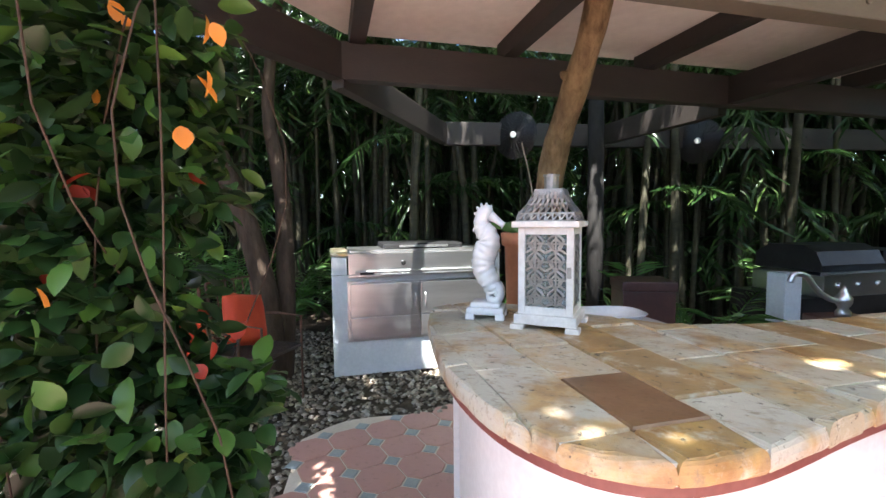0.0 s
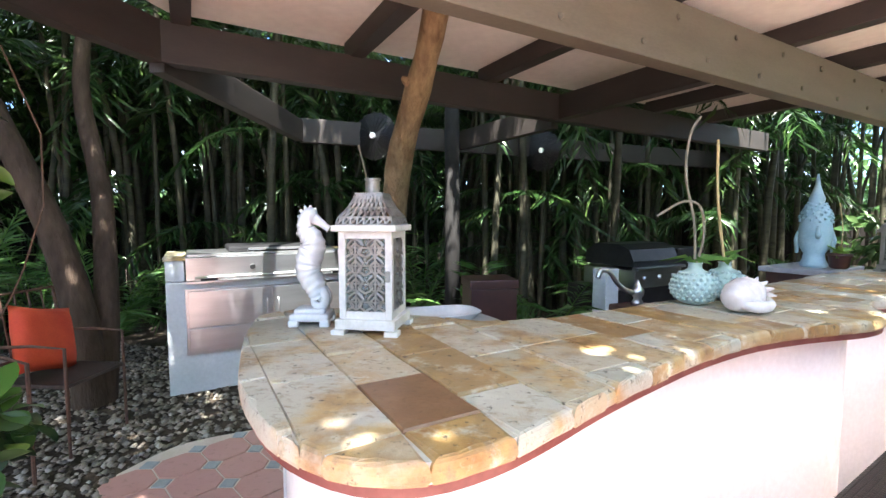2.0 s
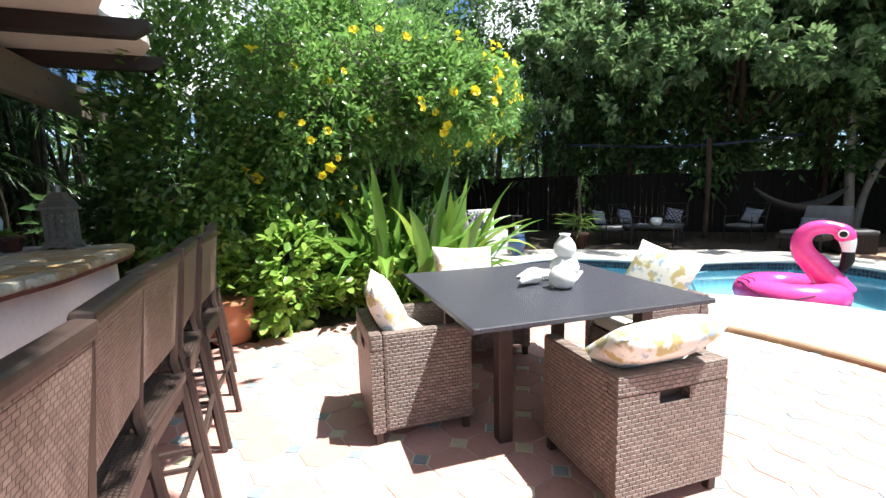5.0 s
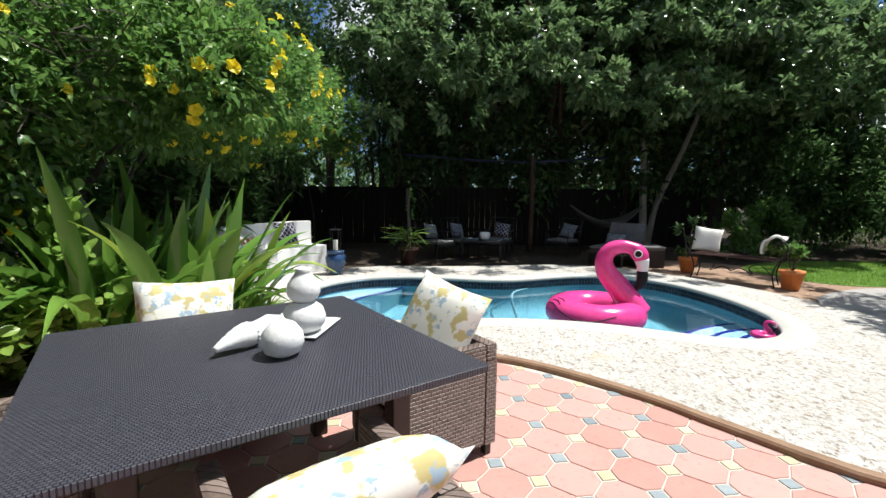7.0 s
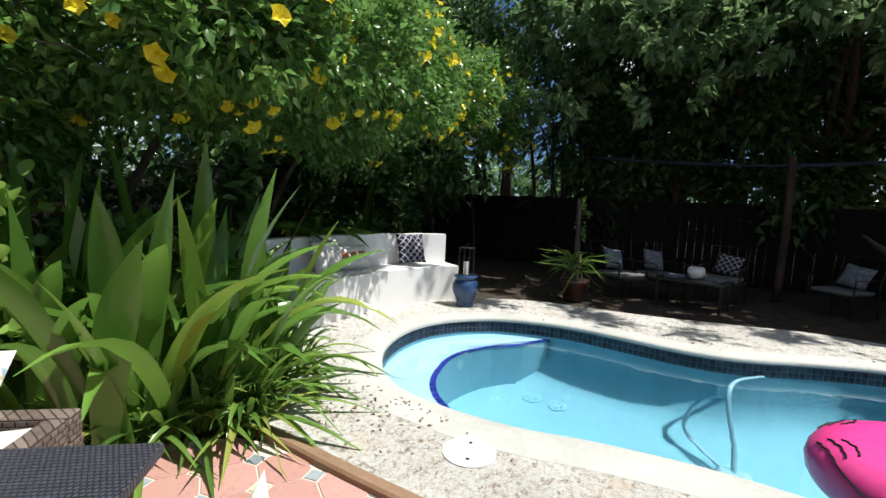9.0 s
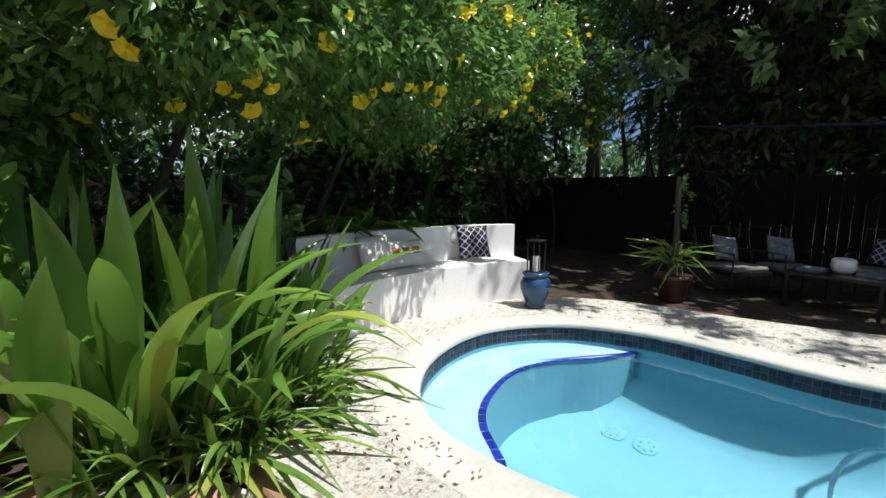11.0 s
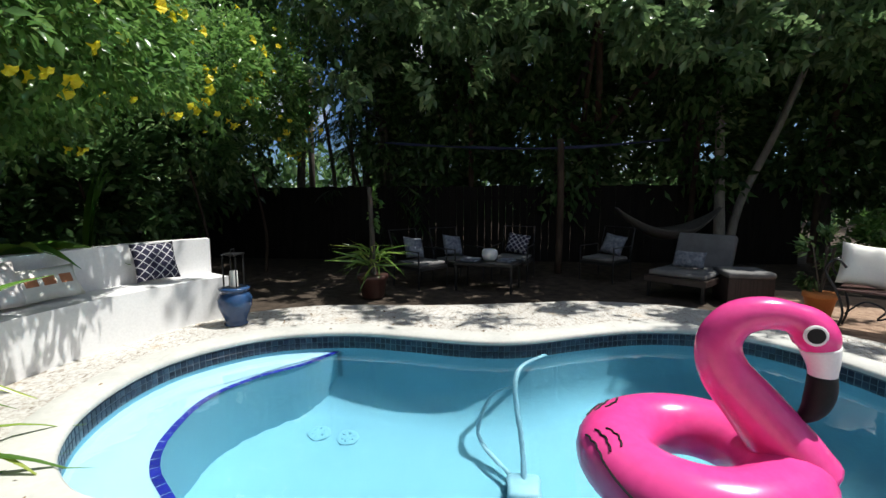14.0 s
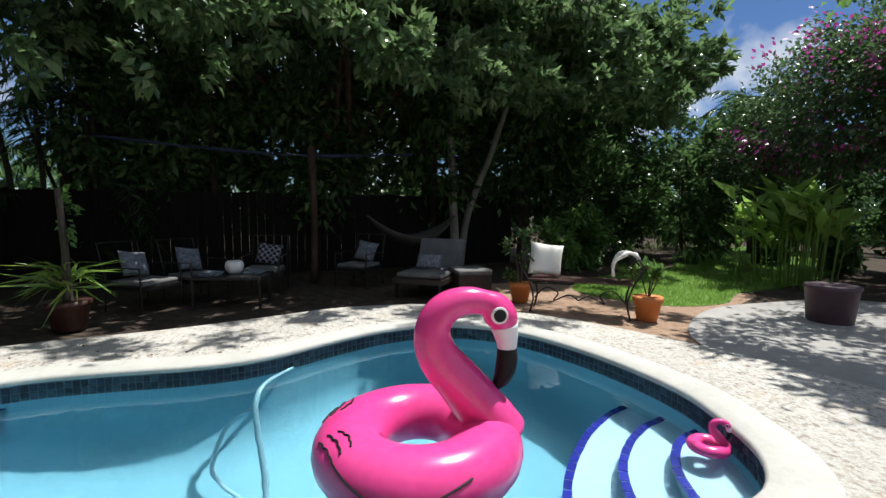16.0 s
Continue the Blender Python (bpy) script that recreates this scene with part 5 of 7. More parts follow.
def grill_two():
    g = empty("grill_island", Matrix.Translation((1.87, 3.44, 0)) @ Matrix.Rotation(math.atan2(U.y, U.x), 4, "Z"))
    part("cabinet", boxbm(.171, 0, 0, 1.7, .65, .72, bevel=.012), M["black_metal"], g)
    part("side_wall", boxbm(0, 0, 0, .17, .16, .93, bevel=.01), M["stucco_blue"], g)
    part("firebox", boxbm(.36, -.03, .7205, 1.08, .6, .90, bevel=.01), M["steel"], g)
    part("shelf", boxbm(.35, -.07, .9005, 1.09, .0, .925, bevel=.006), M["steel"], g)
    bm = bmesh.new()
    pr = [(.0, .9255), (-.0, .98), (.05, 1.09), (.16, 1.14), (.45, 1.14), (.58, 1.06), (.58, .9255)]
    lo = [bm.verts.new((.37, y, z)) for y, z in pr]
    hi = [bm.verts.new((1.07, y, z)) for y, z in pr]
    for i in range(7):
        bm.faces.new((lo[i], lo[(i + 1) % 7], hi[(i + 1) % 7], hi[i]))
    bm.faces.new(lo[::-1])
    bm.faces.new(hi)
    bmesh.ops.recalc_face_normals(bm, faces=bm.faces)
    part("hood", bm, M["black_metal"], g, "black closed hood")
    part("burner_box", boxbm(1.12, .05, .7205, 1.6, .55, 1.08, bevel=.01), M["black_metal"], g, "dark metal side box")
    for k in range(3):
        part("knob", lathebm([(.022, 0), (.024, .015), (.016, .025)], 12), M["steel"], g).matrix_basis = pose(.5 + .22 * k, -.031, .82, 90)
    return tagged(g, "white stucco island with a black hooded grill", "grill")


grill_two()

# sink tap behind the counter
tap = empty("tap", pose(1.775, 1.90, 0, 0, 0, 30))
part("pedestal", boxbm(-.12, -.10, 0, .12, .10, .90, bevel=.01), M["box_brown"], tap)
part("body", lathebm([(.03, .9005), (.032, .92), (.02, .94), (.034, .965), (.036, .99), (.02, 1.01), (.012, 1.03), (.004, 1.05)], 16), M["steel"], tap, "pewter-coloured tap", True)
bm = bmesh.new()
tube(bm, smooth_path([(0, 0, .975), (-.07, .0, .985), (-.14, 0, 1.03), (-.2, 0, 1.10), (-.26, 0, 1.11), (-.28, 0, 1.07)], 5), .014, 8)
part("spout", bm, M["steel"], tap, "", True)
tagged(tap, "brushed metal sink tap with a curved spout", "tap")


# pitted celadon vases with orchids
def vase(m, s):
    v = empty("vase", m)
    prof = [(.035, 0), (.07, .015), (.098, .055), (.10, .085), (.085, .125), (.05, .155), (.03, .168), (.028, .19), (.034, .195), (.03, .197), (.024, .185)]
    bm = lathebm([(r * s, z * s) for r, z in prof], 24)
    for j in range(7):
        z = .03 + j * .019
        r = np.interp(z, [p[1] for p in prof[:8]], [p[0] for p in prof[:8]])
        for k in range(18):
            a = 2 * math.pi * (k + .5 * (j % 2)) / 18
            bmesh.ops.create_icosphere(bm, subdivisions=1, radius=.0105 * s, matrix=Matrix.Translation((r * s * math.cos(a), r * s * math.sin(a), z * s)))
    part("body", bm, M["celadon"], v, "", True)
    return tagged(v, "celadon vase covered in small knobs, on the bar", "vase", "vases on the bar")


v1 = vase(pose(1.86, 1.29, TOP), .92)
v2 = vase(pose(2.03, 1.42, TOP), .88)
for v, st_ in ((v1, [[(0, 0, .15), (-.01, 0, .35), (-.05, .0, .55), (-.04, 0, .72), (.0, 0, .80)], [(0, 0, .15), (.03, 0, .3), (.01, 0, .42), (-.06, .0, .44), (-.16, 0, .38)]]), (v2, [[(0, 0, .15), (-.04, 0, .45), (-.05, 0, .72)]])):
    for i, p in enumerate(st_):
        bm = bmesh.new()
        tube(bm, smooth_path(p, 5), .0055 if v is v1 else .006, 6)
        part("stem", bm, M["stem"] if v is v1 else M["yellow_cane"], v)
    leaf_mesh("leaf", [(0, 0, .17)] * 6, [(math.cos(a), math.sin(a), .7) for a in (0.2, 1.2, 2.4, 3.3, 4.4, 5.4)], .13, .042, M["leaf_mid"], v, droop=.75, fold=.3)

# conch shell
bm = bmesh.new()
path = smooth_path([(-.11, 0, .04), (-.05, 0, .055), (.02, 0, .065), (.08, 0, .075), (.13, 0, .085)], 5)
tube(bm, path, [.012 + .058 * math.sin(math.pi * min(1, .12 + .9 * i / (len(path) - 1)) ** 1.0) * (1 + .12 * (i % 3)) for i in range(len(path))], 12)
for k in range(8):
    a = radians(20 + 28 * k)
    x = .02 + .012 * k
    tube(bm, [(x, .045 * math.cos(a), .07 + .045 * math.sin(a)), (x + .015, .085 * math.cos(a), .07 + .075 * math.sin(a))], [.018, .003], 6)
tube(bm, smooth_path([(-.09, -.02, .03), (-.03, -.08, .02), (.05, -.085, .025), (.1, -.04, .05)], 4), [.012, .018, .022, .026, .028, .028, .028, .026, .024, .022, .018, .014, .01], 8)
zmin = min(v.co.z for v in bm.verts)
bmesh.ops.translate(bm, vec=(0, 0, -zmin), verts=bm.verts)
ob = link("conch_shell", bm, M["shell"], smooth=True)
ob.matrix_world = pose(1.99, 1.14, TOP, 0, 0, 38) @ Matrix.Scale(.85, 4)
tagged(ob, "large pale spiny conch shell on the bar", "shell")

# ledge behind the bar's end with a blue head statue and a potted plant
sd = empty("side_table", pose(3.42, 3.28, 0, 0, 0, 40))
part("top", boxbm(-.36, -.22, .97, .36, .22, 1.01, bevel=.008), M["grey_stone"], sd, "grey stone slab")
part("base", boxbm(-.32, -.18, 0, .32, .18, .9695, bevel=.008), M["box_brown"], sd)
tagged(sd, "dark side table with a stone slab behind the bar", "table")
bm = lathebm([(.085, 0), (.095, .02), (.075, .06), (.07, .10), (.095, .14), (.11, .20), (.112, .27), (.10, .34), (.085, .38), (.09, .40), (.075, .44), (.05, .47), (.055, .50), (.035, .55), (.018, .60), (.006, .68)], 20)
for sx in (-1, 1):
    tube(bm, [(sx * .10, 0, .26), (sx * .118, 0, .2), (sx * .112, 0, .1)], [.018, .02, .012], 8)
tube(bm, [(0, -.10, .30), (0, -.125, .235), (0, -.105, .215)], [.012, .02, .014], 8)
for k in range(60):
    z = .33 + .14 * (k / 60)
    a = k * 2.4
    r = .105 - .05 * max(0, (k - 20) / 40)
    bmesh.ops.create_icosphere(bm, subdivisions=1, radius=.013, matrix=Matrix.Translation((r * math.cos(a), r * math.sin(a), z)))
ob = link("statue", bm, M["statue_blue"], smooth=True)
ob.matrix_world = pose(3.40, 3.22, 1.01, 0, 0, -20) @ Matrix.Diagonal((.98, .98, 1.08, 1))
tagged(ob, "weathered pale blue head statue with a pointed crown", "statue")
pp = pot("potted_plant", pose(3.46, 3.02, 1.01), [(.045, 0), (.06, .01), (.07, .09), (.078, .095), (.078, .115), (.066, .118)], M["box_brown"], "small plant in a dark pot beside the statue", "plant", soil=(.06, .10))
pp.matrix_world = pose(3.52, 3.12, 1.01)
leaf_mesh("foliage", [(0, 0, .10)] * 16, rng.normal(size=(16, 3)) + [0, 0, 1.2], .11, .055, M["leaf_light"], pp)
bm = bmesh.new()
tube(bm, smooth_path([(0, 0, .1), (.01, 0, .3), (-.02, 0, .5)], 4), .004, 5)
part("stem", bm, M["yellow_cane"], pp)


# fans hung from the far beam
def fan(x, y, z, a):
    f = empty("wall_fan", pose(x, y, z, 0, 0, a))
    bm = bmesh.new()
    for r in (.23, .215, .20, .185, .17, .155, .14, .125, .11, .09, .07):
        pts = [(r * math.cos(t), -.05 - .04 * (1 - r / .23), r * math.sin(t)) for t in np.linspace(0, 2 * math.pi, 25)]
        tube(bm, pts, .0065, 4, cap=False)
    for k in range(24):
        t = 2 * math.pi * k / 24
        tube(bm, [(.03 * math.cos(t), -.095, .03 * math.sin(t)), (.15 * math.cos(t), -.075, .15 * math.sin(t)), (.23 * math.cos(t), -.045, .23 * math.sin(t)), (.15 * math.cos(t), .02, .15 * math.sin(t))], .005, 4, cap=False)
    part("cage", bm, M["black_metal"], f, "black wire cage")
    for k in range(3):
        bm = bmesh.new()
        pts = [(.03, -.03, -.05), (.15, -.005, -.16), (.225, -.045, .09), (.06, -.05, .07)]
        vs = [bm.verts.new(p) for p in pts] + [bm.verts.new((p[0], p[1] + .003, p[2])) for p in pts]
        for q in ((0, 1, 2, 3), (7, 6, 5, 4), (0, 4, 5, 1), (1, 5, 6, 2), (2, 6, 7, 3), (3, 7, 4, 0)):
            bm.faces.new([vs[i] for i in q])
        bmesh.ops.transform(bm, matrix=Matrix.Rotation(2 * math.pi * k / 3, 4, "Y"), verts=bm.verts)
        part("blade", bm, M["black_metal"], f)
    part("hub", lathebm([(.032, 0), (.032, .012), (.024, .016)], 16), M["white_glaze"], f, "pale round badge").matrix_basis = pose(0, -.095, 0, 90)
    part("motor", lathebm([(.06, -.09), (.065, -.02), (.05, .01)], 16), M["black_metal"], f).matrix_basis = pose(0, .0, 0, 90)
    bm = bmesh.new()
    tube(bm, [(0, .06, 0), (0, .10, .06), (0, .10, .20)], .014, 6)
    part("bracket", bm, M["black_metal"], f)
    return tagged(f, "black caged fan hung under the far beam", "fan", "fans of the bar")


fan(-.35, 3.62, 2.215, -10)
fan(1.33, 4.74, 2.185, -10)

# posts and the leaning trunk through the roof
bm = bmesh.new()
tube(bm, [(.40, 3.80, 0), (.39, 3.82, 1.2), (.38, 3.84, 2.6)], [.085, .08, .075], 10)
tagged(link("roof_post", bm, M["post_shaded"], smooth=True), "rough grey timber post carrying the far beam, coloured dark for canopy shade", "post")
bm = bmesh.new()
tp_ = smooth_path([(.12, 2.3, 0), (.25, 2.08, .9), (.39, 1.78, 1.67), (.545, 1.65, 2.10), (.67, 1.535, 2.46), (.80, 1.40, 3.2), (.8, 1.3, 4.6)], 4)
tube(bm, tp_, [.085 - .03 * i / len(tp_) + .004 * math.sin(i * 1.7) for i in range(len(tp_))], 10)
lt = empty("leaning_tree", pose(.12, 2.3, 0))
part("trunk", bm, M["bark_lichen"], lt, "lichened tan bark", True).matrix_parent_inverse = lt.matrix_world.inverted()
for i, a in ((7, 1.0), (12, 4.0), (16, 2.2)):
    bm = bmesh.new()
    p = tp_[i]
    d = Vector((math.cos(a), math.sin(a), .5))
    tube(bm, [p + d * .04, p + d * .085, p + d * .10], [.03, .022, .012], 8)
    part("branch_stub", bm, M["bark_lichen"], lt, "", True).matrix_parent_inverse = lt.matrix_world.inverted()
tagged(lt, "leaning lichened brown trunk growing up through the bar roof", "tree")

# soffit lamps and bolts
for s, t in ((1.9, -.62), (3.0, .55)):
    p = st(s, t, 2.5)
    d = empty("downlight", pose(p.x, p.y, 2.4995))
    part("trim_ring", lathebm([(.055, -.006), (.055, 0), (.045, 0), (.043, -.006)], 20), M["white_glaze"], d)
    part("lens", lathebm([(.042, -.004), (.042, 0)], 16), M["white_glaze"], d)
    tagged(d, "small round downlight set in the soffit", "light", "soffit lights")
bolt = lathebm([(.014, 0), (.014, .006), (.008, .01)], 8)
bme = bpy.data.meshes.new("bolt")
bolt.to_mesh(bme)
bolt.free()
bme.materials.append(M["beam_front"])
for i in range(26):
    p = st(.4 + i * .24, .046, 2.16 if i % 2 else 2.31)
    shared("bolt", bme, Matrix.Translation(p) @ N.to_track_quat("Z", "Y").to_matrix().to_4x4(), main)

# gravel beside the bar
octa = np.array([(1, 0, 0), (0, 1, 0), (-1, 0, 0), (0, -1, 0), (0, 0, 1), (0, 0, -1)], float)
of = np.array([(0, 1, 4), (1, 2, 4), (2, 3, 4), (3, 0, 4), (1, 0, 5), (2, 1, 5), (3, 2, 5), (0, 3, 5)])
cnt = 0
V_, F_ = [], []
while cnt < 9000:
    x, y = rng.uniform(-4.2, .4), rng.uniform(-.2, 3.4)
    if inside((x, y), PATIO):
        continue
    r = rng.uniform(.014, .034)
    a = rng.uniform(0, 6.28)
    sc = np.array([r, r * rng.uniform(.6, .9), r * rng.uniform(.4, .7)])
    q = octa * sc * rng.uniform(.85, 1.15, (6, 1))
    c, s_ = math.cos(a), math.sin(a)
    q = np.stack([q[:, 0] * c - q[:, 1] * s_, q[:, 0] * s_ + q[:, 1] * c, q[:, 2]], 1) + [x, y, -.018 + r * rng.uniform(.1, .7)]
    V_.append(q)
    F_.append(of + cnt * 6)
    cnt += 1
me = bpy.data.meshes.new("gravel")
me.from_pydata(np.concatenate(V_).tolist(), [], np.concatenate(F_).tolist())
me.materials.append(M["pebble"])
me.shade_smooth()
tagged(new("gravel", me), "rounded brown and cream river pebbles", "gravel", kind="stuff")

# vine in the foreground
vine = empty("climbing_vine")
for k in range(12):
    bm = bmesh.new()
    x, y = -.30 + rng.uniform(-.3, .3), -.30 + rng.uniform(-.25, .25)
    pts = smooth_path([(x, y, -.02), (x + rng.normal(scale=.1), y + rng.normal(scale=.1), .8), (x + rng.normal(scale=.2), y + rng.normal(scale=.2), 1.6), (x + rng.normal(scale=.25), y + rng.normal(scale=.25), 2.5)], 5)
    tube(bm, pts, .0022, 5, cap=False)
    part("stem", bm, M["bark_dark"], vine, "", True)

VINE = [(260, (-0.31, -0.34, 1.74), (0.21, 0.21, 0.26)), (260, (-0.22, -0.24, 1.79), (0.19, 0.19, 0.24)), (180, (-0.13, -0.14, 1.77), (0.16, 0.16, 0.20)), (260, (-0.30, -0.36, 1.47), (0.21, 0.21, 0.26)), (260, (-0.20, -0.25, 1.47), (0.19, 0.19, 0.24)), (150, (-0.16, -0.12, 1.48), (0.14, 0.14, 0.17)), (260, (-0.27, -0.37, 1.18), (0.21, 0.21, 0.26)), (260, (-0.17, -0.26, 1.17), (0.19, 0.19, 0.24)), (90, (-0.12, -0.20, 1.17), (0.09, 0.09, 0.16)), (70, (-.02, -0.17, .99), (0.08, 0.08, 0.08)), (45, (0.07, -0.09, 0.97), (0.06, 0.06, 0.08)), (260, (-0.29, -0.40, 0.92), (0.20, 0.20, 0.25)), (240, (-0.13, -0.32, 0.88), (0.18, 0.18, 0.22)), (200, (0.01, -0.26, 0.88), (0.16, 0.16, 0.20)), (110, (0.09, -0.22, 0.84), (0.10, 0.10, 0.13)), (60, (-0.14, -0.10, 1.63), (0.10, 0.10, 0.12))]
P_, D_ = [], []
for n_, c_, r_ in VINE + [(500, (-.75, -.55, 1.5), (.5, .4, 1.0)), (400, (-.55, -.25, .5), (.4, .35, .5)), (400, (-.5, -.3, 2.1), (.45, .4, .5))]:
    d_ = rng.normal(size=(n_, 3))
    d_ /= np.linalg.norm(d_, axis=1, keepdims=True)
    P_.append(np.array(c_) + d_ * np.array(r_) * rng.uniform(.3, 1.15, (n_, 1)))
    w_ = d_ * [.8, .8, .3] + rng.normal(scale=.6, size=(n_, 3))
    w_[:, 2] -= .15
    D_.append(w_)
oval_leaves("foliage", np.concatenate(P_), np.concatenate(D_), .074, .042, M["leaf_vine"], vine)
for p_, d_ in zip([(0.08, -0.20, 1.83), (0.10, -0.20, 1.81), (0.09, -0.21, 1.71), (0.07, -0.22, 1.70), (0.01, -0.22, 1.60), (-0.10, -0.29, 1.86), (-0.14, -0.32, 1.69), (-0.17, -0.42, 1.26)], [(.1, .1, -.9), (.3, .2, -.8), (0, .1, -1), (.5, .2, -.6), (.2, 0, -.8), (.3, .3, -.7), (.5, .1, -.7), (.3, .1, -.6)]):
    oval_leaves("orange_leaf", [p_], [d_], .07, .036, M["orange_leaf"], vine, label="withered orange leaf")
for p_, d_ in zip([(-0.16, -0.35, 1.47), (-0.18, -0.36, 1.46), (-0.16, -0.33, 1.47), (0.03, -0.23, 1.07), (0.06, -0.21, 1.08), (-0.04, -0.17, 1.51), (-0.22, -0.39, 1.28), (0.02, -0.12, 1.10)], [(.4, .1, -.5), (.3, .2, .4), (.4, .1, -.3), (.5, .2, -.6), (.2, 0, .5), (.3, .3, -.7), (.5, .1, -.3), (.3, .1, .4)]):
    oval_leaves("red_leaf", [p_], [d_], .065, .032, M["red_leaf"], vine, label="dark red leaf")
tagged(vine, "glossy green climbing vine with a few orange leaves", "vine")


# iron chairs with red cushions on the gravel
def iron_chair(m):
    c = empty("iron_chair", m)
    part("seat", boxbm(-.22, -.21, .42, .22, .21, .445, bevel=.008), M["wicker_dark"], c, "dark woven seat")
    for sx in (-1, 1):
        bm = bmesh.new()
        tube(bm, [(sx * .215, -.205, 0), (sx * .215, -.205, .66), (sx * .215, .0, .67), (sx * .215, .205, .66)], .010, 6)
        part("arm", bm, M["rust"], c)
        bm = bmesh.new()
        tube(bm, [(sx * .215, .205, 0), (sx * .215, .205, .5), (sx * .215, .27, .95)], .010, 6)
        part("leg", bm, M["rust"], c)
    for z in (.55, .95):
        bm = bmesh.new()
        y = .205 + (.065 * (z - .5) / .45)
        tube(bm, [(-.215, y, z), (.215, y, z)], .009, 6)
        part("rail", bm, M["rust"], c)
    for k in range(4):
        bm = bmesh.new()
        x = -.13 + .087 * k
        tube(bm, [(x, .212, .55), (x, .27, .95)], .006, 6)
        part("bar", bm, M["rust"], c)
    return tagged(c, "rusty iron garden chair on the gravel", "chair", "iron chairs")


M["rust"] = plain("rusty_iron", (0.07, 0.04, 0.03), (0.16, 0.085, 0.06), 30.0, 0.7, 0.3)
for x, y, a in ((-1.69, 1.48, 97), (-1.62, .86, 80)):
    B = pose(x, y, -.01, 0, 0, a)
    iron_chair(B)
    cushion("throw_cushion", B @ pose(0, .13, .655, -18, 14, 0), .42, .42, .13, M["red_cloth"], "plain red cushion propped on an iron chair", group="red cushions")
# hanging garden lamp
hl = empty("hanging_lamp", pose(-2.0, 1.1, 1.78))
part("shade", lathebm([(.055, -.12), (.06, -.03), (.03, .0), (.008, .03)], 14), M["white_glaze"], hl, "", True)
bm = bmesh.new()
tube(bm, [(0, 0, .02), (-.3, .3, .7)], .003, 5)
part("cord", bm, M["black_metal"], hl)
tagged(hl, "small pale lamp hanging in the tree", "lamp")


# ---- things on the table ----
TBL = Matrix.Translation(TC) @ Matrix.Rotation(TA, 4, "Z")
M["white_ceramic"] = plain("matt_white_ceramic", (0.70, 0.70, 0.69), (0.80, 0.80, 0.79), 9.0, 0.6, bump=0.2, fine=80.0)
tr = empty("square_plate", pose(4.872, -.459, .7455, 0, 0, -4) @ Matrix.Diagonal((.98, 1.2, 1, 1)))
bm = bmesh.new()
k = .17
rg = [[bm.verts.new((sx * r, sy * r, z)) for sx, sy in ((-1, -1), (1, -1), (1, 1), (-1, 1))] for r, z in ((k * .7, 0), (k, .012), (k, .016), (k * .68, .006))]
for a, b in zip(rg, rg[1:]):
    for i in range(4):
        bm.faces.new((a[i], a[(i + 1) % 4], b[(i + 1) % 4], b[i]))
bm.faces.new(rg[0][::-1])
bm.faces.new(rg[-1])
part("plate", bm, M["white_glaze"], tr)
tagged(tr, "flat white square plate on the table", "plate")


def urchin(name, m, prof, label):
    """A studded round vase."""
    v = empty(name, m)
    bm = lathebm(prof, 28)
    zs = [p[1] for p in prof]
    for j in range(9):
        z = zs[0] + (zs[-1] - zs[0]) * (.12 + .09 * j)
        r = np.interp(z, zs, [p[0] for p in prof])
        for i in range(14):
            a = 2 * math.pi * (i + .5 * (j % 2)) / 14
            bmesh.ops.create_icosphere(bm, subdivisions=1, radius=.0019, matrix=Matrix.Translation((r * math.cos(a), r * math.sin(a), z)))
    part("body", bm, M["white_ceramic"], v, "", True)
    return tagged(v, label, "vase")


urchin("vase", pose(4.805, -.56, .7525), [(.04, 0), (.075, .015), (.098, .05), (.10, .08), (.085, .12), (.06, .14), (.055, .145)], "squat white studded vase, the lower of a stacked pair")
urchin("vase", pose(4.805, -.56, .8980), [(.04, 0), (.065, .02), (.078, .05), (.07, .09), (.045, .125), (.03, .145), (.04, .16), (.036, .161), (.026, .148)], "pear-shaped white studded vase stacked on another")
urchin("round_ornament", pose(4.515, -.575, .7455) @ Matrix.Scale(.95, 4), [(.04, 0), (.075, .02), (.09, .06), (.085, .10), (.055, .14), (.02, .155), (.01, .165), (.002, .185)], "round white ceramic ornament on the table")
bm = bmesh.new()
path = smooth_path([(-.10, 0, .03), (-.06, 0, .04), (0, 0, .05), (.05, 0, .052), (.09, 0, .05), (.12, 0, .05)], 4)
tube(bm, path, [.006 + .046 * math.sin(math.pi * min(1, .05 + .92 * (i / (len(path) - 1)) ** 1.5)) * (1 + .10 * (i % 2)) for i in range(len(path))], 12)
for k in range(9):
    a = radians(10 + 24 * k)
    tube(bm, [(.04 + .004 * k, .035 * math.cos(a), .05 + .035 * math.sin(a)), (.05 + .004 * k, .062 * math.cos(a), .05 + .058 * math.sin(a))], [.014, .003], 6)
zmin = min(v.co.z for v in bm.verts)
bmesh.ops.translate(bm, vec=(0, 0, -zmin), verts=bm.verts)
ob = link("shell_ornament", bm, M["white_ceramic"], smooth=True)
ob.matrix_world = pose(4.545, -.365, .7455, 0, 0, -25)
tagged(ob, "white knobbly shell ornament on the table", "ornament")

# ---- strap-leaved plants at the edge of the patio ----


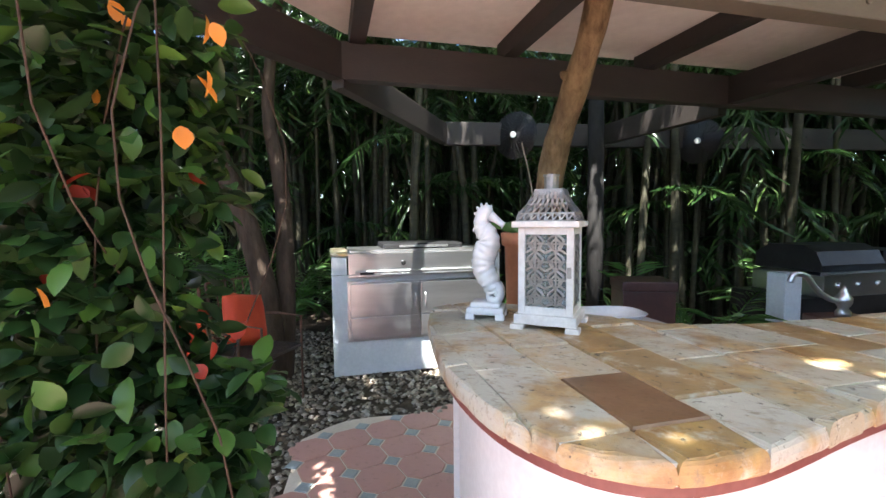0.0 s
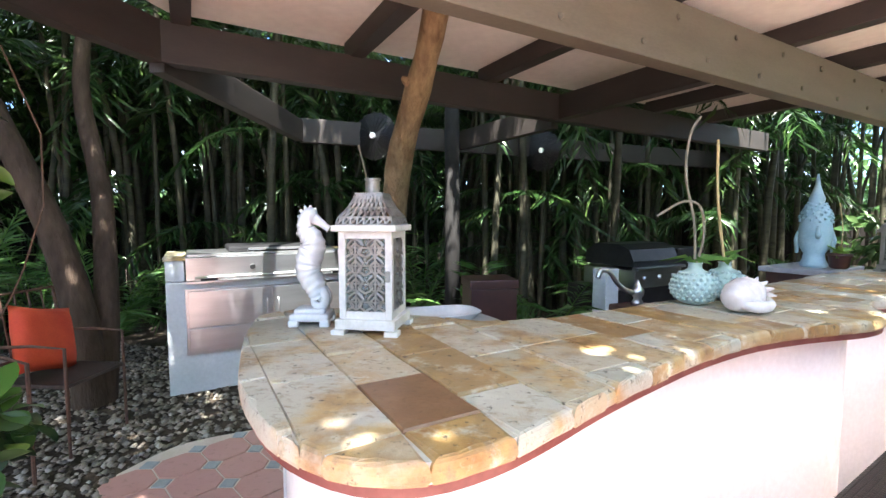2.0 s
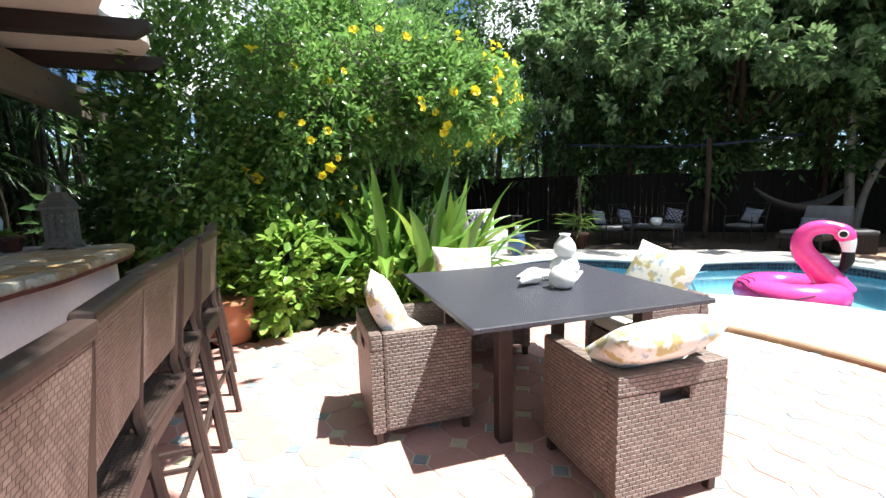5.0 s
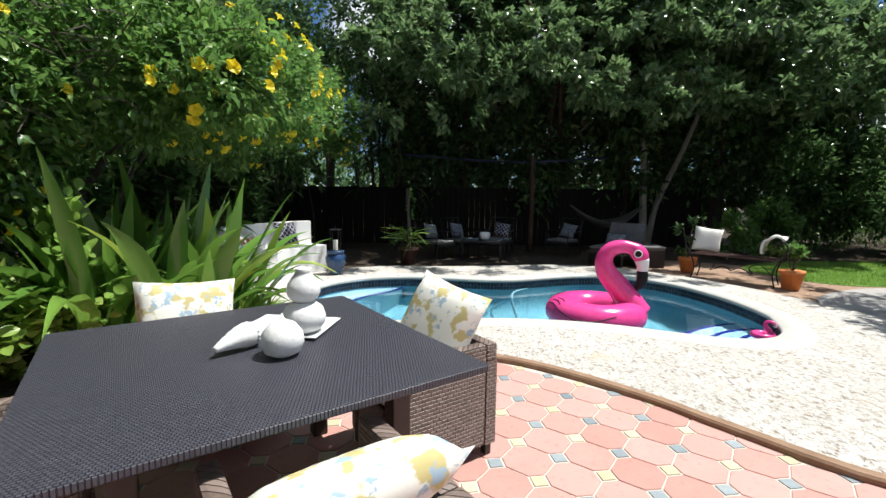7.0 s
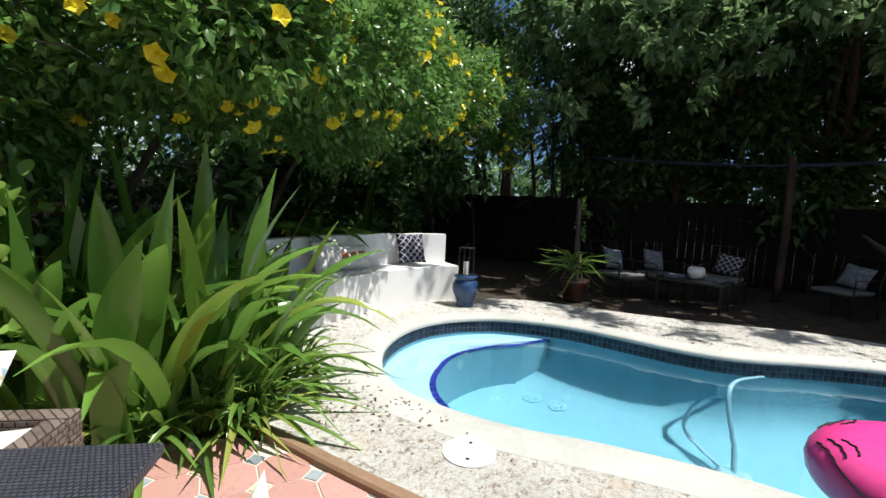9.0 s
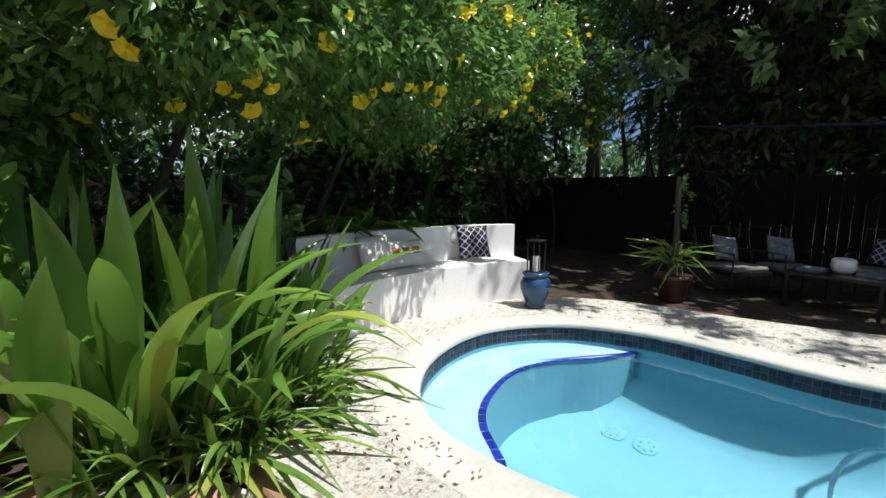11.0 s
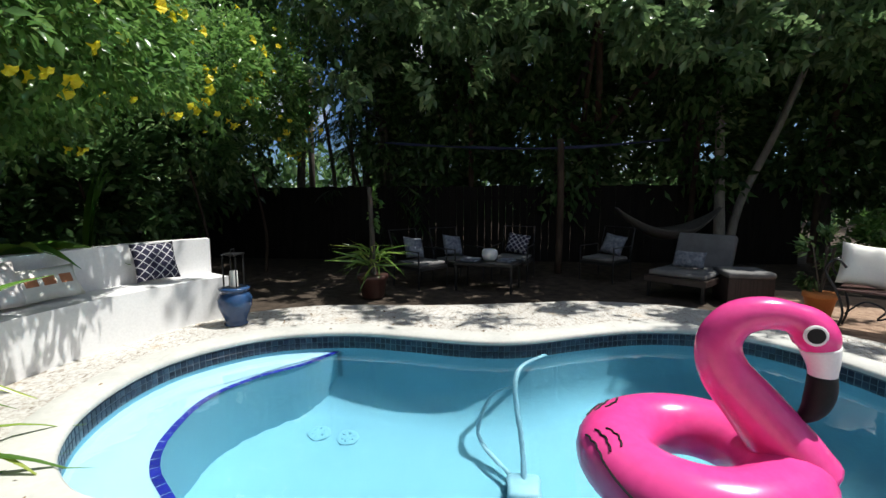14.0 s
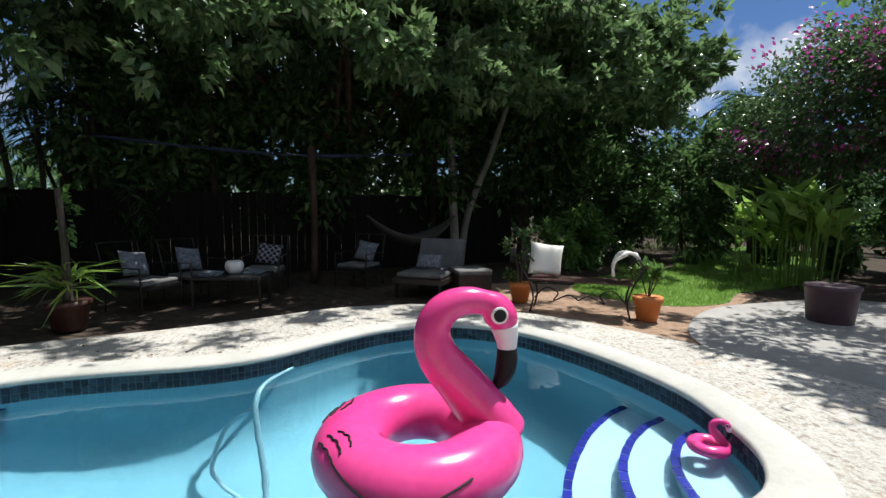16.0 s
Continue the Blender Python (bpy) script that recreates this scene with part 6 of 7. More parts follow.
def strap_leaf(x0, y0, a, L, out, w, bend, twist):
    """One folded, arching strap leaf: rows of its outline and faces."""
    V, S = [], 10
    for i in range(S + 1):
        t = i / S
        rr = L * out * t * (1 + .55 * t)
        z = max(.02, L * (1 - .35 * out) * t - bend * L * out * t ** 2.6)
        ww = w * (.30 + .70 * math.sin(math.pi * min(1, .06 + .82 * t))) * (1 - max(0, t - .55) ** 2 * 4.9) + .003
        b = a + twist * t * t
        cx, cy = x0 + rr * math.cos(a) + .05 * L * twist * t * t * math.sin(a), y0 + rr * math.sin(a) - .05 * L * twist * t * t * math.cos(a)
        sx, sy = -math.sin(b) * ww / 2, math.cos(b) * ww / 2
        V += [(cx - sx, cy - sy, z + .28 * ww), (cx, cy, z), (cx + sx, cy + sy, z + .28 * ww)]
    F = []
    for i in range(S):
        b = 3 * i
        F += [(b, b + 1, b + 4, b + 3), (b + 1, b + 2, b + 5, b + 4)]
    return V, F


def strap_plant(center, n, lmin, lmax, width, spread, arch, label, single=False):
    c = empty("strap_plant", pose(center[0], center[1], 0))
    V, F = [], []
    for k in range(n):
        a = rng.uniform(0, 2 * math.pi)
        r0 = abs(rng.normal(scale=spread))
        x0, y0 = r0 * math.cos(a), r0 * math.sin(a)
        a += rng.normal(scale=.5)
        out = (rng.uniform(.06, .36) if rng.uniform() < .65 else rng.uniform(.36, .7)) * (1.0 if arch < 1 else 1.35)
        if single:
            out = min(out, .40)
        v, f = strap_leaf(x0, y0, a, rng.uniform(lmin, lmax), out, width * rng.uniform(.7, 1.2), rng.uniform(.4, 1.5) * arch, rng.normal(scale=.9))
        if single:
            me = bpy.data.meshes.new("leaf")
            me.from_pydata(v, [], f)
            me.materials.append(M["leaf_strap_big"])
            me.shade_smooth()
            new("leaf", me).parent = c
        else:
            b = len(V)
            V += v
            F += [tuple(b + i for i in q) for q in f]
    if not single:
        me = bpy.data.meshes.new("foliage")
        me.from_pydata(V, [], F)
        me.materials.append(M["leaf_strap"])
        me.shade_smooth()
        ob = new("foliage", me)
        ob.parent = c
        tagged(ob, "many narrow arching leaves", kind="stuff")
    return tagged(c, label, "plant", "strap-leaved plants")


M["leaf_strap_big"] = leaf_mat("strap_leaves_broad", (0.045, 0.125, 0.025), (0.17, 0.32, 0.055), (0.44, 0.46, 0.085), gloss=0.27, single=True)
for x, y, n_, l0, l1, w_ in ((6.0, 1.45, 26, 1.2, 1.95, .135), (6.35, 1.1, 26, 1.2, 1.9, .135), (6.75, .98, 26, 1.05, 1.75, .13), (7.1, 1.2, 22, .9, 1.5, .12), (6.8, 1.45, 24, 1.2, 1.95, .135), (6.35, 1.6, 22, 1.3, 2.0, .135), (7.45, 1.35, 18, .8, 1.35, .11)):
    strap_plant((x, y), n_, l0, l1, w_, .19, .98, "tall clump of broad upright strap leaves", True)
for x, y in ((6.25, .92), (6.5, .72), (6.85, .72), (7.15, .9), (7.4, 1.12), (6.68, .60), (6.35, .8), (7.0, .78)):
    strap_plant((x, y), 62, .35, .68, .036, .11, 1.15, "low clump of narrow arching leaves beside the deck")
# broad leaves behind the bench
for bx, by, nl, l0, l1, tall in ((9.1, 2.55, 9, .7, 1.1, False), (10.0, 2.5, 4, .9, 1.2, True), (8.1, 2.6, 7, .7, 1.1, False)):
    bl = empty("broad_leaved_plant", pose(bx, by, 0))
    for k in range(nl):
        a = rng.uniform(3.4, 6.0)
        h = rng.uniform(.75, .95)
        v, f = strap_leaf(.08 * math.cos(a), .08 * math.sin(a), a, rng.uniform(l0, l1), rng.uniform(.08, .2) if tall else rng.uniform(.35, .7), rng.uniform(.2, .28), .6 if tall else 1.2, rng.normal(scale=.5))
        me = bpy.data.meshes.new("leaf")
        me.from_pydata([(p[0], p[1], p[2] + h * .8) for p in v], [], f)
        me.materials.append(M["leaf_strap_big"])
        me.shade_smooth()
        new("leaf", me).parent = bl
        bm = bmesh.new()
        tube(bm, [(0, 0, 0), (.08 * math.cos(a), .08 * math.sin(a), h * .8 + .01)], .012, 5, cap=False)
        part("stem", bm, M["leaf_mid"], bl)
    tagged(bl, "broad paddle-leaved plant behind the white bench", "plant", "plants behind the bench")
rs = empty("round_leaved_shrub", pose(7.68, 1.80, 0))
P_, o = blob(560, (0, 0, .85), (.42, .38, .8), .3)
oval_leaves("foliage", P_, o * [1, 1, .3] + rng.normal(scale=.5, size=o.shape), .15, .10, M["leaf_dark"], rs)
for k in range(5):
    bm = bmesh.new()
    tube(bm, [(0, 0, -.02), (rng.normal(scale=.12), rng.normal(scale=.1), .45), (rng.normal(scale=.2), rng.normal(scale=.15), 1.3)], [.014, .012, .006], 5, cap=False)
    part("stem", bm, M["bark_dark"], rs)
tagged(rs, "shrub with rounded dark leaves beside the bench", "shrub")

# ---- cushions on the bench, blue urn with candle lantern ----


def lattice_cloth():
    k = Mat("navy_lattice_cloth")
    tcx = k.t.nodes.new("ShaderNodeTexCoord")
    fs = []
    for rot in (45, -45):
        mp = k.t.nodes.new("ShaderNodeMapping")
        mp.inputs["Rotation"].default_value = (0, radians(rot), 0)
        mp.inputs["Scale"].default_value = (9.5, 9.5, 9.5)
        k.l(tcx.outputs["Object"], mp.inputs["Vector"])
        w = k.n("ShaderNodeTexWave", Scale=.5, Distortion=0.0)
        w.bands_direction = "X"
        k.l(mp.outputs[0], w.inputs["Vector"])
        fs.append(k.ramp(w.outputs["Fac"], [(0.965, (0, 0, 0)), (0.98, (1, 1, 1))]))
    f = k.mix(1.0, fs[0], fs[1], "LIGHTEN")
    col = k.mix(f, (0.012, 0.011, 0.035), (0.62, 0.60, 0.62))
    k.bump(k.noise(140.0, 2), 0.2, 0.002)
    return k.done(col, 0.85)


M["lattice_cloth"] = lattice_cloth()
# blue and white cloth, toned down for the shaded seating corner
M["blue_cloth"] = plain("shaded_blue_cloth", (0.035, 0.05, 0.085), (0.27, 0.29, 0.32), 22.0, 0.85, bump=0.2, fine=120.0)
cushion("throw_cushion", pose(10.02, 1.62, .72, -18, 0, -26), .42, .40, .13, M["lattice_cloth"], "navy cushion with a white lattice pattern, on the bench", group="bench cushions")
c2 = cushion("throw_cushion", pose(9.08, 1.86, .66, -26, 0, -9), .55, .30, .12, M["cushion_white"], "oblong cream cushion with small rust figures, on the bench", group="bench cushions")
for k in range(3):
    part("motif", boxbm(-.17 + .13 * k, -.068, -.03, -.08 + .13 * k, -.058, .05, bevel=.003), M["clay"], c2, "rust embroidered patch")
cushion("throw_cushion", pose(8.72, 1.90, .70, -22, 0, -4), .40, .38, .13, M["shell"], "pinkish cream cushion on the bench", group="bench cushions")
M["urn_blue"] = plain("cobalt_glaze", (0.018, 0.045, 0.12), (0.035, 0.085, 0.19), 5.0, 0.2, bump=0.05)
urn = pot("blue_urn", pose(10.14, .84, .042), [(.11, 0), (.12, .015), (.10, .04), (.125, .10), (.165, .20), (.17, .28), (.145, .335), (.12, .355), (.15, .375), (.155, .395), (.13, .40)], M["urn_blue"], "glazed cobalt blue urn on the pool deck", "urn")
cl = empty("candle_lantern", pose(10.14, .84, .442))
part("candle", lathebm([(.04, .006), (.04, .17), (.035, .175)], 16), M["cushion_white"], cl, "white pillar candle")
part("base_plate", boxbm(-.08, -.08, 0, .08, .08, .0055), M["black_metal"], cl)
for sx in (-1, 1):
    for sy in (-1, 1):
        part("post", boxbm(sx * .07 - .006, sy * .07 - .006, .006, sx * .07 + .006, sy * .07 + .006, .34), M["black_metal"], cl)
part("roof", boxbm(-.085, -.085, .3403, .085, .085, .355, bevel=.003), M["black_metal"], cl)
bm = bmesh.new()
tube(bm, [(-.03, 0, .356), (-.03, 0, .40), (.03, 0, .40), (.03, 0, .356)], .005, 6)
part("handle", bm, M["black_metal"], cl)
tagged(cl, "black open lantern with a white candle, on the urn", "lantern")

# ---- pool fittings ----
run = [(x, y) for x, y in POOL if y > -.42 and x < 10.3]
LED = smooth_path([(7.55, -.42, 0), (7.76, -.27, 0), (8.05, .07, 0), (8.4, .25, 0), (8.9, .32, 0), (9.32, .15, 0), (9.66, -.14, 0), (10.02, -.32, 0)], 6)
i0 = max(range(len(run)), key=lambda i: -abs(run[i][0] - 10.0) - abs(run[i][1] + .4))
order = run[i0:] + run[:i0]
if order[1][1] < order[0][1] and order[1][0] > 9.9:
    order = order[1:]
ledge_out = [p for p in order]
poly = offset_path(ledge_out, 0.0) + xy(LED)
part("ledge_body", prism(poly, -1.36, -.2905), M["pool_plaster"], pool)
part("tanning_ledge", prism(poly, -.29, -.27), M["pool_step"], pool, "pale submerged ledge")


def edge_tiles(path, z, mat, w=.055, L=.10):
    """A row of glazed tiles laid along a curve."""
    acc, nxt = 0.0, .05
    me = None
    bm = boxbm(-L / 2 + .004, -w / 2, 0, L / 2 - .004, w / 2, .006, bevel=.001)
    me = bpy.data.meshes.new("edge_tile")
    bm.to_mesh(me)
    bm.free()
    me.materials.append(mat)
    for a, b in zip(path, path[1:]):
        d = b - a
        while acc + d.length > nxt:
            p = a + d * ((nxt - acc) / d.length)
            shared("edge_tile", me, pose(p.x, p.y, z, 0, 0, math.degrees(math.atan2(d.y, d.x))), pool)
            nxt += L
        acc += d.length


edge_tiles(LED, -.2695, M["blue_tile"])
ARCS = [([(7.36, -3.30), (7.72, -3.60), (8.10, -3.92), (8.40, -4.30), (8.58, -4.66), (8.64, -4.89)], -.62), ([(7.16, -3.82), (7.5, -3.92), (7.85, -4.12), (8.08, -4.38), (8.22, -4.66), (8.27, -4.90)], -.45), ([(7.14, -4.15), (7.4, -4.2), (7.66, -4.34), (7.84, -4.54), (7.92, -4.72), (7.94, -4.86)], -.28)]
for pts, z in ARCS:
    arc = smooth_path([(x, y, 0) for x, y in pts], 6)
    inner = [p for p in POOL if p[1] < pts[0][1] and p[0] < pts[-1][0] and (p[0] < 7.6 or p[1] < -4.5)]
    k0 = max(range(len(inner)), key=lambda i: inner[i][1])
    inner = inner[k0:] + inner[:k0]
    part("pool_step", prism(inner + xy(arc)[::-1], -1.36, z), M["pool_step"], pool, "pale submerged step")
    edge_tiles(arc, z + .0005, M["blue_tile"])
# dark tile band at the water line
bm = bmesh.new()
inn = offset_path(POOL, -.004)
per = [Vector((x, y, 0)) for x, y in inn] + [Vector((*inn[0], 0))]
acc, nxt = 0.0, 0.0
verts, faces = [], []
for a, b in zip(per, per[1:]):
    d = b - a
    t_ = d.normalized()
    nrm = Vector((-t_.y, t_.x, 0))
    while acc + d.length > nxt:
        p = a + d * ((nxt - acc) / d.length)
        for zc in (-.035, -.088, -.141):
            c0 = len(verts)
            for dx, dz, o in ((-.0235, -.024, 0), (.0235, -.024, 0), (.0235, .024, 0), (-.0235, .024, 0), (-.02, -.021, .004), (.02, -.021, .004), (.02, .021, .004), (-.02, .021, .004)):
                q = p + t_ * dx + nrm * o
                verts.append((q.x, q.y, zc + dz))
            faces += [(c0, c0 + 1, c0 + 5, c0 + 4), (c0 + 1, c0 + 2, c0 + 6, c0 + 5), (c0 + 2, c0 + 3, c0 + 7, c0 + 6), (c0 + 3, c0, c0 + 4, c0 + 7), (c0 + 4, c0 + 5, c0 + 6, c0 + 7)]
        nxt += .053
    acc += d.length
bm.free()


def band_mat():
    k = Mat("navy_band_tiles")
    col = k.ramp(k.island(), [(0.0, (0.006, 0.010, 0.020)), (0.6, (0.012, 0.022, 0.045)), (1.0, (0.03, 0.055, 0.08))])
    return k.done(col, 0.3, 0.0, 0.3)


me = bpy.data.meshes.new("tile_band")
me.from_pydata(verts, [], faces)
me.materials.append(band_mat())
tb = new("tile_band", me)
tb.parent = pool
tagged(tb, "small dark glazed tiles along the water line", kind="stuff")
bm = bmesh.new()
ri = [[bm.verts.new((x, y, z)) for x, y in offset_path(POOL, -.002)] for z in (-.175, .012)]
for i in range(len(ri[0])):
    j = (i + 1) % len(ri[0])
    bm.faces.new((ri[0][i], ri[0][j], ri[1][j], ri[1][i]))
part("tile_backing", bm, M["grout_pool"], pool)
# drains and skimmer lid
M["white_plastic"] = plain("white_plastic", (0.70, 0.70, 0.68), (0.78, 0.78, 0.76), 5.0, 0.5, bump=0.05)
for x, y in ((9.40, -.35), (9.38, -.62)):
    bm = lathebm([(.10, 0), (.10, .012), (.085, .016), (.02, .02)], 20)
    for k in range(6):
        a = k * math.pi / 3
        bmesh.ops.create_icosphere(bm, subdivisions=1, radius=.015, matrix=Matrix.Translation((.055 * math.cos(a), .055 * math.sin(a), .016)))
    part("drain_cover", bm, M["pool_plaster"], pool).matrix_basis = pose(x, y, FLOOR_Z + .001)
sk = empty("skimmer_lid", pose(7.08, -.70, .0415, 0, 0, 20))
part("cover", lathebm([(.145, 0), (.145, .006), (.13, .010)], 28), M["white_plastic"], sk)
for k in (-1, 1):
    part("finger_hole", lathebm([(.012, .0101), (.012, .0112)], 10), M["black_metal"], sk).matrix_basis = pose(k * .08, 0, 0)
tagged(sk, "round white skimmer lid set in the deck", "lid")
# pool cleaner and hose
M["hose"] = plain("pale_blue_hose", (0.16, 0.32, 0.40), (0.24, 0.42, 0.50), 12.0, 0.4, bump=0.1)
hz = empty("pool_cleaner")
bm = bmesh.new()
tube(bm, smooth_path([(10.0, -2.35, -.13), (9.7, -2.12, -.12), (9.45, -2.05, -.25), (9.3, -2.06, -.6), (9.1, -2.1, -1.0), (8.95, -2.1, -1.22)], 8), .022, 8)
part("hose", bm, M["hose"], hz, "", True)
bm = bmesh.new()
tube(bm, smooth_path([(9.42, -2.05, -.3), (9.6, -1.85, -.7), (9.35, -1.75, -1.1), (9.0, -2.0, -1.2)], 8), .018, 8)
part("hose", bm, M["hose"], hz, "", True)
part("head", boxbm(8.78, -2.22, FLOOR_Z, 9.02, -1.98, FLOOR_Z + .16, bevel=.04), M["hose"], hz, "blue plastic cleaner head", True)
tagged(hz, "pale blue pool cleaner with its hose", "pool cleaner")

# ---- inflatable flamingo ----
M["pink"] = plain("pink_vinyl", (0.78, 0.05, 0.26), (0.84, 0.08, 0.32), 2.0, 0.22, bump=0.05, fine=20.0)
M["black_print"] = plain("black_print", (0.006, 0.006, 0.007), (0.012, 0.012, 0.013), 8.0, 0.55, bump=0, spec=0.25)
M["white_print"] = plain("white_print", (0.78, 0.74, 0.74), (0.82, 0.80, 0.80), 8.0, 0.3, bump=0)


def flamingo(m, name, label, sc=1.0):
    f = empty(name, m @ Matrix.Scale(sc, 4))
    R, r = .385, .195
    bm = bmesh.new()
    rings = []
    for i in range(48):
        a = 2 * math.pi * i / 48
        puff = 1 + .05 * math.cos(a * 2)
        rings.append([bm.verts.new(((R + r * puff * math.cos(b)) * math.cos(a), (R + r * puff * math.cos(b)) * math.sin(a), .10 + r * .92 * math.sin(b))) for b in (2 * math.pi * j / 20 for j in range(20))])
    for i in range(48):
        for j in range(20):
            bm.faces.new((rings[i][j], rings[(i + 1) % 48][j], rings[(i + 1) % 48][(j + 1) % 20], rings[i][(j + 1) % 20]))
    part("ring", bm, M["pink"], f, "pink inflated ring", True)
    bm = bmesh.new()
    neck = smooth_path([(.47, 0, .12), (.38, 0, .26), (.24, 0, .44), (.11, 0, .60), (.075, 0, .75), (.14, 0, .87), (.27, 0, .915), (.40, 0, .89), (.47, 0, .82), (.49, 0, .74)], 6)
    nn = len(neck)
    tube(bm, neck, [.11 * (1 - u) ** 1.7 + .062 + (.03 * math.sin(math.pi * min(1, max(0, (u - .75) / .25))) if u > .75 else 0) for u in (i / (nn - 1) for i in range(nn))], 18)
    part("neck", bm, M["pink"], f, "", True)
    bm = bmesh.new()
    tube(bm, smooth_path([(.49, 0, .77), (.505, 0, .70), (.51, 0, .63)], 4), [.082, .08, .076, .072, .068, .064, .06, .058, .056], 14)
    part("cheek", bm, M["white_print"], f, "white band above the beak", True)
    bm = bmesh.new()
    tube(bm, smooth_path([(.51, 0, .635), (.51, 0, .55), (.49, 0, .47), (.455, 0, .42), (.43, 0, .40)], 4), [.058, .06, .062, .063, .063, .062, .06, .057, .053, .048, .044, .038, .033, .028, .022, .016, .01], 14)
    part("beak", bm, M["black_print"], f, "black hooked beak", True)
    for s in (-1, 1):
        e = part("eye", lathebm([(.049, 0), (.049, .004), (.042, .009)], 20), M["white_print"], f, "round white eye patch")
        e.matrix_basis = pose(.435, s * .088, .845, 90 if s < 0 else -90)
        part("pupil", lathebm([(.0365, .0092), (.034, .012)], 16), M["black_print"], e)
    for s in (-1, 1):
        for a0, a1, b0, db in ((214, 290, 30, -26), (196, 217, 66, 10), (193, 215, 50, 9), (192, 214, 33, 8)):
            bm = bmesh.new()
            pts = []
            for t in np.linspace(0, 1, 19):
                a = radians((a0 + (a1 - a0) * t)) * (1 if s < 0 else -1)
                b = radians(b0 + db * math.sin(math.pi * t) + 2.5 * abs(math.sin(t * 9)) + (14 * max(0, .3 - t)))
                rr = r + .002
                pts.append(((R + rr * (1 + .05 * math.cos(a * 2)) * math.cos(b)) * math.cos(a), (R + rr * (1 + .05 * math.cos(a * 2)) * math.cos(b)) * math.sin(a), .10 + rr * .92 * math.sin(b)))
            tube(bm, pts, .006, 5)
            part("wing_line", bm, M["black_print"], f)
    return tagged(f, label, "pool float")


flamingo(pose(8.18, -2.92, WATER_Z, 0, 0, 258), "flamingo_float", "large pink inflatable flamingo ring floating in the pool")
flamingo(pose(7.66, -4.58, WATER_Z, 0, 0, 230), "cup_float", "small pink flamingo cup float at the pool's edge", .20)

# ---- kerb along the patio ----
KERB = [(x, y) for x, y in DECK if x < 6.95 and -3.6 < y < .7]
KERB = sorted(KERB, key=lambda p: -p[1])
bm = bmesh.new()
kp = [Vector((x - .012, y, 0)) for x, y in KERB]
lo_ = []
for i, p in enumerate(kp):
    d = (kp[min(i + 1, len(kp) - 1)] - kp[max(i - 1, 0)]).normalized()
    n_ = Vector((d.y, -d.x, 0))
    if n_.x > 0:
        n_ = -n_
    lo_.append([bm.verts.new(p + n_ * w + Vector((0, 0, z))) for w, z in ((-.03, .045), (.028, .044), (.04, .03), (.04, -.02))])
for a, b in zip(lo_, lo_[1:]):
    for i in range(3):
        bm.faces.new((a[i], a[i + 1], b[i + 1], b[i]))
bmesh.ops.recalc_face_normals(bm, faces=bm.faces)
M["kerb"] = plain("brown_kerb", (0.20, 0.115, 0.065), (0.32, 0.20, 0.125), 6.0, 0.75, bump=0.3)
tagged(link("kerb", bm, M["kerb"]), "brown rounded kerb between patio and deck", "kerb", kind="structure")

# clay planter at the end of the stools
cp = pot("clay_planter", pose(4.74, 2.45, 0), [(.14, 0), (.17, .02), (.21, .22), (.20, .36), (.22, .37), (.22, .41), (.19, .41)], M["clay"], "round clay planter behind the last stool", "planter", soil=(.18, .37))

# ---- seating corner under the trees ----


def pot_plant(x, y, s, n, mat, label, h=.5, r=.28, leaf=(.10, .045)):
    p = pot("potted_plant", pose(x, y, 0), [(.10 * s, 0), (.11 * s, .01), (.15 * s, .22 * s), (.165 * s, .225 * s), (.165 * s, .28 * s), (.14 * s, .282 * s)], M["orange_clay"], label, "plant", soil=(.135 * s, .255 * s))
    pts, o = blob(n, (0, 0, .28 * s + h * .6), (r, r, h * .5), .2)
    leaf_mesh("foliage", pts, o + rng.normal(scale=.5, size=o.shape) + [0, 0, .4], leaf[0], leaf[1], mat, p)
    bm = bmesh.new()
    for k in range(5):
        tube(bm, [(0, 0, .24 * s), (rng.normal(scale=r * .4), rng.normal(scale=r * .4), .28 * s + h * .7)], .008, 5)
    part("stems", bm, M["bark_grey"], p)
    return p


M["orange_clay"] = plain("orange_clay", (0.55, 0.17, 0.04), (0.66, 0.24, 0.07), 5.0, 0.65)
pot_plant(9.86, -6.40, 1.05, 260, M["leaf_mid"], "flowering shrub in an orange clay pot by the iron bench", .42, .28)
pot_plant(11.3, -5.52, 1.0, 420, M["leaf_dark"], "bushy plant in an orange clay pot under the trees", .75, .32)
pl = pot("potted_palm", pose(11.70, -.20, 0), [(.13, 0), (.15, .02), (.19, .26), (.21, .27), (.21, .32), (.18, .32)], M["box_brown"], "spiky yellow-green plant in a dark brown pot beside the deck", "plant", soil=(.17, .29))
bm = bmesh.new()
tube(bm, [(0, 0, .29), (.02, 0, .8), (0, .02, 1.5)], [.05, .035, .03], 8)
part("stem", bm, M["bark_grey"], pl)
P_, D_ = [], []
for k in range(70):
    a = rng.uniform(0, 6.28)
    P_.append((0, 0, rng.uniform(.42, .62)))
    D_.append((math.cos(a), math.sin(a), rng.uniform(-.1, 1.0)))
leaf_mesh("foliage", P_, D_, .48, .035, M["leaf_strap"], pl, droop=.5)
P_, o = blob(90, (0, 0, 1.2), (.14, .14, .6), .3)
leaf_mesh("creeper", P_, o, .07, .05, M["leaf_mid"], pl)


# pale pads turned grey: the corner's shade is in the colour
M["pad_shaded"] = plain("grey_canvas", (0.10, 0.098, 0.096), (0.19, 0.185, 0.18), 6.0, 0.85, bump=0.2, fine=120.0)


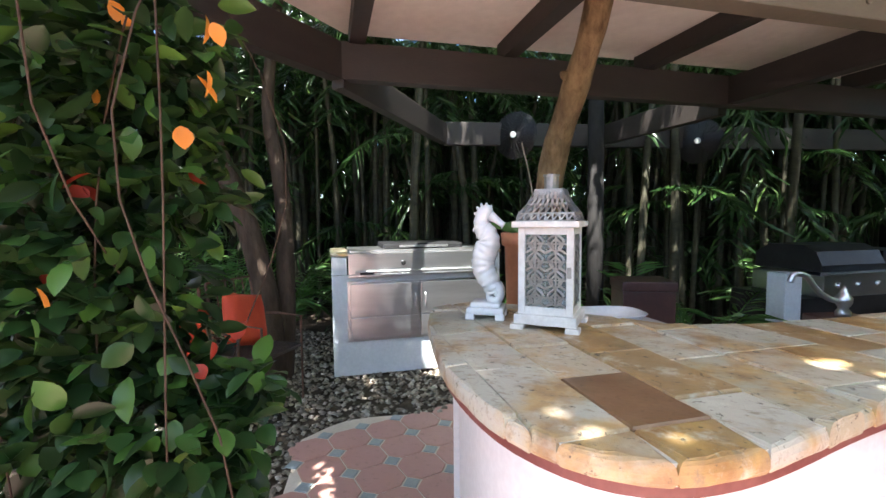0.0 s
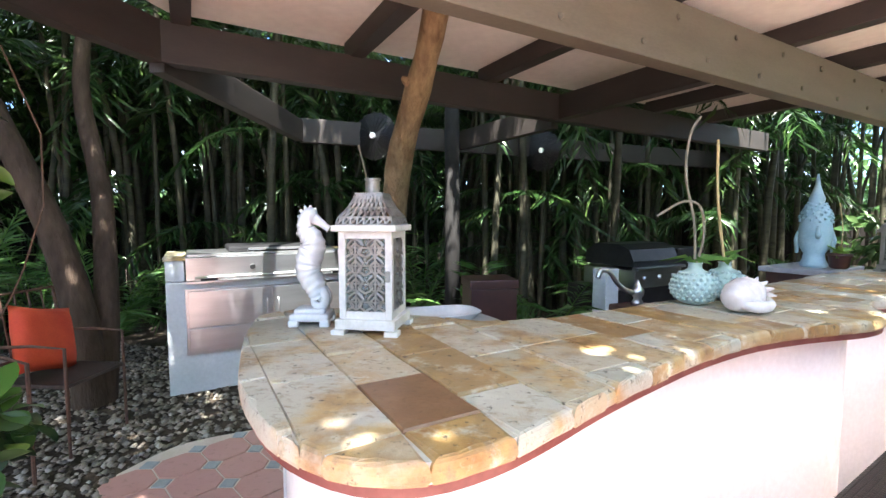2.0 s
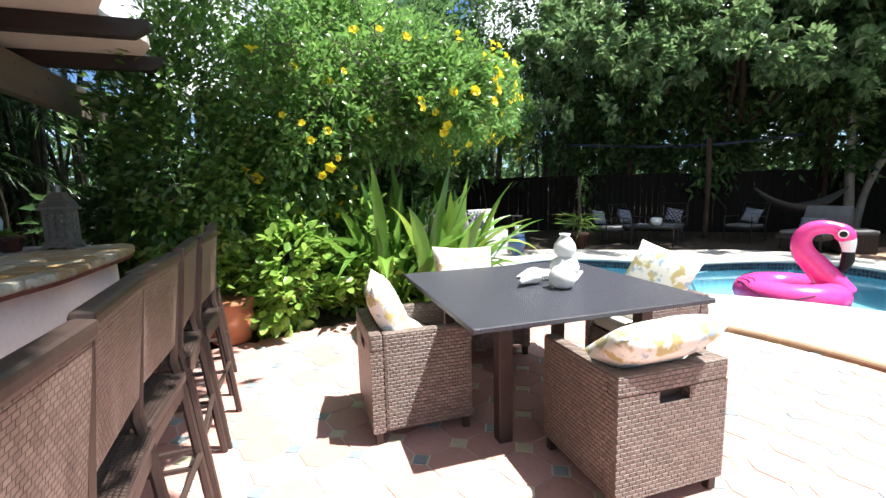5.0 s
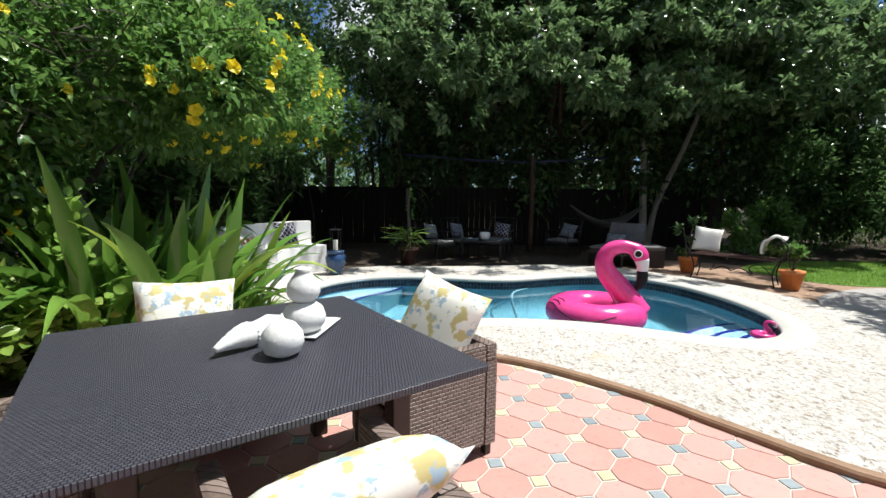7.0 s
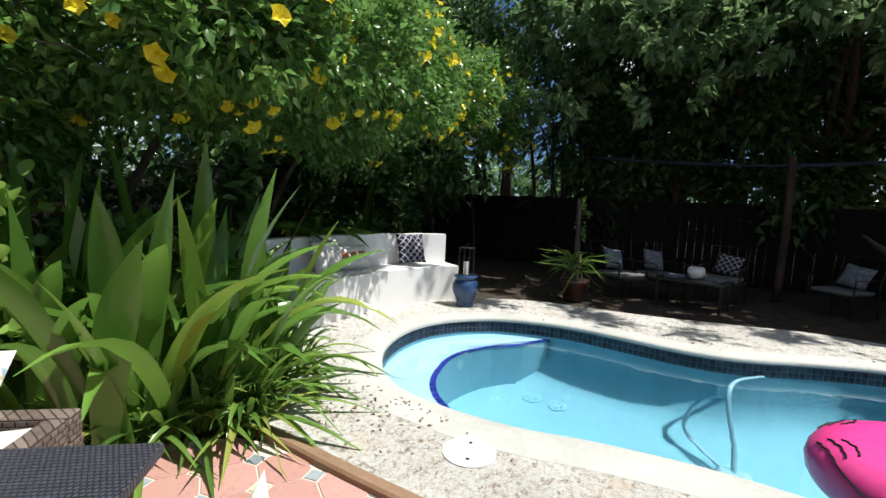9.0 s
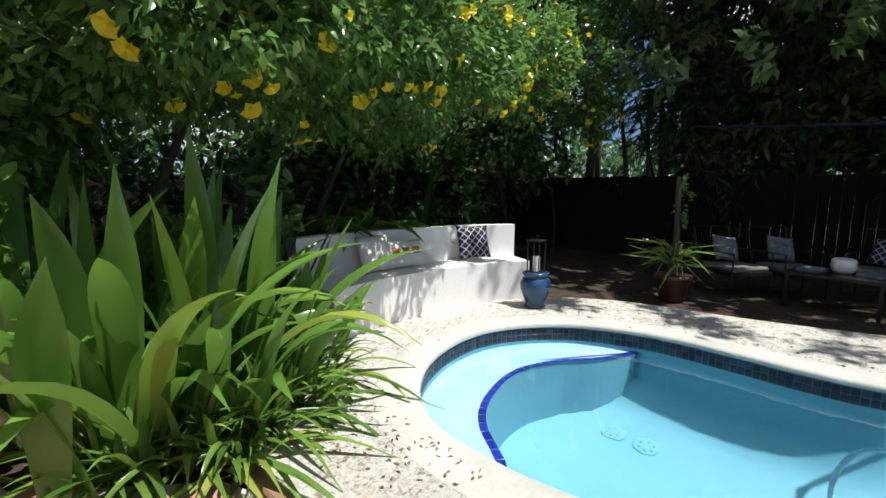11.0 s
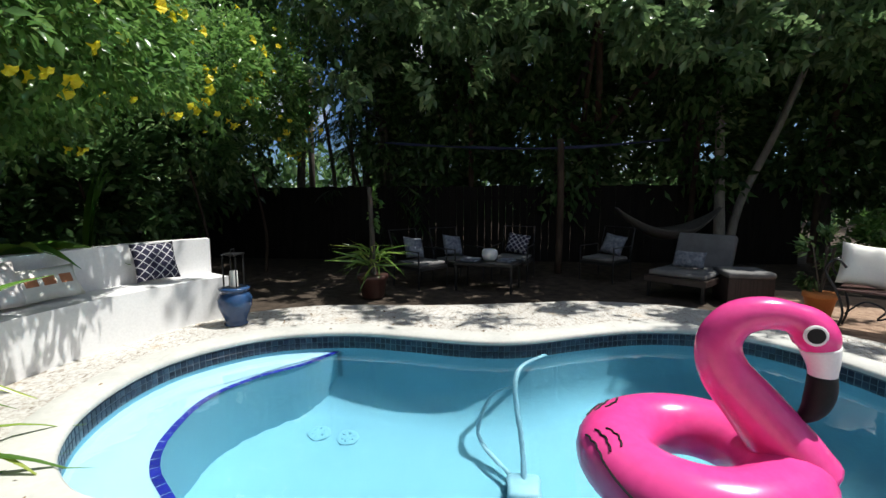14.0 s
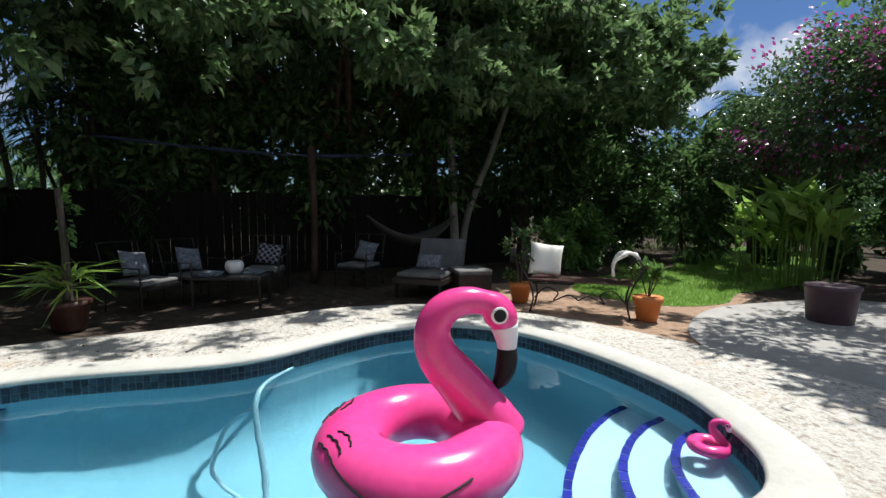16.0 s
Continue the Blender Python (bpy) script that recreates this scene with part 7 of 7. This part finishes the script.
def lounge_chair(m, mat, label):
    c = empty("lounge_chair", m)
    part("seat_cushion", boxbm(-.26, -.29, .33, .26, .24, .39, bevel=.025), M["pad_shaded"], c, "pale seat pad", True)
    part("seat_frame", boxbm(-.28, -.31, .28, .28, .26, .3295, bevel=.006), M["black_metal"], c)
    for sx in (-1, 1):
        bm = bmesh.new()
        tube(bm, [(sx * .29, -.29, 0), (sx * .29, -.29, .56), (sx * .29, .24, .56), (sx * .29, .30, 0)], .012, 6)
        part("arm", bm, M["black_metal"], c)
    bm = bmesh.new()
    tube(bm, [(-.27, .27, .3), (-.27, .42, .85), (.27, .42, .85), (.27, .27, .3)], .012, 6)
    part("back_frame", bm, M["black_metal"], c)
    tagged(c, "low black metal lounge chair under the trees", "chair", "lounge chairs")
    cushion("throw_cushion", m @ pose(0.03, .18, .57, -24, 9), .38, .35, .13, mat, label, group="lounge cushions")


lounge_chair(pose(12.6, -.70, 0, 0, 0, -38), M["blue_cloth"], "blue and white patterned cushion on a lounge chair")
lounge_chair(pose(13.0, -1.25, 0, 0, 0, -46), M["blue_cloth"], "blue and white patterned cushion on a lounge chair")
lounge_chair(pose(13.35, -2.15, 0, 0, 0, -105), M["lattice_cloth"], "navy lattice cushion on a lounge chair")
lounge_chair(pose(13.4, -3.65, 0, 0, 0, -132), M["blue_cloth"], "pale blue cushion on a lounge chair")
ct = empty("coffee_table", pose(12.45, -1.75, 0, 0, 0, -15))
part("top", boxbm(-.3, -.45, .38, .3, .45, .42, bevel=.006), M["black_metal"], ct)
for sx in (-1, 1):
    for sy in (-1, 1):
        part("leg", boxbm(sx * .26 - .015, sy * .41 - .015, 0, sx * .26 + .015, sy * .41 + .015, .3795), M["black_metal"], ct)
tagged(ct, "low black coffee table between the lounge chairs", "table")
for y, h in ((-1.5, .035), (-2.02, .03)):
    ob = link("book", boxbm(-.14, -.11, 0, .14, .11, h, bevel=.004), M["blue_cloth"])
    ob.matrix_world = pose(12.45, y, .4203, 0, 0, -20)
    tagged(ob, "large pale book lying on the coffee table", "book", "books on the coffee table")
pot("white_bowl", pose(12.5, -1.77, .4203), [(.07, 0), (.10, .03), (.12, .09), (.11, .15), (.09, .17), (.08, .16)], M["white_ceramic"], "round white bowl on the coffee table", "bowl")
# daybed and footstool
M["pad_dark"] = plain("dark_grey_canvas", (0.09, 0.09, 0.095), (0.15, 0.15, 0.155), 6.0, 0.85, bump=0.2, fine=120.0)
db = empty("daybed", pose(12.35, -4.55, 0, 0, 0, -132))
part("mattress", boxbm(-.36, -.50, .30, .36, .30, .37, bevel=.03), M["pad_shaded"], db, "pale mattress", True)
part("frame", boxbm(-.39, -.56, .22, .39, .42, .2995, bevel=.01), M["wicker_dark"], db)
part("backrest", boxbm(-.38, -.07, 0, .38, .07, .52, bevel=.03, m=pose(0, .38, .32, -22)), M["pad_dark"], db, "grey upholstered back", True)
for sx in (-1, 1):
    for sy in (-.5, .36):
        part("leg", boxbm(sx * .34 - .02, sy - .02, 0, sx * .34 + .02, sy + .02, .2195), M["black_metal"], db)
tagged(db, "low outdoor lounge with pale cushions", "lounge")
cushion("throw_cushion", pose(12.30, -4.50, .50, -24, 0, -132), .42, .24, .1, M["blue_cloth"], "small striped cushion on the lounge", group="lounge cushions")
fs_ = empty("footstool", pose(12.0, -5.05, 0, 0, 0, -95))
part("pad", boxbm(-.27, -.27, .34, .27, .27, .42, bevel=.03), M["pad_shaded"], fs_, "", True)
part("base", boxbm(-.26, -.26, .0, .26, .26, .3395, bevel=.01), M["wicker_dark"], fs_)
tagged(fs_, "dark woven footstool with a pale pad", "footstool")
# post, blue rope sail and hammock
bm = bmesh.new()
tube(bm, smooth_path([(13.94, -2.96, 0), (13.98, -2.98, 1.2), (13.95, -2.95, 2.35)], 3), .06, 8)
tagged(link("timber_post", bm, M["bark_dark"], smooth=True), "dark rough timber post in the seating corner", "post")
M["navy_cloth"] = plain("navy_cloth", (0.012, 0.017, 0.05), (0.025, 0.034, 0.09), 4.0, 0.7)
bm = bmesh.new()
tube(bm, smooth_path([(14.6, .35, 2.42), (14.3, -1.2, 2.28), (13.97, -2.95, 2.20), (14.4, -4.9, 2.36)], 6), [.014 + .016 * math.sin(i * .6) ** 2 for i in range(19)], 6)
tagged(link("furled_awning", bm, M["navy_cloth"], smooth=True), "furled navy shade cloth tied to the post", "awning")
bm = bmesh.new()
rows_ = []
for i in range(17):
    t = i / 16
    c = Vector((13.9 + .4 * t, -3.9 - 1.9 * t, 1.15 - 2.2 * t * (1 - t)))
    w = .05 + .35 * math.sin(math.pi * t)
    rows_.append([bm.verts.new(c + Vector((w * u, .1 * w * u, .45 * w * u * u))) for u in (-1, -.5, 0, .5, 1)])
for a, b in zip(rows_, rows_[1:]):
    for i in range(4):
        bm.faces.new((a[i], a[i + 1], b[i + 1], b[i]))
# pale rope given a dark tone for tree shade
M["rope"] = plain("shaded_pale_rope", (0.06, 0.055, 0.05), (0.11, 0.10, 0.09), 30.0, 0.9)
ob = link("hammock", bm, M["rope"], smooth=True)
sd_ = ob.modifiers.new("thickness", "SOLIDIFY")
sd_.thickness = .012
tagged(ob, "pale rope hammock slung between the trees", "hammock")
# iron bench with white cushions
ib = empty("iron_bench", pose(10.45, -5.87, 0, 0, 0, -132))
for k in range(5):
    part("slat", boxbm(-.62, -.20 + .085 * k, .42, .62, -.13 + .085 * k, .44, bevel=.004), M["box_brown"], ib)
for sx in (-1, 1):
    bm = bmesh.new()
    tube(bm, smooth_path([(sx * .60, -.2, 0), (sx * .56, -.18, .2), (sx * .62, -.2, .42), (sx * .72, -.2, .62), (sx * .64, -.2, .74), (sx * .56, -.2, .66)], 5), .012, 6)
    tube(bm, smooth_path([(sx * .60, .2, 0), (sx * .56, .18, .2), (sx * .62, .2, .42), (sx * .72, .2, .62), (sx * .64, .2, .74), (sx * .56, .2, .66)], 5), .012, 6)
    tube(bm, [(sx * .64, -.2, .74), (sx * .64, .2, .74)], .012, 6)
    part("scroll_arm", bm, M["black_metal"], ib, "", True)
    bm = bmesh.new()
    tube(bm, smooth_path([(sx * .54, -.2, .2), (sx * .4, -.2, .34), (sx * .25, -.2, .28), (sx * .3, -.2, .18), (sx * .12, -.2, .26), (0, -.2, .2)], 5), .009, 6)
    part("scroll", bm, M["black_metal"], ib, "", True)
tagged(ib, "black scrolled iron bench with wooden slats", "bench")
B = pose(10.45, -5.87, 0, 0, 0, -132)
cushion("throw_cushion", B @ pose(-.44, .04, .665, -14, 8, 22), .44, .43, .15, M["cushion_white"], "white cushion propped on the iron bench", group="iron bench cushions")
bm = bmesh.new()
rows_ = []
for i in range(13):
    t = i / 12
    a = radians(200 - 150 * t)
    rows_.append([bm.verts.new((.56 + .16 * math.cos(a) + .0, y, .60 + .18 * math.sin(a) + .015 * math.sin(9 * y + i))) for y in np.linspace(-.19, .19, 7)])
for a, b in zip(rows_, rows_[1:]):
    for i in range(6):
        bm.faces.new((a[i], a[i + 1], b[i + 1], b[i]))
ob = link("folded_throw", bm, M["cushion_white"], smooth=True)
ob.matrix_world = B
so = ob.modifiers.new("thickness", "SOLIDIFY")
so.thickness = .035
tagged(ob, "white throw draped over the bench arm", "throw")

# fallen leaves on the deck and the litter under the trees
P_ = []
while len(P_) < 210:
    k = len(P_) % 3
    c = ((7.15, .55, .35), (7.3, -.1, .3), (10.8, -1.5, 2.0))[k]
    q = (c[0] + rng.normal(scale=c[2] * .6), c[1] + rng.normal(scale=c[2]))
    if inside(q, DECK) and not inside(q, offset_path(POOL, .05)):
        P_.append((q[0], q[1], .052 if inside(q, offset_path(POOL, .28)) else .044))
lf = leaf_mesh("fallen_leaves", P_, np.stack([np.cos(np.arange(210) * 2.4), np.sin(np.arange(210) * 2.4), np.full(210, .12)], 1), .034, .016, M["dry_leaf"], droop=.1)
tagged(lf, "scattered dry brown leaves on the pool deck", "leaves", kind="stuff")

# ---- lawn, far planting ----
LAWN = xy(smooth_path([(11.9, -6.9, 0), (10.5, -7.2, 0), (10.2, -8.2, 0), (10.7, -9.3, 0), (10.9, -11.0, 0), (12.0, -14.5, 0), (15.0, -18.5, 0), (16.8, -18.0, 0), (15.0, -13.5, 0), (13.2, -10.5, 0), (12.9, -8.6, 0)], 5, True))
tagged(link("lawn", prism(LAWN, -.03, .0), M["grass"]), "sunlit green lawn", "lawn", kind="structure")
V_, F_ = [], []
cnt = 0
while cnt < 26000:
    x, y = rng.uniform(10, 17), rng.uniform(-18.5, -6.8)
    if rng.uniform() > math.exp(-(abs(y + 7)) / 5) + .12 or not inside((x, y), LAWN):
        continue
    a = rng.uniform(0, 6.28)
    h = rng.uniform(.03, .06)
    dx, dy = .006 * math.cos(a), .006 * math.sin(a)
    V_ += [(x - dx, y - dy, 0), (x + dx, y + dy, 0), (x + rng.normal(scale=.015), y + rng.normal(scale=.015), h)]
    F_.append((cnt * 3, cnt * 3 + 1, cnt * 3 + 2))
    cnt += 1
me = bpy.data.meshes.new("grass")
me.from_pydata(V_, [], F_)
me.materials.append(M["leaf_light"])
tagged(new("grass", me), "short green grass blades on the lawn", "grass", kind="stuff")
CONC = xy(smooth_path([(8.9, -6.1, 0), (9.9, -7.4, 0), (10.0, -8.8, 0), (9.4, -10.5, 0), (6.0, -10.5, 0), (4.5, -8.5, 0), (5.5, -6.4, 0), (7.4, -6.35, 0)], 5, True))
M["concrete"] = plain("grey_concrete", (0.28, 0.27, 0.26), (0.40, 0.38, 0.36), 2.0, 0.9, bump=0.4, fine=24.0)
tagged(link("pavement", prism(CONC, -.05, .012), M["concrete"]), "grey concrete path beside the deck", "pavement", kind="structure")
M["mulch"] = plain("bark_mulch", (0.22, 0.13, 0.085), (0.42, 0.29, 0.20), 12.0, 0.95, bump=0.9, bd=0.02, fine=40.0)
MUL = xy(smooth_path([(11.3, -4.6, 0), (10.55, -5.15, 0), (9.6, -5.75, 0), (8.9, -6.05, 0), (9.7, -7.2, 0), (10.1, -8.4, 0), (10.6, -9.4, 0), (11.2, -8.0, 0), (12.3, -7.0, 0), (12.8, -5.6, 0)], 5, True))
tagged(link("mulch_bed", prism(MUL, -.03, -.006), M["mulch"]), "reddish bark mulch round the iron bench", "mulch bed", kind="structure")
M["leaf_boug"] = leaf_mat("bougainvillea_leaves", (0.02, 0.05, 0.022), (0.10, 0.18, 0.07), (0.20, 0.28, 0.11), gloss=0.3, trans=0.35)
boug = tree("bougainvillea", [([(11.8, -13.5, 0), (11.6, -13.2, 1.6), (11.4, -12.6, 3.0)], .09)], [(9000, (11.2, -12.2, 3.2), (1.6, 1.6, 1.3)), (9000, (10.1, -12.4, 3.7), (1.7, 1.7, 1.5)), (6000, (9.3, -11.6, 3.0), (1.2, 1.2, 1.2)), (3000, (12.4, -12.0, 2.4), (.9, .9, .8))], (.11, .06), M["leaf_boug"], M["bark_grey"], "large bougainvillea with magenta bracts", cat="shrub")
pts, o = blob(800, (11.2, -12.2, 3.35), (1.65, 1.65, 1.3), .92, 24)
q2, o2 = blob(800, (10.1, -12.4, 3.85), (1.75, 1.75, 1.5), .92, 24)
leaf_mesh("bract", np.concatenate([pts, q2]), np.concatenate([o, o2]), .10, .075, M["purple"], boug, label="magenta bracts")
hel = empty("heliconia", pose(10.82, -10.75, 0))
P_, D_ = [], []
for k in range(44):
    x, y = rng.normal(scale=.36), rng.normal(scale=.3)
    h = rng.uniform(.8, 1.6)
    bm = bmesh.new()
    tube(bm, [(x, y, 0), (x * 1.15, y * 1.15, h)], .012, 5)
    part("stem", bm, M["leaf_strap"], hel)
    for j in range(3):
        P_.append((x * 1.1, y * 1.1, h * rng.uniform(.7, 1)))
        a = rng.uniform(0, 6.28)
        D_.append((math.cos(a), math.sin(a), 1.1))
leaf_mesh("foliage", P_, D_, .66, .21, M["leaf_light"], hel, droop=.3)
tagged(hel, "clump of tall heliconia with paddle leaves", "plant")
# mauve lowered far enough to carry the shade it stands in
M["pink_pot"] = plain("shaded_mauve_plastic", (0.07, 0.04, 0.055), (0.11, 0.065, 0.085), 4.0, 0.6)
pot("toy_tub", pose(9.02, -8.42, .012), [(.21, 0), (.23, .02), (.26, .39), (.275, .40), (.275, .44), (.25, .44)], M["pink_pot"], "large mauve plastic tub in the shade", "tub")
crown_l = [(1800, (13.8, -8.6, .6), (.6, .6, .7)), (1500, (13.2, -7.5, .55), (.4, .4, .5)), (2600, (16.2, -12.2, 1.0), (.8, 1.6, 1.1)), (2600, (17.5, -14.5, 1.2), (1.0, 1.8, 1.3))]
hedge = empty("far_hedge")
crown("foliage", [(2200, (x, y, 1.7), (1.1, 1.2, 1.6)) for x, y in ((13.9, -11.8), (14.9, -14.8), (15.1, -17.0), (14.5, -18.4), (14.0, -19.7), (14.9, -13.4))] + [(2200, (16.0, -16.4, 2.6), (1.2, 1.4, 1.7))] + [(2400, (x, y, 1.4), (1.2, 1.0, 1.5)) for x, y in ((12.6, -13.6), (11.4, -14.4), (10.2, -14.6), (9.0, -14.2), (8.0, -13.2))], .24, .10, M["leaf_dark"], hedge)
for x, y in ((13.9, -11.8), (15.1, -17.0), (14.0, -19.7)):
    bm = bmesh.new()
    tube(bm, [(x, y, -.02), (x + .1, y, 1.2), (x, y + .1, 2.2)], [.05, .04, .03], 6, cap=False)
    part("stem", bm, M["bark_dark"], hedge, "", True)
tagged(hedge, "tall dark hedge beyond the lawn", "hedge")
bg = empty("garden_shrub")
crown("foliage", crown_l, .15, .05, M["leaf_mid"], bg)
tagged(bg, "loose green garden shrubs beyond the iron bench", "shrub")
for x, y in ((13.2, -13.5), (15.0, -16.0), (17.5, -17.5)):
    fp = empty("fan_palm", pose(x, y, 0))
    bm = bmesh.new()
    h = 3.6 + .4 * rng.uniform()
    tube(bm, [(0, 0, 0), (.1, 0, h)], [.10, .07], 8)
    part("trunk", bm, M["bark_grey"], fp, "", True)
    P_, D_ = [], []
    for k in range(22):
        _, p, d = frond_points((.1, 0, h), rng.uniform(0, 6.28), rng.uniform(1.2, 1.8), rng.uniform(.2, 1.3), rng.uniform(.8, 1.6))
        P_.append(p)
        D_.append(d)
    leaf_mesh("fronds", np.concatenate(P_), np.concatenate(D_), .45, .045, M["leaf_palm_shaded"], fp, droop=.35)
    tagged(fp, "feathery palm above the far lawn", "palm", "palms beyond the lawn")
# utility pole beyond the fence
bm = bmesh.new()
tube(bm, [(18.1, 3.35, 0), (18.1, 3.35, 4.6)], .09, 8)
tagged(link("utility_pole", bm, M["bark_grey"], smooth=True), "grey wooden pole beyond the fence", "pole")


# ---- pieces: counter tiles and patio tiles ----
def slab_tile(pts, z0, z1, gap, bev, nose=()):
    """One stone of a top: its outline drawn in by the joint, with an eased or rounded upper edge."""
    n = len(pts)
    c = sum((Vector((x, y)) for x, y in pts), Vector((0, 0))) / n

    def inset(d, e):
        out = []
        for i, (x, y) in enumerate(pts):
            v = Vector((x, y)) - c
            L = max(v.length, 1e-4)
            out.append(c + v * max(.2, (L - (e if i in nose else d)) / L))
        return out
    bm = bmesh.new()
    steps = ((gap, 0, z0), (gap, 0, z1 - bev), (gap + bev, 0, z1))
    if nose:
        steps = ((gap, .006, z0), (gap, 0, z0 + .008), (gap, 0, z1 - .022), (gap, .004, z1 - .009), (gap + .5 * bev, .010, z1 - .003), (gap + bev, .019, z1))
    rg = [[bm.verts.new((p.x, p.y, z)) for p in inset(d, e)] for d, e, z in steps]
    for a, b in zip(rg, rg[1:]):
        for i in range(n):
            bm.faces.new((a[i], a[(i + 1) % n], b[(i + 1) % n], b[i]))
    bm.faces.new(rg[-1])
    bmesh.ops.recalc_face_normals(bm, faces=bm.faces)
    return bm


bm = bmesh.new()
bm.faces.new([bm.verts.new((x, y, 0)) for x, y in COUNTER])
o_ = Vector((.75, .15, 0))
s0 = U.dot(o_)
cuts = [s0 + .168 * i for i in range(-6, 26)]
for s in cuts:
    bmesh.ops.bisect_plane(bm, geom=bm.verts[:] + bm.edges[:] + bm.faces[:], plane_co=U * s, plane_no=U, dist=1e-5)
t0 = N.dot(Vector((1.0, 0, 0)))
for ci, s in enumerate(cuts):
    off = [0, .13, -.09, .05, .2][ci % 5]
    if ci == 6:
        off = 0
    for j in range(-5, 6):
        t = t0 + off + j * (.30 + .05 * ((ci * 7) % 3 - 1))
        fs = [f for f in bm.faces if s < U.dot(f.calc_center_median()) < s + .168]
        if fs:
            g = fs + list({e for f in fs for e in f.edges}) + list({v for f in fs for v in f.verts})
            bmesh.ops.bisect_plane(bm, geom=g, plane_co=N * t, plane_no=N, dist=1e-5)


def seg_dist(p, a, b):
    p, a, b = Vector(p), Vector(a[:2]), Vector(b[:2])
    d = b - a
    t = max(0.0, min(1.0, (p - a).dot(d) / max(d.length_squared, 1e-9)))
    return (p - a - d * t).length


tops = [[(v.co.x, v.co.y) for v in f.verts] for f in bm.faces if f.calc_area() > 4e-4]
bm.free()
for pts in tops:
    c = sum((Vector(p) for p in pts), Vector((0, 0))) / len(pts)
    brown = inside((.90, .10), pts)
    edge_ = [i for i, p in enumerate(pts) if min(seg_dist(p, a, b) for a, b in zip(COUNTER, COUNTER[1:] + COUNTER[:1])) < .003]
    part("stone_tile", slab_tile(pts, .986, TOP + .003 * rng.uniform(-1, 1), .0022, .004, edge_), M["counter_brown"] if brown else M["counter_tile"], bar)

PITCH = .25
ga = radians(56)
gx, gy = Vector((math.cos(ga), math.sin(ga))), Vector((-math.sin(ga), math.cos(ga)))
G0 = Vector((6.11, -1.64))
c_ = .058
h_ = PITCH / 2 - .004


def poly_piece(pts, z1, bev):
    return slab_tile(pts, -.004, z1, 0.0, bev)


octo = [(h_ - c_, -h_), (h_, -h_ + c_), (h_, h_ - c_), (h_ - c_, h_), (-h_ + c_, h_), (-h_, h_ - c_), (-h_, -h_ + c_), (-h_ + c_, -h_)]
dot = [(c_ - .008, 0), (0, c_ - .008), (-c_ + .008, 0), (0, -c_ + .008)]
tm = bpy.data.meshes.new("tile")
bm = poly_piece(octo, .002, .003)
bm.to_mesh(tm)
bm.free()
tm.materials.append(M["terracotta"])
dms = []
for key in ("dot_grey", "dot_cream"):
    dm = bpy.data.meshes.new("dot")
    bm = poly_piece(dot, .002, .002)
    bm.to_mesh(dm)
    bm.free()
    dm.materials.append(M[key])
    dms.append(dm)
cells = []
for i in range(-34, 34):
    for j in range(-34, 34):
        p = G0 + gx * (PITCH * i) + gy * (PITCH * j)
        q = p + (gx + gy) * (PITCH / 2)
        cells.append((p, q, i, j))
near = Vector((4.9, -.9))
tl = sorted([(q - near).length for p, q, i, j in cells if inside((q.x, q.y), PATIO) and not inside((q.x, q.y), WALL)])
lim = tl[min(299, len(tl) - 1)]
rest_v, rest_f = [[], []], [[], []]
for p, q, i, j in cells:
    for kind_, w in ((0, q), (1, p)):
        if not inside((w.x, w.y), PATIO) or inside((w.x, w.y), WALL):
            continue
        me = tm if kind_ == 0 else dms[(i + j) % 2]
        m = Matrix.Translation((w.x, w.y, 0)) @ Matrix.Rotation(ga, 4, "Z")
        if (w - near).length <= lim:
            shared("tile" if kind_ == 0 else "dot", me, m, patio)
        else:
            b = len(rest_v[kind_])
            rest_v[kind_] += [tuple(m @ v.co) for v in me.vertices]
            rest_f[kind_] += [tuple(b + k for k in f.vertices) for f in me.polygons]
for kind_, nm, mt in ((0, "outer_tiles", M["terracotta"]), (1, "outer_dots", M["dot_grey"])):
    me = bpy.data.meshes.new(nm)
    me.from_pydata(rest_v[kind_], [], rest_f[kind_])
    me.materials.append(mt)
    ob = new(nm, me)
    ob.parent = patio
    tagged(ob, "terracotta tiles further off" if kind_ == 0 else "small glazed dots further off", kind="stuff")
